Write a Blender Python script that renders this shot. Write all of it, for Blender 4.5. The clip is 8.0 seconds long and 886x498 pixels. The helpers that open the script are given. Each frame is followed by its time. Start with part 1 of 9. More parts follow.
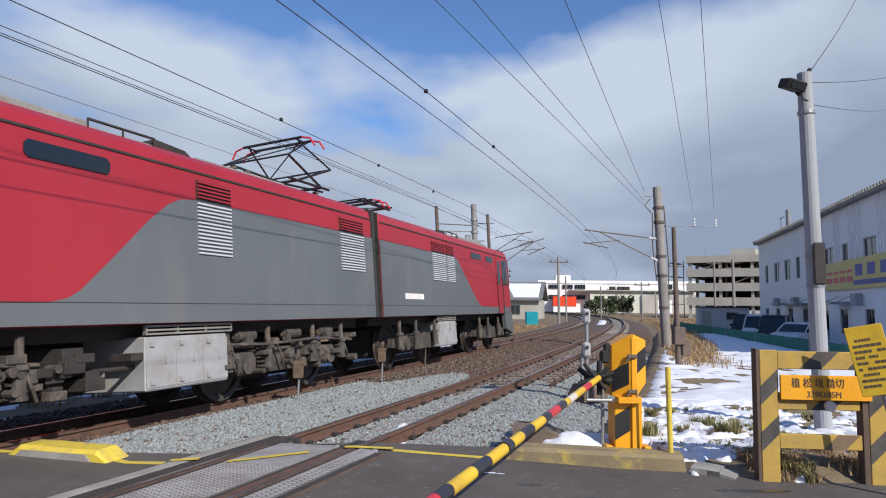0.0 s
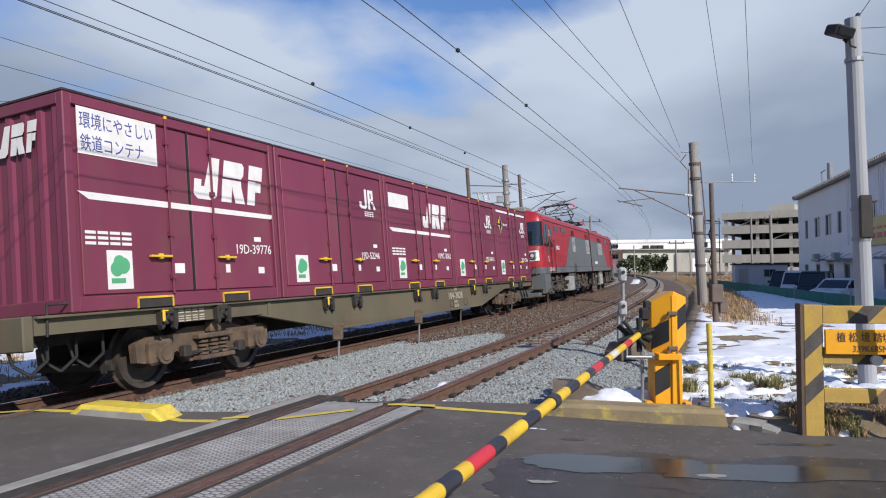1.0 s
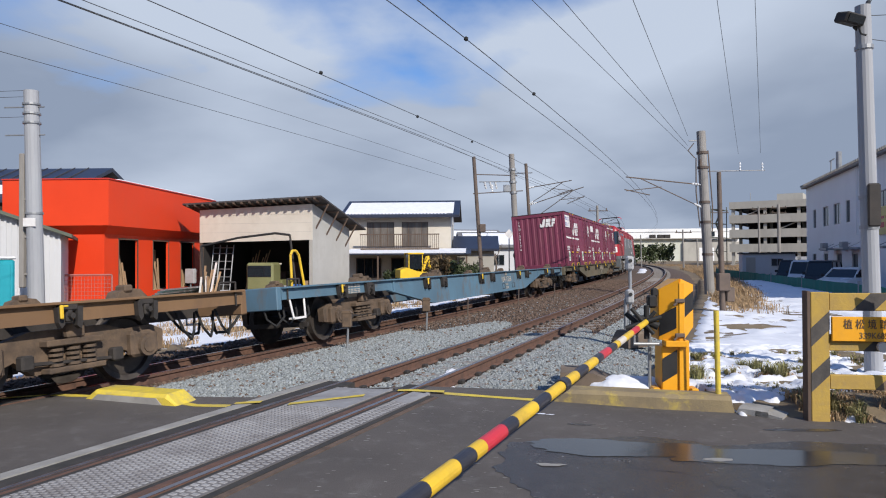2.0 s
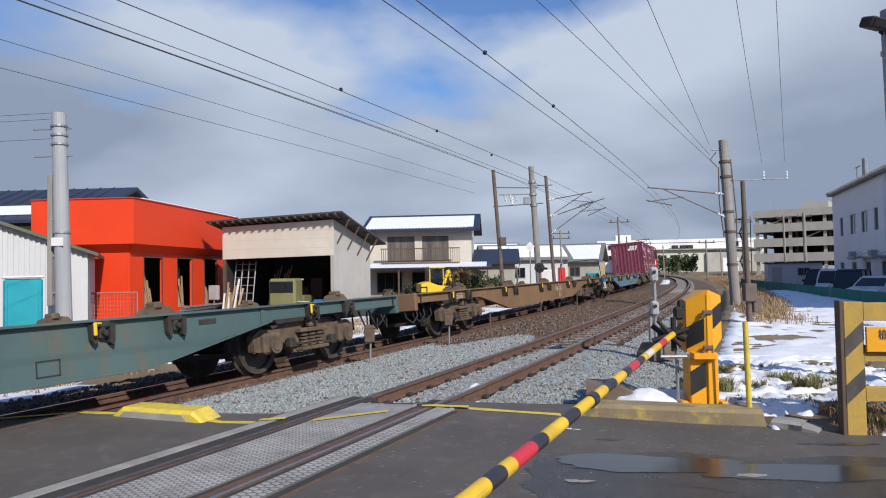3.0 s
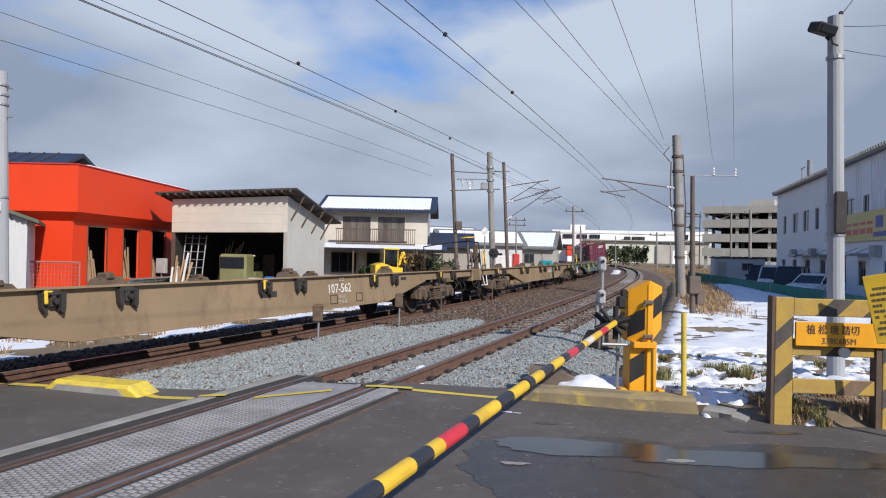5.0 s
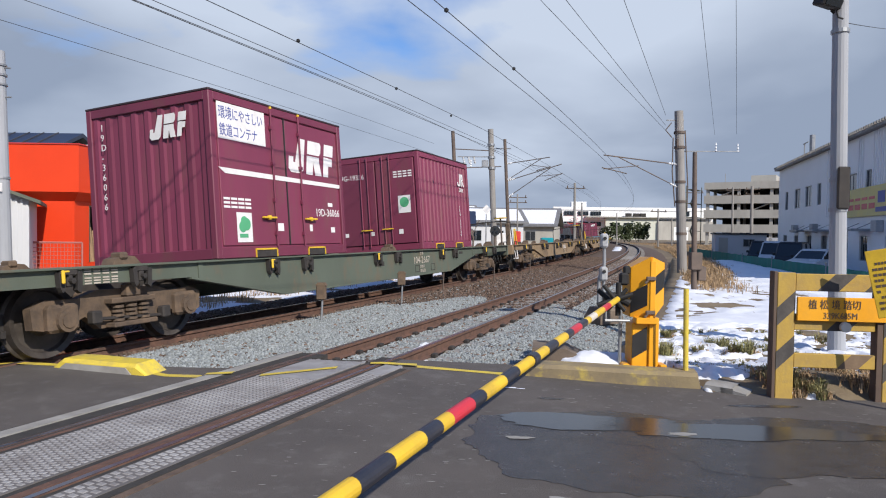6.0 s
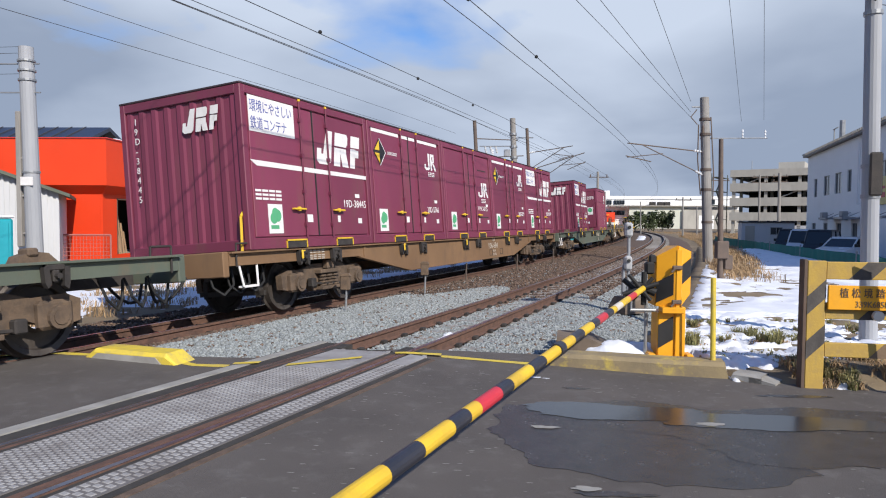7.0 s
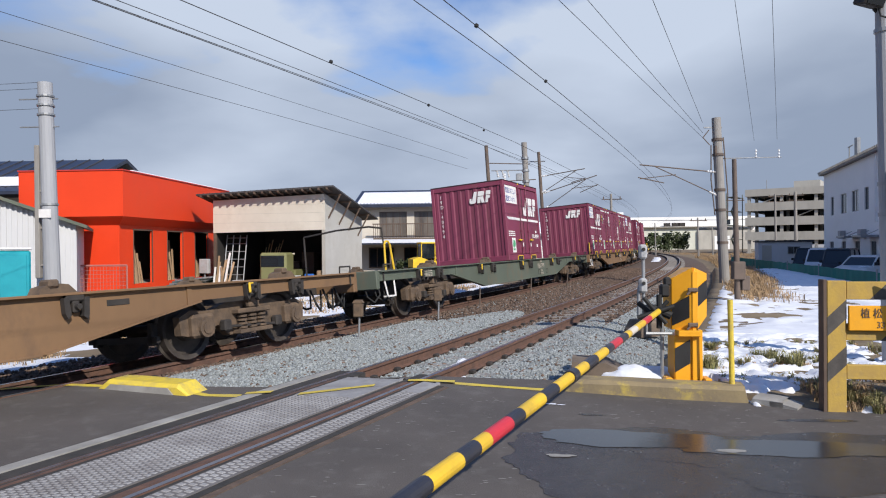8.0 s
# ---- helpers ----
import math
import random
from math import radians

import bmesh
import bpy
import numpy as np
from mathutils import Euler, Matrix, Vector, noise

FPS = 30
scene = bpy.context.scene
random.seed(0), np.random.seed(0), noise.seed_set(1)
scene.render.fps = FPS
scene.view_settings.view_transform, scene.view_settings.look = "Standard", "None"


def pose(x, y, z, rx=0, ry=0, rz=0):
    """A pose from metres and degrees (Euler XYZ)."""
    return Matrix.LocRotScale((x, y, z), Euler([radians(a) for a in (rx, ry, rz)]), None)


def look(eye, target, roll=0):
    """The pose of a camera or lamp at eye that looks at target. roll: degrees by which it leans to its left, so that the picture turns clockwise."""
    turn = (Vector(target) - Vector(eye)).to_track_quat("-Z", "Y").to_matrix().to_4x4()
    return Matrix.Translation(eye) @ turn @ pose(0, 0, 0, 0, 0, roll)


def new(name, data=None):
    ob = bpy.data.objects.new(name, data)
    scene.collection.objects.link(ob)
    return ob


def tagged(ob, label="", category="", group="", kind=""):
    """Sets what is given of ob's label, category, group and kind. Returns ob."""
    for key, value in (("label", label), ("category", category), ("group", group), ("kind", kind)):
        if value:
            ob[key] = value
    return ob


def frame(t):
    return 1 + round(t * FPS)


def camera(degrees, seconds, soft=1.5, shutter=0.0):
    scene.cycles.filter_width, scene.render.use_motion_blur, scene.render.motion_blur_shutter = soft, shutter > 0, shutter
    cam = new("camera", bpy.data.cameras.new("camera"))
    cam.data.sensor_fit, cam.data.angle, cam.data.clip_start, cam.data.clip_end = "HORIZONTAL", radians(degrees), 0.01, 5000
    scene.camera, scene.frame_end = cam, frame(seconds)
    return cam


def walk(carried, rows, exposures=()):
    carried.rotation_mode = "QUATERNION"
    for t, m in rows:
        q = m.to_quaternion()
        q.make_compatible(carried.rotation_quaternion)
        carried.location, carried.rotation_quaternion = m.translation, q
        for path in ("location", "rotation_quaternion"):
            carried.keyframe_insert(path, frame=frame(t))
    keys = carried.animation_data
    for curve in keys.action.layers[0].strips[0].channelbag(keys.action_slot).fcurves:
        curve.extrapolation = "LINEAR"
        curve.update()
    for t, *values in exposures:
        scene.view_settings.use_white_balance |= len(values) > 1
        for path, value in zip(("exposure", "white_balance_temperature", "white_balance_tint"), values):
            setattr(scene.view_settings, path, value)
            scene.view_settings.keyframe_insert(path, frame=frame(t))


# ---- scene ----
cam = camera(67.78, 8.0, soft=1.1)
PATH = [
    (0.0, pose(0.091, 0.078, 1.638, 94.86, -0.69, -0.26)),
    (0.3, pose(0.066, 0.067, 1.632, 95.05, 1.05, 0.70)),
    (0.5, pose(0.046, 0.059, 1.627, 93.72, 1.03, 1.80)),
    (1.0, pose(0.012, 0.043, 1.619, 91.58, 0.28, 2.46)),
    (1.2, pose(-0.006, 0.023, 1.595, 90.90, -0.01, 2.80)),
    (2.3, pose(-0.020, -0.032, 1.602, 90.65, 0.33, 2.97)),
    (2.5, pose(-0.021, -0.012, 1.599, 91.16, 0.47, 2.43)),
    (3.0, pose(-0.045, -0.001, 1.603, 91.86, 0.98, 4.76)),
    (3.5, pose(0.004, -0.010, 1.591, 91.93, 0.76, 5.64)),
    (4.0, pose(0.009, -0.022, 1.595, 92.60, -0.04, 5.41)),
    (4.5, pose(0.037, 0.032, 1.612, 92.16, -1.49, 1.98)),
    (4.7, pose(0.036, 0.025, 1.601, 91.56, -1.35, 1.35)),
    (5.8, pose(0.012, -0.010, 1.595, 88.19, -1.39, 0.51)),
    (6.0, pose(0.006, -0.014, 1.596, 88.45, -0.88, 1.03)),
    (6.5, pose(-0.016, -0.011, 1.602, 87.08, -0.93, 2.35)),
    (7.0, pose(-0.013, -0.013, 1.593, 87.58, -0.48, 2.93)),
    (7.5, pose(-0.014, 0.010, 1.600, 89.25, -0.71, 1.85)),
    (8.0, pose(0.014, 0.026, 1.602, 89.73, 0.47, 4.13)),
]
walk(cam, PATH, [(0.0, 0.0), (2.5, -0.06), (4.5, -0.05), (6.0, 0.05), (7.0, 0.10), (8.0, 0.03)])

# ---- world, sun ----
SUN_DIR = Vector((0.57, -0.82, 0.0)).normalized()   # towards the sun, on plan
SUN_ELEV = radians(36)
world = bpy.data.worlds.new("sky")
scene.world = world
world.use_nodes = True
wn, wl = world.node_tree.nodes, world.node_tree.links
wn.clear()


def wnode(kind, **values):
    n = wn.new(kind)
    for k, v in values.items():
        n.inputs[k].default_value = v
    return n


def wmath(op, a, b=None, clamp=False):
    n = wn.new("ShaderNodeMath")
    n.operation, n.use_clamp = op, clamp
    for i, v in enumerate((a, b)):
        if v is None:
            continue
        if isinstance(v, (int, float)):
            n.inputs[i].default_value = v
        else:
            wl.new(v, n.inputs[i])
    return n.outputs[0]


sky = wn.new("ShaderNodeTexSky")
sky.sky_type, sky.sun_disc = "NISHITA", False
sky.sun_elevation, sky.sun_rotation = SUN_ELEV, math.atan2(SUN_DIR.x, SUN_DIR.y)
sky.air_density, sky.dust_density, sky.ozone_density = 1.0, 0.6, 1.5
coord = wn.new("ShaderNodeTexCoord")
sep = wn.new("ShaderNodeSeparateXYZ")
wl.new(coord.outputs["Generated"], sep.inputs[0])
zz = wmath("ADD", wmath("MAXIMUM", sep.outputs["Z"], 0.0), 0.22)
comb = wn.new("ShaderNodeCombineXYZ")
wl.new(wmath("DIVIDE", sep.outputs["X"], zz), comb.inputs[0])
wl.new(wmath("DIVIDE", sep.outputs["Y"], zz), comb.inputs[1])
comb.inputs[2].default_value = 3.7
big = wnode("ShaderNodeTexNoise", Scale=1.05, Detail=8.0, Roughness=0.5, Distortion=0.1)
wl.new(comb.outputs[0], big.inputs["Vector"])
soft = wnode("ShaderNodeTexNoise", Scale=1.05, Detail=6.0, Roughness=0.42, Distortion=0.15)
wl.new(comb.outputs[0], soft.inputs["Vector"])
# more cloud towards the horizon, blue gaps overhead
cover = wmath("ADD", big.outputs["Fac"], wmath("MULTIPLY", wmath("SUBTRACT", 0.298, sep.outputs["Z"]), 1.9))
ramp = wn.new("ShaderNodeValToRGB")
ramp.color_ramp.elements[0].position, ramp.color_ramp.elements[1].position = 0.38, 0.52
wl.new(cover, ramp.inputs[0])
tone = wn.new("ShaderNodeValToRGB")
tone.color_ramp.elements[0].position, tone.color_ramp.elements[0].color = 0.33, (0.29, 0.355, 0.48, 1)
tone.color_ramp.elements[1].position, tone.color_ramp.elements[1].color = 0.68, (0.57, 0.65, 0.79, 1)
bank = wn.new("ShaderNodeVectorMath")           # a brighter bank of cloud down the line
bank.operation = "DOT_PRODUCT"
bank.inputs[1].default_value = (-0.10, 0.963, 0.25)
wl.new(coord.outputs["Generated"], bank.inputs[0])
lift = wmath("MULTIPLY", wmath("SUBTRACT", wmath("MAXIMUM", bank.outputs["Value"], 0.80), 0.925), 2.0)
wl.new(wmath("ADD", wmath("ADD", soft.outputs["Fac"], lift), wmath("MULTIPLY", wmath("SUBTRACT", sep.outputs["Z"], 0.20), 0.7)), tone.inputs[0])
scaled = wn.new("ShaderNodeVectorMath")
scaled.operation = "MULTIPLY"
scaled.inputs[1].default_value = (0.088, 0.112, 0.150)
wl.new(sky.outputs[0], scaled.inputs[0])
mixed = wn.new("ShaderNodeMix")
mixed.data_type = "RGBA"
wl.new(ramp.outputs[0], mixed.inputs["Factor"])
wl.new(scaled.outputs[0], mixed.inputs[6])
wl.new(tone.outputs[0], mixed.inputs[7])
back = wnode("ShaderNodeBackground", Strength=1.0)
wl.new(mixed.outputs[2], back.inputs[0])
wout = wn.new("ShaderNodeOutputWorld")
wl.new(back.outputs[0], wout.inputs[0])

sun = new("sun", bpy.data.lights.new("sun", "SUN"))
sun.data.energy, sun.data.angle, sun.data.color = 4.8, radians(0.5), (1.0, 0.93, 0.835)
sun.matrix_world = look((0, 0, 50), Vector((0, 0, 50)) - Vector((SUN_DIR.x * math.cos(SUN_ELEV), SUN_DIR.y * math.cos(SUN_ELEV), math.sin(SUN_ELEV))))

# ---- materials ----


def surface(name, base, second=None, scale=6.0, rough=0.6, metal=0.0, bump=0.15, fine=60.0, stain=None, stain_scale=1.2, stain_amount=0.35, stretch=(1, 1, 1), each=0.0, island=0.0):
    """A worn surface: two tones on a coarse noise, a fine grain with relief, and an optional stain with edges of its own."""
    m = bpy.data.materials.new(name)
    m.use_nodes = True
    n, l = m.node_tree.nodes, m.node_tree.links
    b = n["Principled BSDF"]
    second = second or tuple(c * 0.72 for c in base)
    co = n.new("ShaderNodeTexCoord")
    mp = n.new("ShaderNodeMapping")
    mp.inputs["Scale"].default_value = stretch
    l.new(co.outputs["Object"], mp.inputs[0])
    coarse = n.new("ShaderNodeTexNoise")
    coarse.inputs["Scale"].default_value, coarse.inputs["Detail"].default_value, coarse.inputs["Roughness"].default_value = scale, 6, 0.62
    l.new(mp.outputs[0], coarse.inputs["Vector"])
    r = n.new("ShaderNodeValToRGB")
    r.color_ramp.elements[0].position, r.color_ramp.elements[1].position = 0.34, 0.66
    r.color_ramp.elements[0].color, r.color_ramp.elements[1].color = (*second, 1), (*base, 1)
    l.new(coarse.outputs["Fac"], r.inputs[0])
    grain = n.new("ShaderNodeTexNoise")
    grain.inputs["Scale"].default_value, grain.inputs["Detail"].default_value = fine, 3
    l.new(mp.outputs[0], grain.inputs["Vector"])
    col = r.outputs[0]
    if stain:
        st = n.new("ShaderNodeTexNoise")
        st.inputs["Scale"].default_value, st.inputs["Detail"].default_value, st.inputs["Roughness"].default_value = stain_scale, 8, 0.7
        l.new(mp.outputs[0], st.inputs["Vector"])
        sr = n.new("ShaderNodeValToRGB")
        sr.color_ramp.elements[0].position, sr.color_ramp.elements[1].position = 0.52, 0.70
        sr.color_ramp.elements[1].color = (stain_amount, stain_amount, stain_amount, 1)
        sr.color_ramp.elements[0].color = (0, 0, 0, 1)
        l.new(st.outputs["Fac"], sr.inputs[0])
        mx = n.new("ShaderNodeMix")
        mx.data_type = "RGBA"
        l.new(sr.outputs[0], mx.inputs["Factor"])
        l.new(col, mx.inputs[6])
        mx.inputs[7].default_value = (*stain, 1)
        col = mx.outputs[2]
    for amount, kind in ((each, "ShaderNodeObjectInfo"), (island, "ShaderNodeNewGeometry")):
        if amount:
            info = n.new(kind)
            mr = n.new("ShaderNodeMapRange")
            mr.inputs["To Min"].default_value, mr.inputs["To Max"].default_value = 1 - amount, 1 + amount
            l.new(info.outputs["Random" if kind.endswith("Info") else "Random Per Island"], mr.inputs[0])
            hs = n.new("ShaderNodeHueSaturation")
            l.new(mr.outputs[0], hs.inputs["Value"])
            l.new(col, hs.inputs["Color"])
            col = hs.outputs[0]
    l.new(col, b.inputs["Base Color"])
    rr = n.new("ShaderNodeMapRange")
    rr.inputs["To Min"].default_value, rr.inputs["To Max"].default_value = max(rough - 0.12, 0.02), min(rough + 0.12, 1)
    l.new(coarse.outputs["Fac"], rr.inputs[0])
    l.new(rr.outputs[0], b.inputs["Roughness"])
    b.inputs["Metallic"].default_value = metal
    if bump:
        bp = n.new("ShaderNodeBump")
        bp.inputs["Strength"].default_value, bp.inputs["Distance"].default_value = bump, 0.01
        l.new(grain.outputs["Fac"], bp.inputs["Height"])
        l.new(bp.outputs[0], b.inputs["Normal"])
    return m


def glassy(name, color, rough=0.04, alpha=1.0):
    m = bpy.data.materials.new(name)
    m.use_nodes = True
    b = m.node_tree.nodes["Principled BSDF"]
    b.inputs["Base Color"].default_value, b.inputs["Roughness"].default_value = (*color, 1), rough
    b.inputs["Specular IOR Level"].default_value = 0.8
    b.inputs["Alpha"].default_value = alpha
    return m


M = dict(
    asphalt=surface("asphalt", (0.108, 0.095, 0.086), (0.080, 0.070, 0.063), 0.9, 0.85, bump=0.6, fine=140, stain=(0.17, 0.16, 0.15), stain_scale=4.5, stain_amount=0.45),
    wet=surface("wet_asphalt", (0.058, 0.053, 0.050), (0.036, 0.033, 0.031), 6, 0.24, bump=0.5, fine=130, stain=(0.07, 0.066, 0.064), stain_scale=60, stain_amount=0.6),
    puddle=glassy("puddle_water", (0.022, 0.023, 0.026), 0.20),
    concrete=surface("concrete", (0.34, 0.33, 0.31), (0.24, 0.23, 0.21), 3, 0.9, bump=0.4, fine=90, stain=(0.16, 0.14, 0.12), stain_amount=0.5),
    panel=surface("steel_panel", (0.34, 0.335, 0.33), (0.24, 0.23, 0.225), 3, 0.7, bump=0.2, fine=60, stain=(0.13, 0.11, 0.10), stain_amount=0.6, stain_scale=2.2),
    panel_low=surface("dark_panel_base", (0.17, 0.16, 0.155), (0.12, 0.11, 0.105), 3, 0.8, bump=0.2, fine=60),
    gap=surface("dirty_rubber", (0.05, 0.045, 0.04), (0.03, 0.028, 0.026), 8, 0.9, bump=0.4, fine=60),
    yellow_line=surface("yellow_road_paint", (0.72, 0.55, 0.05), (0.55, 0.42, 0.08), 9, 0.7, bump=0.3, fine=90, stain=(0.28, 0.24, 0.16), stain_amount=0.8, stain_scale=5),
    rail_side=surface("rusty_rail", (0.155, 0.082, 0.056), (0.085, 0.05, 0.038), 9, 0.85, bump=0.3, fine=50),
    rail_top=surface("polished_rail", (0.45, 0.43, 0.42), (0.33, 0.28, 0.25), 5, 0.32, 0.9, bump=0.03),
    stone_grey=surface("grey_ballast", (0.295, 0.315, 0.312), (0.20, 0.218, 0.22), 20, 0.9, bump=0.4, fine=80, island=0.32),
    stone_brown=surface("rusty_ballast", (0.165, 0.112, 0.082), (0.095, 0.066, 0.05), 9, 0.95, bump=0.5, fine=70, island=0.4),
    tie=surface("concrete_tie", (0.30, 0.28, 0.26), (0.2, 0.18, 0.16), 5, 0.9, bump=0.3),
    soil=surface("winter_soil", (0.22, 0.165, 0.10), (0.12, 0.09, 0.055), 0.8, 0.95, bump=0.6, fine=25, stain=(0.30, 0.235, 0.14), stain_scale=0.35, stain_amount=0.7),
    snow=surface("snow", (0.78, 0.80, 0.84), (0.70, 0.72, 0.77), 2.5, 0.75, bump=0.5, fine=22),
    dry=surface("dry_grass", (0.42, 0.29, 0.16), (0.30, 0.20, 0.11), 3, 0.9, bump=0, island=0.35),
    green=surface("green_grass", (0.25, 0.25, 0.10), (0.22, 0.18, 0.08), 3, 0.85, bump=0, island=0.4),
    leaf=surface("evergreen_leaves", (0.06, 0.085, 0.03), (0.04, 0.05, 0.02), 3, 0.8, bump=0, island=0.4),
    brown_leaf=surface("brown_hedge_leaves", (0.17, 0.11, 0.05), (0.10, 0.075, 0.035), 3, 0.85, bump=0, island=0.4),
    bark=surface("grey_bark", (0.16, 0.13, 0.11), (0.10, 0.08, 0.07), 6, 0.9, bump=0.5),
    purple=surface("purple_paint", (0.206, 0.038, 0.077), (0.165, 0.032, 0.062), 0.9, 0.5, bump=0.06, fine=35, stain=(0.15, 0.065, 0.06), stain_scale=2.0, stain_amount=0.65, stretch=(1, 1, 0.25), each=0.16),
    purple_dark=surface("dark_purple_trim", (0.05, 0.03, 0.035), (0.03, 0.02, 0.022), 3, 0.6, bump=0.1),
    white_mark=surface("white_lettering", (0.80, 0.79, 0.77), (0.70, 0.68, 0.66), 3, 0.55, bump=0.03, stain=(0.5, 0.40, 0.40), stain_scale=4, stain_amount=0.35),
    faded_mark=surface("faded_lettering", (0.52, 0.47, 0.40), (0.36, 0.31, 0.25), 6, 0.7, bump=0.05),
    blue_mark=surface("blue_lettering", (0.08, 0.10, 0.35), (0.07, 0.09, 0.28), 3, 0.55, bump=0.02),
    green_mark=surface("green_sticker", (0.10, 0.42, 0.20), (0.08, 0.33, 0.16), 3, 0.5, bump=0.02),
    yellow=surface("yellow_paint", (0.80, 0.52, 0.03), (0.66, 0.42, 0.03), 4, 0.5, bump=0.08, stain=(0.20, 0.13, 0.05), stain_scale=3, stain_amount=0.45),
    amber=surface("amber_paint", (0.86, 0.40, 0.015), (0.76, 0.34, 0.015), 2, 0.42, bump=0.06, stain=(0.40, 0.20, 0.05), stain_scale=2.5, stain_amount=0.25),
    black=surface("black_paint", (0.02, 0.02, 0.021), (0.014, 0.014, 0.015), 5, 0.5, bump=0.08),
    red_band=surface("red_band", (0.60, 0.03, 0.05), (0.5, 0.03, 0.045), 5, 0.45, bump=0.05),
    navy_band=surface("dark_band", (0.022, 0.024, 0.035), (0.03, 0.03, 0.04), 5, 0.45, bump=0.05),
    olive=surface("weathered_olive_wagon_paint", (0.13, 0.115, 0.075), (0.10, 0.085, 0.055), 1.2, 0.7, bump=0.1, stain=(0.17, 0.105, 0.06), stain_scale=2.2, stain_amount=0.85, stretch=(1, 0.8, 0.45)),
    brown=surface("dusty_brown_wagon_paint", (0.215, 0.125, 0.062), (0.165, 0.095, 0.048), 1.2, 0.75, bump=0.1, stain=(0.14, 0.085, 0.05), stain_scale=2.2, stain_amount=0.85, stretch=(1, 0.8, 0.45)),
    tan=surface("dusty_tan_wagon_paint", (0.28, 0.20, 0.12), (0.22, 0.155, 0.09), 1.2, 0.75, bump=0.1, stain=(0.17, 0.11, 0.07), stain_scale=2.2, stain_amount=0.85, stretch=(1, 0.8, 0.45)),
    teal=surface("faded_teal_wagon_paint", (0.075, 0.13, 0.13), (0.06, 0.10, 0.10), 1.2, 0.65, bump=0.1, stain=(0.15, 0.11, 0.07), stain_scale=2.2, stain_amount=0.85, stretch=(1, 0.8, 0.45)),
    moss=surface("grey_green_wagon_paint", (0.105, 0.125, 0.095), (0.085, 0.10, 0.075), 1.2, 0.65, bump=0.1, stain=(0.15, 0.11, 0.07), stain_scale=2.2, stain_amount=0.85, stretch=(1, 0.8, 0.45)),
    blue_wagon=surface("faded_blue_wagon_paint", (0.10, 0.19, 0.26), (0.08, 0.14, 0.19), 1.2, 0.65, bump=0.1, stain=(0.14, 0.10, 0.07), stain_scale=2.2, stain_amount=0.85, stretch=(1, 0.8, 0.45)),
    bogie=surface("brake_dust", (0.165, 0.112, 0.072), (0.085, 0.06, 0.042), 5, 0.9, bump=0.3, fine=40, stain=(0.07, 0.055, 0.045), stain_scale=6, stain_amount=0.7),
    loco_gear=surface("oily_running_gear", (0.10, 0.085, 0.07), (0.045, 0.04, 0.036), 5, 0.75, bump=0.3, fine=40, stain=(0.20, 0.15, 0.11), stain_scale=5, stain_amount=0.7),
    grime=surface("oily_grime", (0.045, 0.038, 0.034), (0.025, 0.022, 0.02), 6, 0.8, bump=0.3, fine=40),
    wheel=surface("worn_wheel_steel", (0.10, 0.085, 0.072), (0.06, 0.05, 0.045), 6, 0.6, 0.4, bump=0.1),
    loco_red=surface("red_locomotive_paint", (0.37, 0.022, 0.034), (0.33, 0.020, 0.031), 0.8, 0.42, bump=0.03, fine=25, stain=(0.30, 0.035, 0.05), stain_scale=1.2, stain_amount=0.35, stretch=(1, 1, 0.35)),
    loco_grey=surface("grey_locomotive_paint", (0.128, 0.142, 0.152), (0.112, 0.124, 0.132), 0.8, 0.36, bump=0.03, fine=25, stain=(0.20, 0.185, 0.17), stain_scale=1.2, stain_amount=0.35, stretch=(1, 1, 0.35)),
    loco_roof=surface("grey_roof_paint", (0.30, 0.29, 0.27), (0.2, 0.19, 0.17), 2, 0.7, bump=0.15, stain=(0.16, 0.10, 0.07), stain_amount=0.6),
    light_box=surface("light_grey_equipment_paint", (0.40, 0.41, 0.42), (0.31, 0.31, 0.31), 2, 0.6, bump=0.1, stain=(0.25, 0.2, 0.15), stain_scale=2.5, stain_amount=0.6),
    curtain=surface("curtained_glass", (0.20, 0.18, 0.16), (0.09, 0.08, 0.075), 1.6, 0.2, bump=0, stretch=(1, 1, 0.2)),
    pale_wall=surface("pale_grey_board", (0.50, 0.49, 0.46), (0.43, 0.42, 0.39), 0.6, 0.8, bump=0.08, stain=(0.36, 0.33, 0.28), stain_scale=0.8, stain_amount=0.4),
    roof_grey=surface("grey_roofing", (0.20, 0.20, 0.205), (0.14, 0.14, 0.145), 1.5, 0.7, bump=0.15),
    bright_white=surface("bright_white_cladding", (0.86, 0.86, 0.85), (0.80, 0.80, 0.79), 0.3, 0.6, bump=0.03),
    brown_concrete=surface("rust_stained_concrete", (0.19, 0.145, 0.105), (0.12, 0.09, 0.068), 3, 0.9, bump=0.5, fine=60, stain=(0.26, 0.22, 0.18), stain_amount=0.4),
    glass=glassy("dark_glass", (0.012, 0.016, 0.02), 0.05),
    rubber=surface("black_rubber", (0.018, 0.018, 0.018), (0.012, 0.012, 0.012), 5, 0.7, bump=0.1),
    steel=surface("galvanised_steel", (0.36, 0.37, 0.38), (0.27, 0.28, 0.29), 4, 0.5, 0.5, bump=0.08),
    pole=surface("weathered_concrete_pole", (0.30, 0.285, 0.265), (0.22, 0.205, 0.19), 2, 0.9, bump=0.25, fine=50, stain=(0.14, 0.12, 0.10), stain_amount=0.5, stretch=(1, 1, 0.25)),
    grey_pole=surface("smooth_grey_pole", (0.36, 0.37, 0.39), (0.30, 0.31, 0.33), 2, 0.7, bump=0.1, fine=50, stretch=(1, 1, 0.25)),
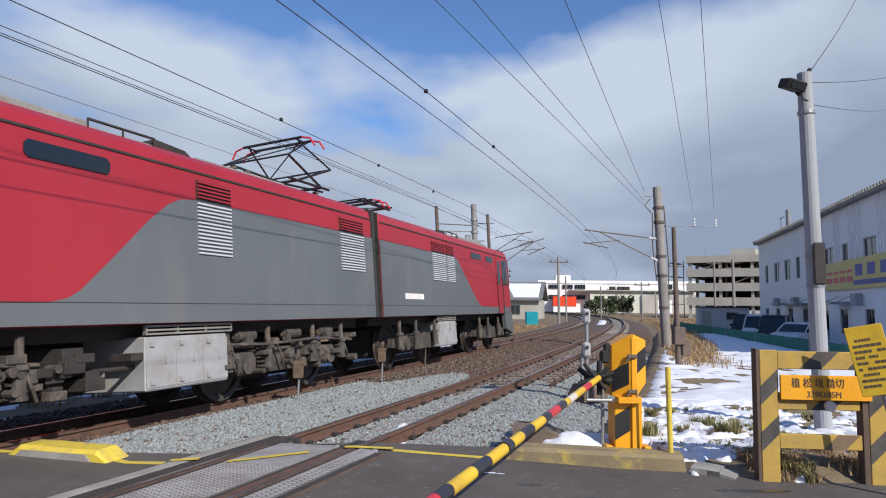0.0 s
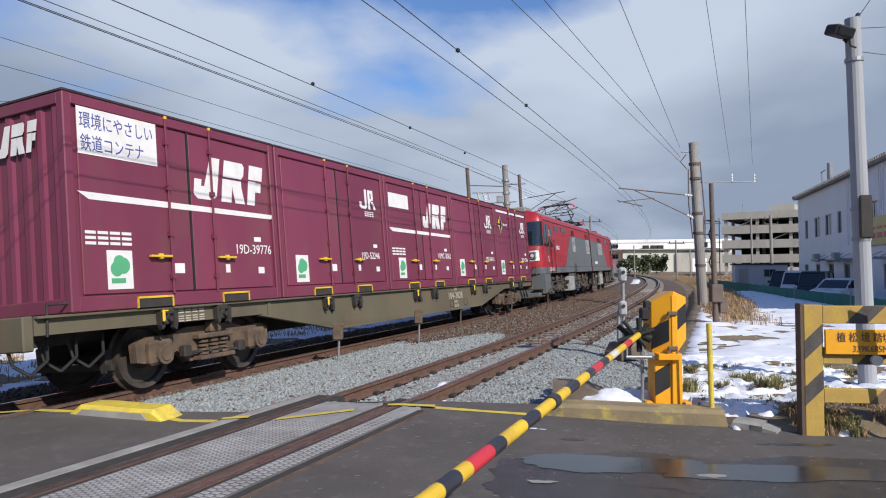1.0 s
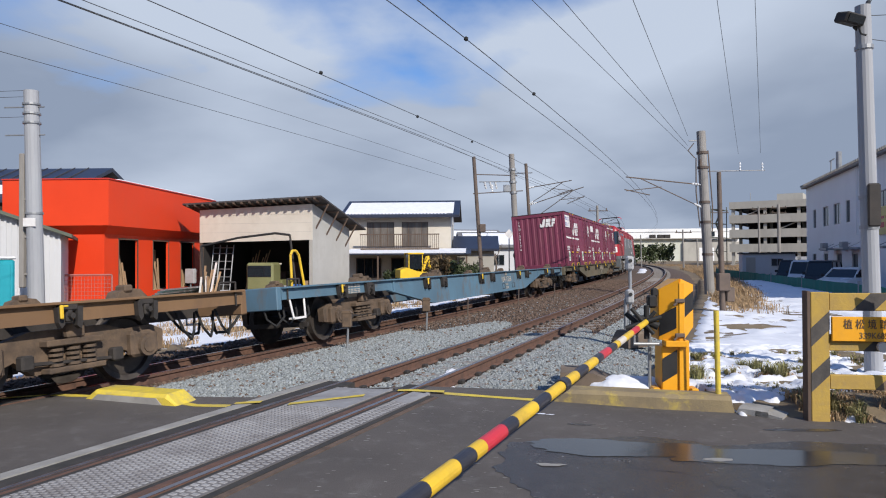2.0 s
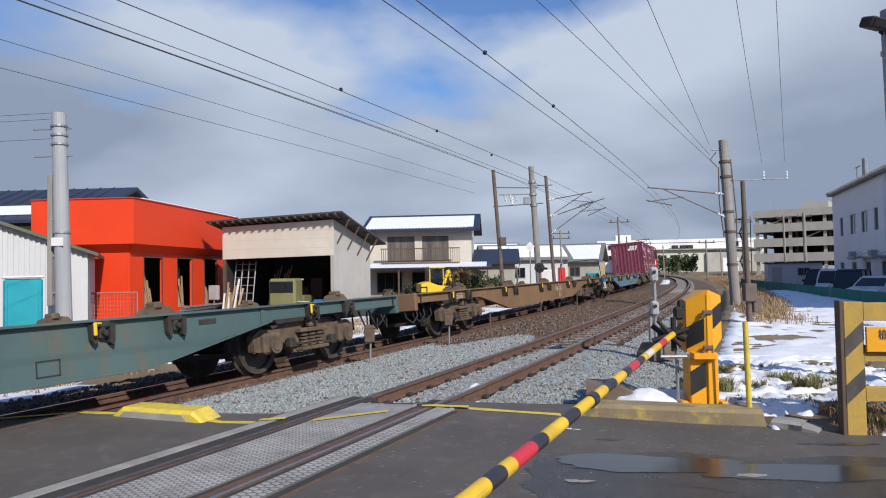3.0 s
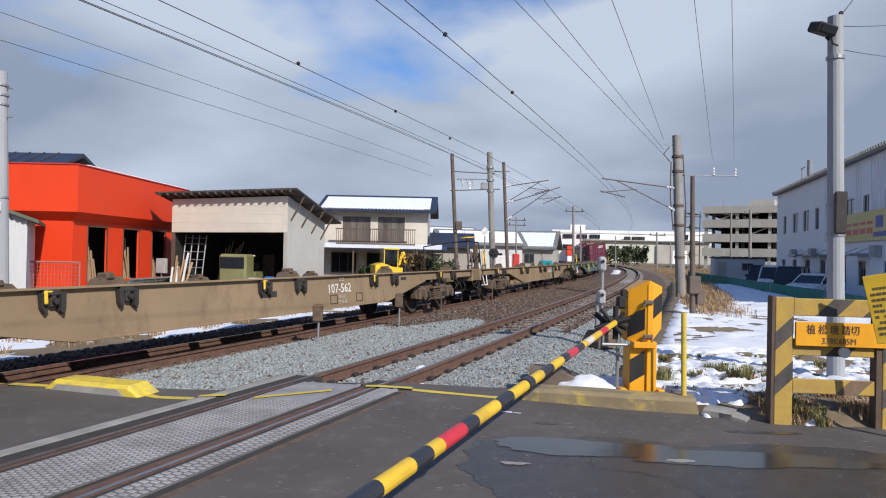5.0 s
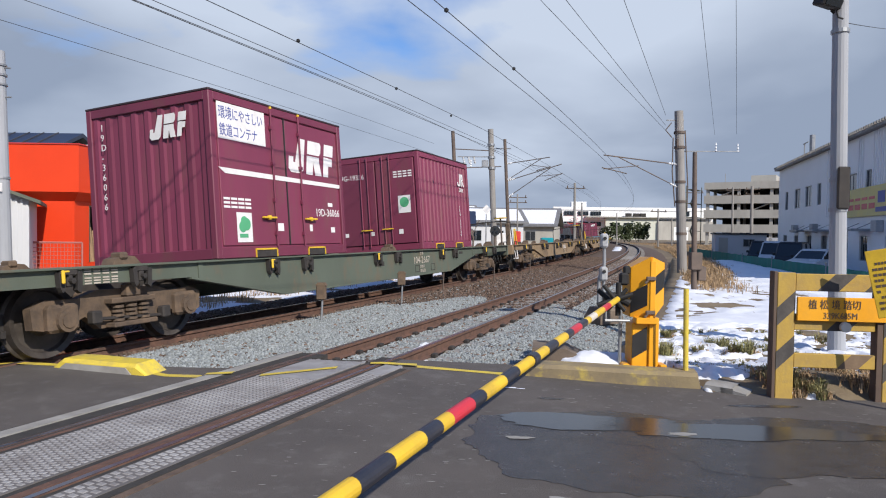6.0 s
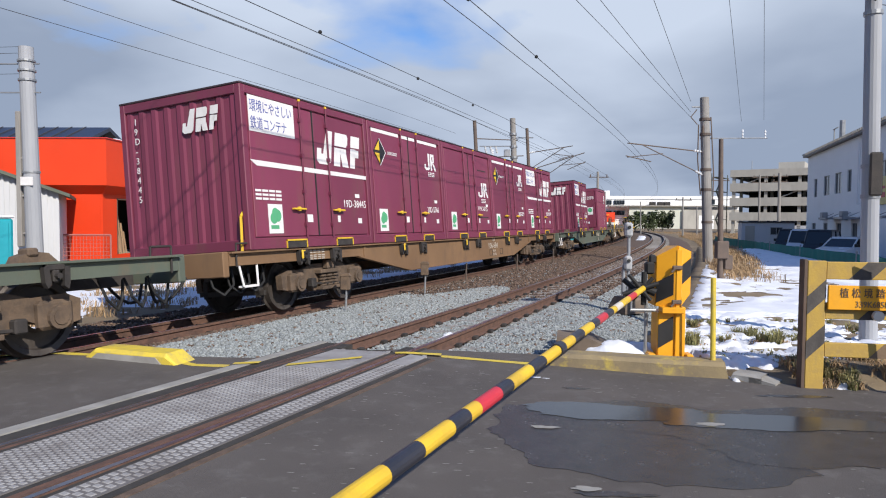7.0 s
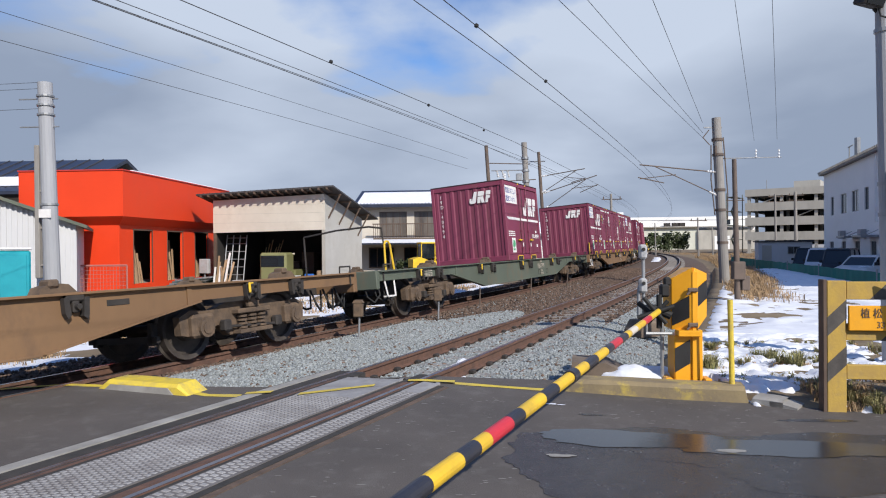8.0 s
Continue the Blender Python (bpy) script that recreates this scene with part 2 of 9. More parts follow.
    rust_pole=surface("rust_brown_pole", (0.15, 0.11, 0.085), (0.09, 0.07, 0.06), 3, 0.8, bump=0.2),
    ceramic=surface("white_insulator", (0.75, 0.76, 0.76), (0.6, 0.6, 0.6), 3, 0.25, bump=0),
    wire=surface("dark_cable", (0.03, 0.03, 0.032), (0.05, 0.05, 0.05), 2, 0.6, bump=0),
    orange=surface("orange_red_render", (0.80, 0.055, 0.008), (0.74, 0.048, 0.007), 0.5, 0.6, bump=0.06, fine=20, stain=(0.70, 0.07, 0.02), stain_scale=0.6, stain_amount=0.4),
    cream=surface("cream_siding", (0.66, 0.61, 0.52), (0.58, 0.53, 0.45), 0.6, 0.75, bump=0.08, stain=(0.42, 0.36, 0.28), stain_scale=0.7, stain_amount=0.35),
    white_wall=surface("white_siding", (0.58, 0.59, 0.61), (0.50, 0.51, 0.53), 0.5, 0.65, bump=0.05, stain=(0.5, 0.49, 0.46), stain_scale=0.5, stain_amount=0.35, stretch=(1, 1, 0.4)),
    grey_wall=surface("grey_beige_wall", (0.46, 0.44, 0.39), (0.38, 0.36, 0.32), 0.4, 0.8, bump=0.08, stain=(0.27, 0.25, 0.22), stain_scale=0.3, stain_amount=0.5, stretch=(1, 1, 0.4)),
    pale_green=surface("pale_green_wall", (0.62, 0.63, 0.54), (0.56, 0.57, 0.49), 0.4, 0.8, bump=0.05),
    # near-black: the shade inside buildings, put into the colour
    interior_shade=surface("interior_shade_paint", (0.035, 0.03, 0.028), (0.02, 0.018, 0.017), 1, 0.9, bump=0.2),
    roof=surface("dark_roofing", (0.07, 0.065, 0.065), (0.045, 0.042, 0.045), 1.5, 0.7, bump=0.2),
    roof_blue=surface("blue_black_roofing", (0.035, 0.045, 0.075), (0.025, 0.03, 0.05), 1.5, 0.4, bump=0.1),
    wood=surface("bare_timber", (0.42, 0.29, 0.17), (0.30, 0.20, 0.12), 4, 0.8, bump=0.15, each=0.3, stretch=(1, 1, 0.2)),
    wood_dark=surface("weathered_wood", (0.13, 0.09, 0.065), (0.09, 0.06, 0.045), 4, 0.8, bump=0.15),
    turquoise=surface("turquoise_plastic", (0.01, 0.32, 0.38), (0.01, 0.26, 0.32), 1.5, 0.4, bump=0.03),
    mesh_green=surface("green_net", (0.03, 0.22, 0.16), (0.025, 0.16, 0.12), 1.2, 0.8, bump=0.2, stretch=(1, 1, 0.4)),
    car_white=surface("white_car_paint", (0.72, 0.73, 0.74), (0.66, 0.67, 0.68), 1, 0.25, bump=0),
    car_dark=surface("dark_car_paint", (0.03, 0.032, 0.038), (0.025, 0.026, 0.03), 1, 0.22, bump=0),
    car_silver=surface("silver_car_paint", (0.36, 0.37, 0.39), (0.3, 0.31, 0.33), 1, 0.28, 0.5, bump=0),
    car_olive=surface("olive_truck_paint", (0.22, 0.22, 0.10), (0.18, 0.18, 0.08), 1, 0.5, bump=0.02),
    digger=surface("yellow_machine_paint", (0.82, 0.55, 0.02), (0.7, 0.45, 0.02), 2, 0.45, bump=0.04),
    pale_yellow=surface("faded_yellow_board", (0.74, 0.60, 0.20), (0.66, 0.54, 0.22), 1, 0.6, bump=0.02),
    fence_pink=surface("rusty_pink_mesh", (0.45, 0.17, 0.15), (0.35, 0.13, 0.11), 3, 0.8, bump=0.1),
    signal_red=surface("red_sign", (0.62, 0.05, 0.04), (0.5, 0.04, 0.03), 2, 0.5, bump=0.02),
    tarp=surface("blue_tarpaulin", (0.02, 0.14, 0.50), (0.02, 0.10, 0.38), 3, 0.5, bump=0.3, fine=12),
)

# ---- building helpers ----


def part(name, bm, material, parent=None, label="", smooth=False, m=None):
    """Links a bmesh as one mesh object, under a thing or a part."""
    me = bpy.data.meshes.new(name)
    bmesh.ops.recalc_face_normals(bm, faces=bm.faces)
    bm.to_mesh(me)
    bm.free()
    return mesh_part(name, me, material, parent, label, smooth, m)


def mesh_part(name, me, material, parent=None, label="", smooth=False, m=None):
    if not me.materials:
        me.materials.append(M[material] if isinstance(material, str) else material)
    if smooth:
        for p in me.polygons:
            p.use_smooth = True
    ob = new(name, me)
    if m is not None:
        ob.matrix_basis = m
    if parent is not None:
        ob.parent = parent
    if label:
        ob["label"] = label
    return ob


def thing(name, label, category, m=None, group="", kind=""):
    ob = new(name)
    ob.empty_display_size = 0.2
    if m is not None:
        ob.matrix_basis = m
    return tagged(ob, label, category, group, kind)


def box(bm, x0, x1, y0, y1, z0, z1, bevel=0.0, m=None):
    r = bmesh.ops.create_cube(bm, size=1.0, matrix=Matrix.Translation(((x0 + x1) / 2, (y0 + y1) / 2, (z0 + z1) / 2)) @ Matrix.Diagonal((abs(x1 - x0), abs(y1 - y0), abs(z1 - z0), 1)))
    vs = r["verts"]
    if bevel:
        es = list({e for v in vs for e in v.link_edges})
        got = bmesh.ops.bevel(bm, geom=es, offset=bevel, segments=1, affect="EDGES", profile=0.5)
        vs = list({v for f in got["faces"] for v in f.verts} | {v for v in vs if v.is_valid})
    if m is not None:
        bmesh.ops.transform(bm, matrix=m, verts=[v for v in vs if v.is_valid])
    return bm


def rod(bm, a, b, r, seg=8, r2=None):
    a, b = Vector(a), Vector(b)
    d = b - a
    m = Matrix.Translation((a + b) / 2) @ d.to_track_quat("Z", "Y").to_matrix().to_4x4()
    bmesh.ops.create_cone(bm, cap_ends=True, segments=seg, radius1=r, radius2=r if r2 is None else r2, depth=d.length, matrix=m)
    return bm


def tube(bm, pts, r, seg=6):
    for a, b in zip(pts, pts[1:]):
        rod(bm, a, b, r, seg)
    return bm


def prism(bm, outline, axis, a, b):
    """An outline of 2D points pushed out along an axis from a to b. axis x: (y, z) points; y: (x, z); z: (x, y)."""
    def place(p, d):
        return {"x": (d, p[0], p[1]), "y": (p[0], d, p[1]), "z": (p[0], p[1], d)}[axis]
    lo, hi = [bm.verts.new(place(p, a)) for p in outline], [bm.verts.new(place(p, b)) for p in outline]
    bm.faces.new(lo[::-1])
    bm.faces.new(hi)
    n = len(outline)
    for i in range(n):
        bm.faces.new((lo[i], lo[(i + 1) % n], hi[(i + 1) % n], hi[i]))
    return bm


def BM():
    return bmesh.new()


def text_mesh(body, size, align="LEFT"):
    cu = bpy.data.curves.new("lettering", "FONT")
    cu.body, cu.size, cu.align_x, cu.resolution_u, cu.extrude = body, size, align, 2, 0.002
    ob = bpy.data.objects.new("lettering", cu)
    scene.collection.objects.link(ob)
    me = bpy.data.meshes.new_from_object(ob.evaluated_get(bpy.context.evaluated_depsgraph_get()))
    bpy.data.objects.remove(ob)
    me.materials.clear()
    return me


# ---- the railway's line: centre of the farther track, by the distance along it ----
STEP = 0.5
S_AXIS = np.arange(-400, 420, STEP)


def heading_at(s):
    s = np.asarray(s, float)
    return np.radians(21.2 - np.clip(s, -70, 70) * 0.10 - np.clip(s - 70, 0, 250) * 0.15)


_x, _y = np.cumsum(np.sin(heading_at(S_AXIS))) * STEP, np.cumsum(np.cos(heading_at(S_AXIS))) * STEP
_i = int(np.argmin(abs(S_AXIS)))
LINE_X, LINE_Y = _x - _x[_i] - 4.488, _y - _y[_i] + 9.857
CANT = radians(4.8)
NEAR_LAT, NEAR_CANT = 3.72, radians(2.6)
FAR_Z, NEAR_Z, HALF_GAUGE = 0.0, 0.052, 0.566


def line_point(s, lat=0.0, z=0.0):
    h = float(heading_at(s))
    return Vector((float(np.interp(s, S_AXIS, LINE_X)) + lat * math.cos(h), float(np.interp(s, S_AXIS, LINE_Y)) - lat * math.sin(h), z))


def line_coords(x, y):
    """Distance along the line and to its right, of points on plan (arrays)."""
    x, y = np.atleast_1d(np.asarray(x, float)), np.atleast_1d(np.asarray(y, float))
    s = np.zeros_like(x)
    for k in range(0, len(x), 4000):
        d = (x[k:k + 4000, None] - LINE_X[None, ::4]) ** 2 + (y[k:k + 4000, None] - LINE_Y[None, ::4]) ** 2
        s[k:k + 4000] = S_AXIS[::4][d.argmin(1)]
    for _ in range(2):
        h = heading_at(s)
        s = s + (x - np.interp(s, S_AXIS, LINE_X)) * np.sin(h) + (y - np.interp(s, S_AXIS, LINE_Y)) * np.cos(h)
    h = heading_at(s)
    return s, (x - np.interp(s, S_AXIS, LINE_X)) * np.cos(h) - (y - np.interp(s, S_AXIS, LINE_Y)) * np.sin(h)


# height of the crossing's surface by the distance from the farther track's centre
ROAD_LAT = [-30, -3.0, -HALF_GAUGE, HALF_GAUGE, NEAR_LAT - HALF_GAUGE, NEAR_LAT + HALF_GAUGE, 7.0, 30]
ROAD_Z = [-0.10, -0.08, FAR_Z - 0.052, FAR_Z + 0.052, NEAR_Z - 0.026, NEAR_Z + 0.026, 0.0, 0.0]
ROAD_EDGE = 7.78     # y of the crossing's farther edge, at its right


def road_edge(x):
    """y of the crossing's farther edge."""
    return 7.30 + 0.48 * np.clip((np.asarray(x, float) + 2.6) / 1.4, 0, 1)



def road_z(x, y):
    return np.interp(line_coords(x, y)[1], ROAD_LAT, ROAD_Z)


def ground_z(x, y):
    """Height of the natural ground."""
    x, y = np.asarray(x, float), np.asarray(y, float)
    s, lat = line_coords(x, y)
    z = np.interp(lat, [-60, -12, -5, -3, 6.6, 8.2, 12, 18, 40], [-0.30, -0.30, -0.25, -0.25, -0.22, -0.20, -0.32, -0.55, -0.60])
    z = np.where(y < ROAD_EDGE + 0.3, -0.16, z)
    blend = np.clip((y - ROAD_EDGE - 0.3) / 2.0, 0, 1)
    bank = -0.06 - 0.10 * np.clip((y - ROAD_EDGE) / 3, 0, 1)
    near = np.where((y >= ROAD_EDGE - 0.2) & (lat > 6.4), blend * z + (1 - blend) * bank, z)
    return near


# ---- ground, in one sheet to the horizon ----
def spaced(lo, hi, fine_lo, fine_hi, step, growth):
    v = list(np.arange(fine_lo, fine_hi + 1e-6, step))
    d = step
    while v[0] > lo:
        d *= growth
        v.insert(0, v[0] - d)
    d = step
    while v[-1] < hi:
        d *= growth
        v.append(v[-1] + d)
    return np.array(v)


def sheet(name, xs, ys, zs, material, smooth=True, keep=None):
    gx, gy = np.meshgrid(xs, ys) if np.ndim(xs) == 1 else (xs, ys)
    ny, nx = gx.shape
    co = np.stack([gx, gy, zs.reshape(ny, nx)], 2).reshape(-1, 3)
    i = (np.arange(ny - 1)[:, None] * nx + np.arange(nx - 1)[None, :]).ravel()
    quads = np.stack([i, i + 1, i + nx + 1, i + nx], 1)
    if keep is not None:
        k = keep.reshape(ny, nx)[:-1, :-1].ravel()
        quads = quads[k]
    me = bpy.data.meshes.new(name)
    me.from_pydata(co.tolist(), [], quads.tolist())
    me.update()
    return mesh_part(name, me, material, smooth=smooth)


gxs, gys = spaced(-2500, 2500, -25, 30, 1.0, 1.25), spaced(-600, 3500, -8, 60, 1.0, 1.22)
GX, GY = np.meshgrid(gxs, gys)
rough_ground = np.array([noise.noise((float(a) * 0.35, float(b) * 0.35, 0.0)) for a, b in zip(GX.ravel(), GY.ravel())]) * 0.05
ground = tagged(sheet("ground", gxs, gys, ground_z(GX.ravel(), GY.ravel()) + rough_ground - 0.03, "soil"), "bare winter soil with dry grass beside the railway", "ground", kind="structure")

# ---- road over the crossing ----
rxs, rys = np.unique(np.concatenate([np.arange(-40, 40, 0.5), np.arange(-8, 3, 0.1)])), np.linspace(-9.0, ROAD_EDGE, 68)
RX, RY = np.meshgrid(rxs, rys)
slab = road_z(RX.ravel(), RY.ravel()) - 0.012
RY = np.where(RY > 6, 6 + (RY - 6) * (road_edge(RX) - 6) / (ROAD_EDGE - 6), RY)
road = tagged(sheet("road", RX, RY, slab, "asphalt"), "worn grey asphalt road over the level crossing", "road", kind="structure")
bm = BM()      # the road's edge, seen from the side
edge_x = np.arange(-40, 7.01, 0.5)
edge_y = road_edge(edge_x)
edge_z = road_z(edge_x, edge_y) - 0.012
for a, b, ya, yb, za, zb in zip(edge_x, edge_x[1:], edge_y, edge_y[1:], edge_z, edge_z[1:]):
    bm.faces.new([bm.verts.new(v) for v in ((a, ya, za), (b, yb, zb), (b, yb + 0.12, -0.4), (a, ya + 0.12, -0.4))])
part("road_edge", bm, "asphalt", road)


def band(name, s_range, lat0, lat1, material, parent=None, lift=0.0, thick=0.06, label="", clip=None, step=0.5):
    """A strip that follows the line on the crossing's surface."""
    bm = BM()
    rows = []
    for s in np.arange(s_range[0], s_range[1] + 1e-6, step):
        pts = [line_point(s, lat) for lat in (lat0, lat1)]
        zs = np.interp([lat0, lat1], ROAD_LAT, ROAD_Z) + lift
        rows.append([bm.verts.new((p.x, p.y, z)) for p, z in zip(pts, zs)] + [bm.verts.new((p.x, p.y, z - thick)) for p, z in zip(pts, zs)])
    for a, b in zip(rows, rows[1:]):
        for i, j in ((0, 1), (1, 3), (3, 2), (2, 0)):
            bm.faces.new((a[i], a[j], b[j], b[i]))
    for r in (rows[0], rows[-1]):
        bm.faces.new((r[0], r[1], r[3], r[2]))
    return part(name, bm, material, parent, label)


# ---- rails ----
RAIL = [(-0.0325, 0.0), (0.0325, 0.0), (0.0325, -0.035), (0.009, -0.05), (0.009, -0.128), (0.06, -0.145), (0.06, -0.153), (-0.06, -0.153), (-0.06, -0.145), (-0.009, -0.128), (-0.009, -0.05), (-0.0325, -0.035)]


def rail_z(lat_track, side):
    z, c = (FAR_Z, CANT) if lat_track == 0 else (NEAR_Z, NEAR_CANT)
    return z + side * HALF_GAUGE * math.sin(c)


def rail(lat_track, side, s0, s1, parent):
    lat, z = lat_track + side * HALF_GAUGE, rail_z(lat_track, side)
    bm, top = BM(), BM()
    rows, tops = [], []
    for s in np.arange(s0, s1, 1.0):
        rows.append([bm.verts.new(line_point(s, lat + dx, z + dz)) for dx, dz in RAIL])
        tops.append([top.verts.new(line_point(s, lat + dx, z + 0.0015)) for dx in (-0.022, 0.022)])
    n = len(RAIL)
    for a, b in zip(rows, rows[1:]):
        for i in range(n):
            bm.faces.new((a[i], a[(i + 1) % n], b[(i + 1) % n], b[i]))
    for a, b in zip(tops, tops[1:]):
        top.faces.new((a[0], a[1], b[1], b[0]))
    ob = part("rail", bm, "rail_side", parent)
    part("running_band", top, "rail_top", ob, "polished running band")
    return ob


tracks = []
for lat_track, text in ((0.0, "rust-brown rails of the track under the goods train"), (NEAR_LAT, "rust-brown rails of the empty track at the barrier")):
    tr = thing("railway_track", text, "track", group="tracks", kind="structure")
    for side in (-1, 1):
        rail(lat_track, side, -60 if lat_track == 0 else -14, 300, tr)
    tracks.append(tr)

# ties, one object each near the crossing, the rest joined
bm = BM()
box(bm, -1.0, 1.0, -0.11, 0.11, -0.17, 0.0, 0.015)
tie_mesh = bpy.data.meshes.new("tie")
bm.to_mesh(tie_mesh)
bm.free()
tie_mesh.materials.append(M["tie"])
for lat_track, tr, cant in ((0.0, tracks[0], CANT), (NEAR_LAT, tracks[1], NEAR_CANT)):
    far = BM()
    for k, s in enumerate(np.arange(-20, 190, 0.62)):
        p = line_point(s, lat_track)
        if p.y < float(road_edge(p.x)) + 0.3:
            continue
        zc = (FAR_Z if lat_track == 0 else NEAR_Z) - 0.165
        m = Matrix.Translation((p.x, p.y, zc)) @ pose(0, 0, 0, 0, 0, -math.degrees(float(heading_at(s)))) @ pose(0, 0, 0, 0, -math.degrees(cant), 0)
        if s < 45:
            mesh_part("tie", tie_mesh, "tie", tr, m=m)
        else:
            box(far, -1.0, 1.0, -0.11, 0.11, -0.17, 0.0, 0, m)
    tagged(part("far_ties", far, "tie", tr), kind="stuff")
    # rail clips on the ties
    clips = BM()
    for s in np.arange(-20, 60, 0.62):
        p = line_point(s, lat_track)
        if p.y < float(road_edge(p.x)) + 0.3:
            continue
        for side in (-1, 1):
            for d in (-0.095, 0.095):
                q = line_point(s, lat_track + side * HALF_GAUGE + d, rail_z(lat_track, side) - 0.135)
                box(clips, -0.035, 0.035, -0.05, 0.05, -0.02, 0.03, 0.008, Matrix.Translation(q) @ pose(0, 0, 0, 0, 0, -math.degrees(float(heading_at(s)))))
    tagged(part("rail_clips", clips, "grime", tr), kind="stuff")


# ---- ballast bed under the stones ----
def bed_profile(s):
    """Height of the ballast by lat: flush with the ties, humped between the tracks."""
    return [(-3.6, -0.45), (-2.2, -0.20), (-1.3, -0.155), (-0.4, -0.19), (0.4, -0.12), (1.2, -0.02), (2.0, -0.03), (2.7, -0.09), (3.3, -0.15), (4.1, -0.12), (5.0, -0.07), (6.0, -0.16), (7.2, -0.40)]


def bed_z(lat):
    p = bed_profile(0)
    return np.interp(lat, [a for a, _ in p], [b for _, b in p])


bm = BM()
prof = [float(v) for v in np.arange(-3.6, 7.5, 0.35)]
rows = []
for s in np.concatenate([np.arange(-60, 60, 0.5), np.arange(60, 310, 4.0)]):
    row = []
    for lat in prof:
        p = line_point(s, lat)
        z = float(bed_z(lat)) - 0.02
        if -9 < p.y < float(road_edge(p.x)) - 0.02:
            z = -0.5
        row.append(bm.verts.new((p.x, p.y, z + 0.02 * noise.noise((p.x * 3, p.y * 3, 1.0)))))
    rows.append(row)
for a, b in zip(rows, rows[1:]):
    for i in range(len(prof) - 1):
        bm.faces.new((a[i], a[i + 1], b[i + 1], b[i]))
tagged(part("ballast_bed", bm, "stone_brown", smooth=True), "rust-brown bed of crushed stone under the tracks", "ballast", kind="structure")

# loose stones on it: real pieces, joined
rng = np.random.default_rng(5)
_b = BM()
bmesh.ops.create_icosphere(_b, subdivisions=1, radius=1.0)
_b.verts.ensure_lookup_table()
ICO_V = np.array([v.co[:] for v in _b.verts])
ICO_F = np.array([[v.index for v in f.verts] for f in _b.faces])
_b.free()


def stones(name, count, s0, s1, lat0, lat1, size, material, label, weight=None):
    s = s0 + (s1 - s0) * rng.random(count * 3) ** 1.6
    lat = lat0 + (lat1 - lat0) * rng.random(count * 3)
    h = heading_at(s)
    x, y = np.interp(s, S_AXIS, LINE_X) + lat * np.cos(h), np.interp(s, S_AXIS, LINE_Y) - lat * np.sin(h)
    ok = y > road_edge(x) + 0.06
    if weight is not None:
        ok &= rng.random(len(s)) < weight(s, lat)
    for rail_lat in (-HALF_GAUGE, HALF_GAUGE, NEAR_LAT - HALF_GAUGE, NEAR_LAT + HALF_GAUGE):
        ok &= abs(lat - rail_lat) > 0.09
    x, y, lat = x[ok][:count], y[ok][:count], lat[ok][:count]
    n = len(x)
    r = size * (0.55 + 0.7 * rng.random((n, 1, 1)))
    v = ICO_V[None] * r * (0.7 + 0.6 * rng.random((n, 1, 3))) * (0.75 + 0.5 * rng.random((n, len(ICO_V), 1)))
    a = rng.random(n) * 6.283
    c, d = np.cos(a)[:, None], np.sin(a)[:, None]
    vx, vy = v[..., 0] * c - v[..., 1] * d, v[..., 0] * d + v[..., 1] * c
    z = bed_z(lat)[:, None] + 0.012 + v[..., 2] * 0.8
    co = np.stack([vx + x[:, None], vy + y[:, None], z], 2).reshape(-1, 3)
    f = (ICO_F[None] + (np.arange(n) * len(ICO_V))[:, None, None]).reshape(-1, 3)
    me = bpy.data.meshes.new(name)
    me.vertices.add(len(co))
    me.vertices.foreach_set("co", co.ravel())
    me.loops.add(f.size)
    me.loops.foreach_set("vertex_index", f.ravel())
    me.polygons.add(len(f))
    me.polygons.foreach_set("loop_start", np.arange(0, f.size, 3))
    me.update(calc_edges=True)
    me.validate()
    return tagged(mesh_part(name, me, material), label, "ballast", kind="stuff")


def new_gravel(s, lat):      # fresh grey stone lies near the crossing only
    edge = 7.5 - 1.5 * abs(lat - 2.2) + 1.2 * np.sin(lat * 3.1) + np.where(lat > 5, 16, 0) + np.where((lat > 3.4) & (lat < 5), 2.5, 0)
    return np.where((s < edge) & (lat > 1.0), 0.97, 0.03)


gl, gr = NEAR_LAT - HALF_GAUGE, NEAR_LAT + HALF_GAUGE
bm = BM()
fresh_lat = [float(v) for v in np.arange(1.05, 6.7, 0.12)]
rows = []
for s in np.arange(-4.0, 20.0, 0.15):
    row = []
    for lat in fresh_lat:
        p = line_point(s, lat)
        wt = float(new_gravel(np.array([s]), np.array([lat]))[0])
        ok = wt > 0.5 and p.y > float(road_edge(p.x)) + 0.05 and min(abs(lat - gl), abs(lat - gr)) > 0.13
        row.append(bm.verts.new((p.x, p.y, float(bed_z(lat)) + 0.006)) if ok else None)
    rows.append(row)
for a, b in zip(rows, rows[1:]):
    for i in range(len(fresh_lat) - 1):
        if all((a[i], a[i + 1], b[i + 1], b[i])):
            bm.faces.new((a[i], a[i + 1], b[i + 1], b[i]))
tagged(part("gravel_layer", bm, "stone_grey", smooth=True), "thin layer of fresh grey grit under the stones", "ballast", kind="structure")
stones("grey_ballast_stones", 46000, -4, 20, 0.9, 6.7, 0.019, "stone_grey", "fresh grey crushed stone between the tracks", new_gravel)
stones("brown_ballast_stones", 34000, -4, 38, -2.2, 6.2, 0.027, "stone_brown", "rust-stained crushed stone along the tracks", lambda s, lat: 1 - 0.93 * new_gravel(s, lat))

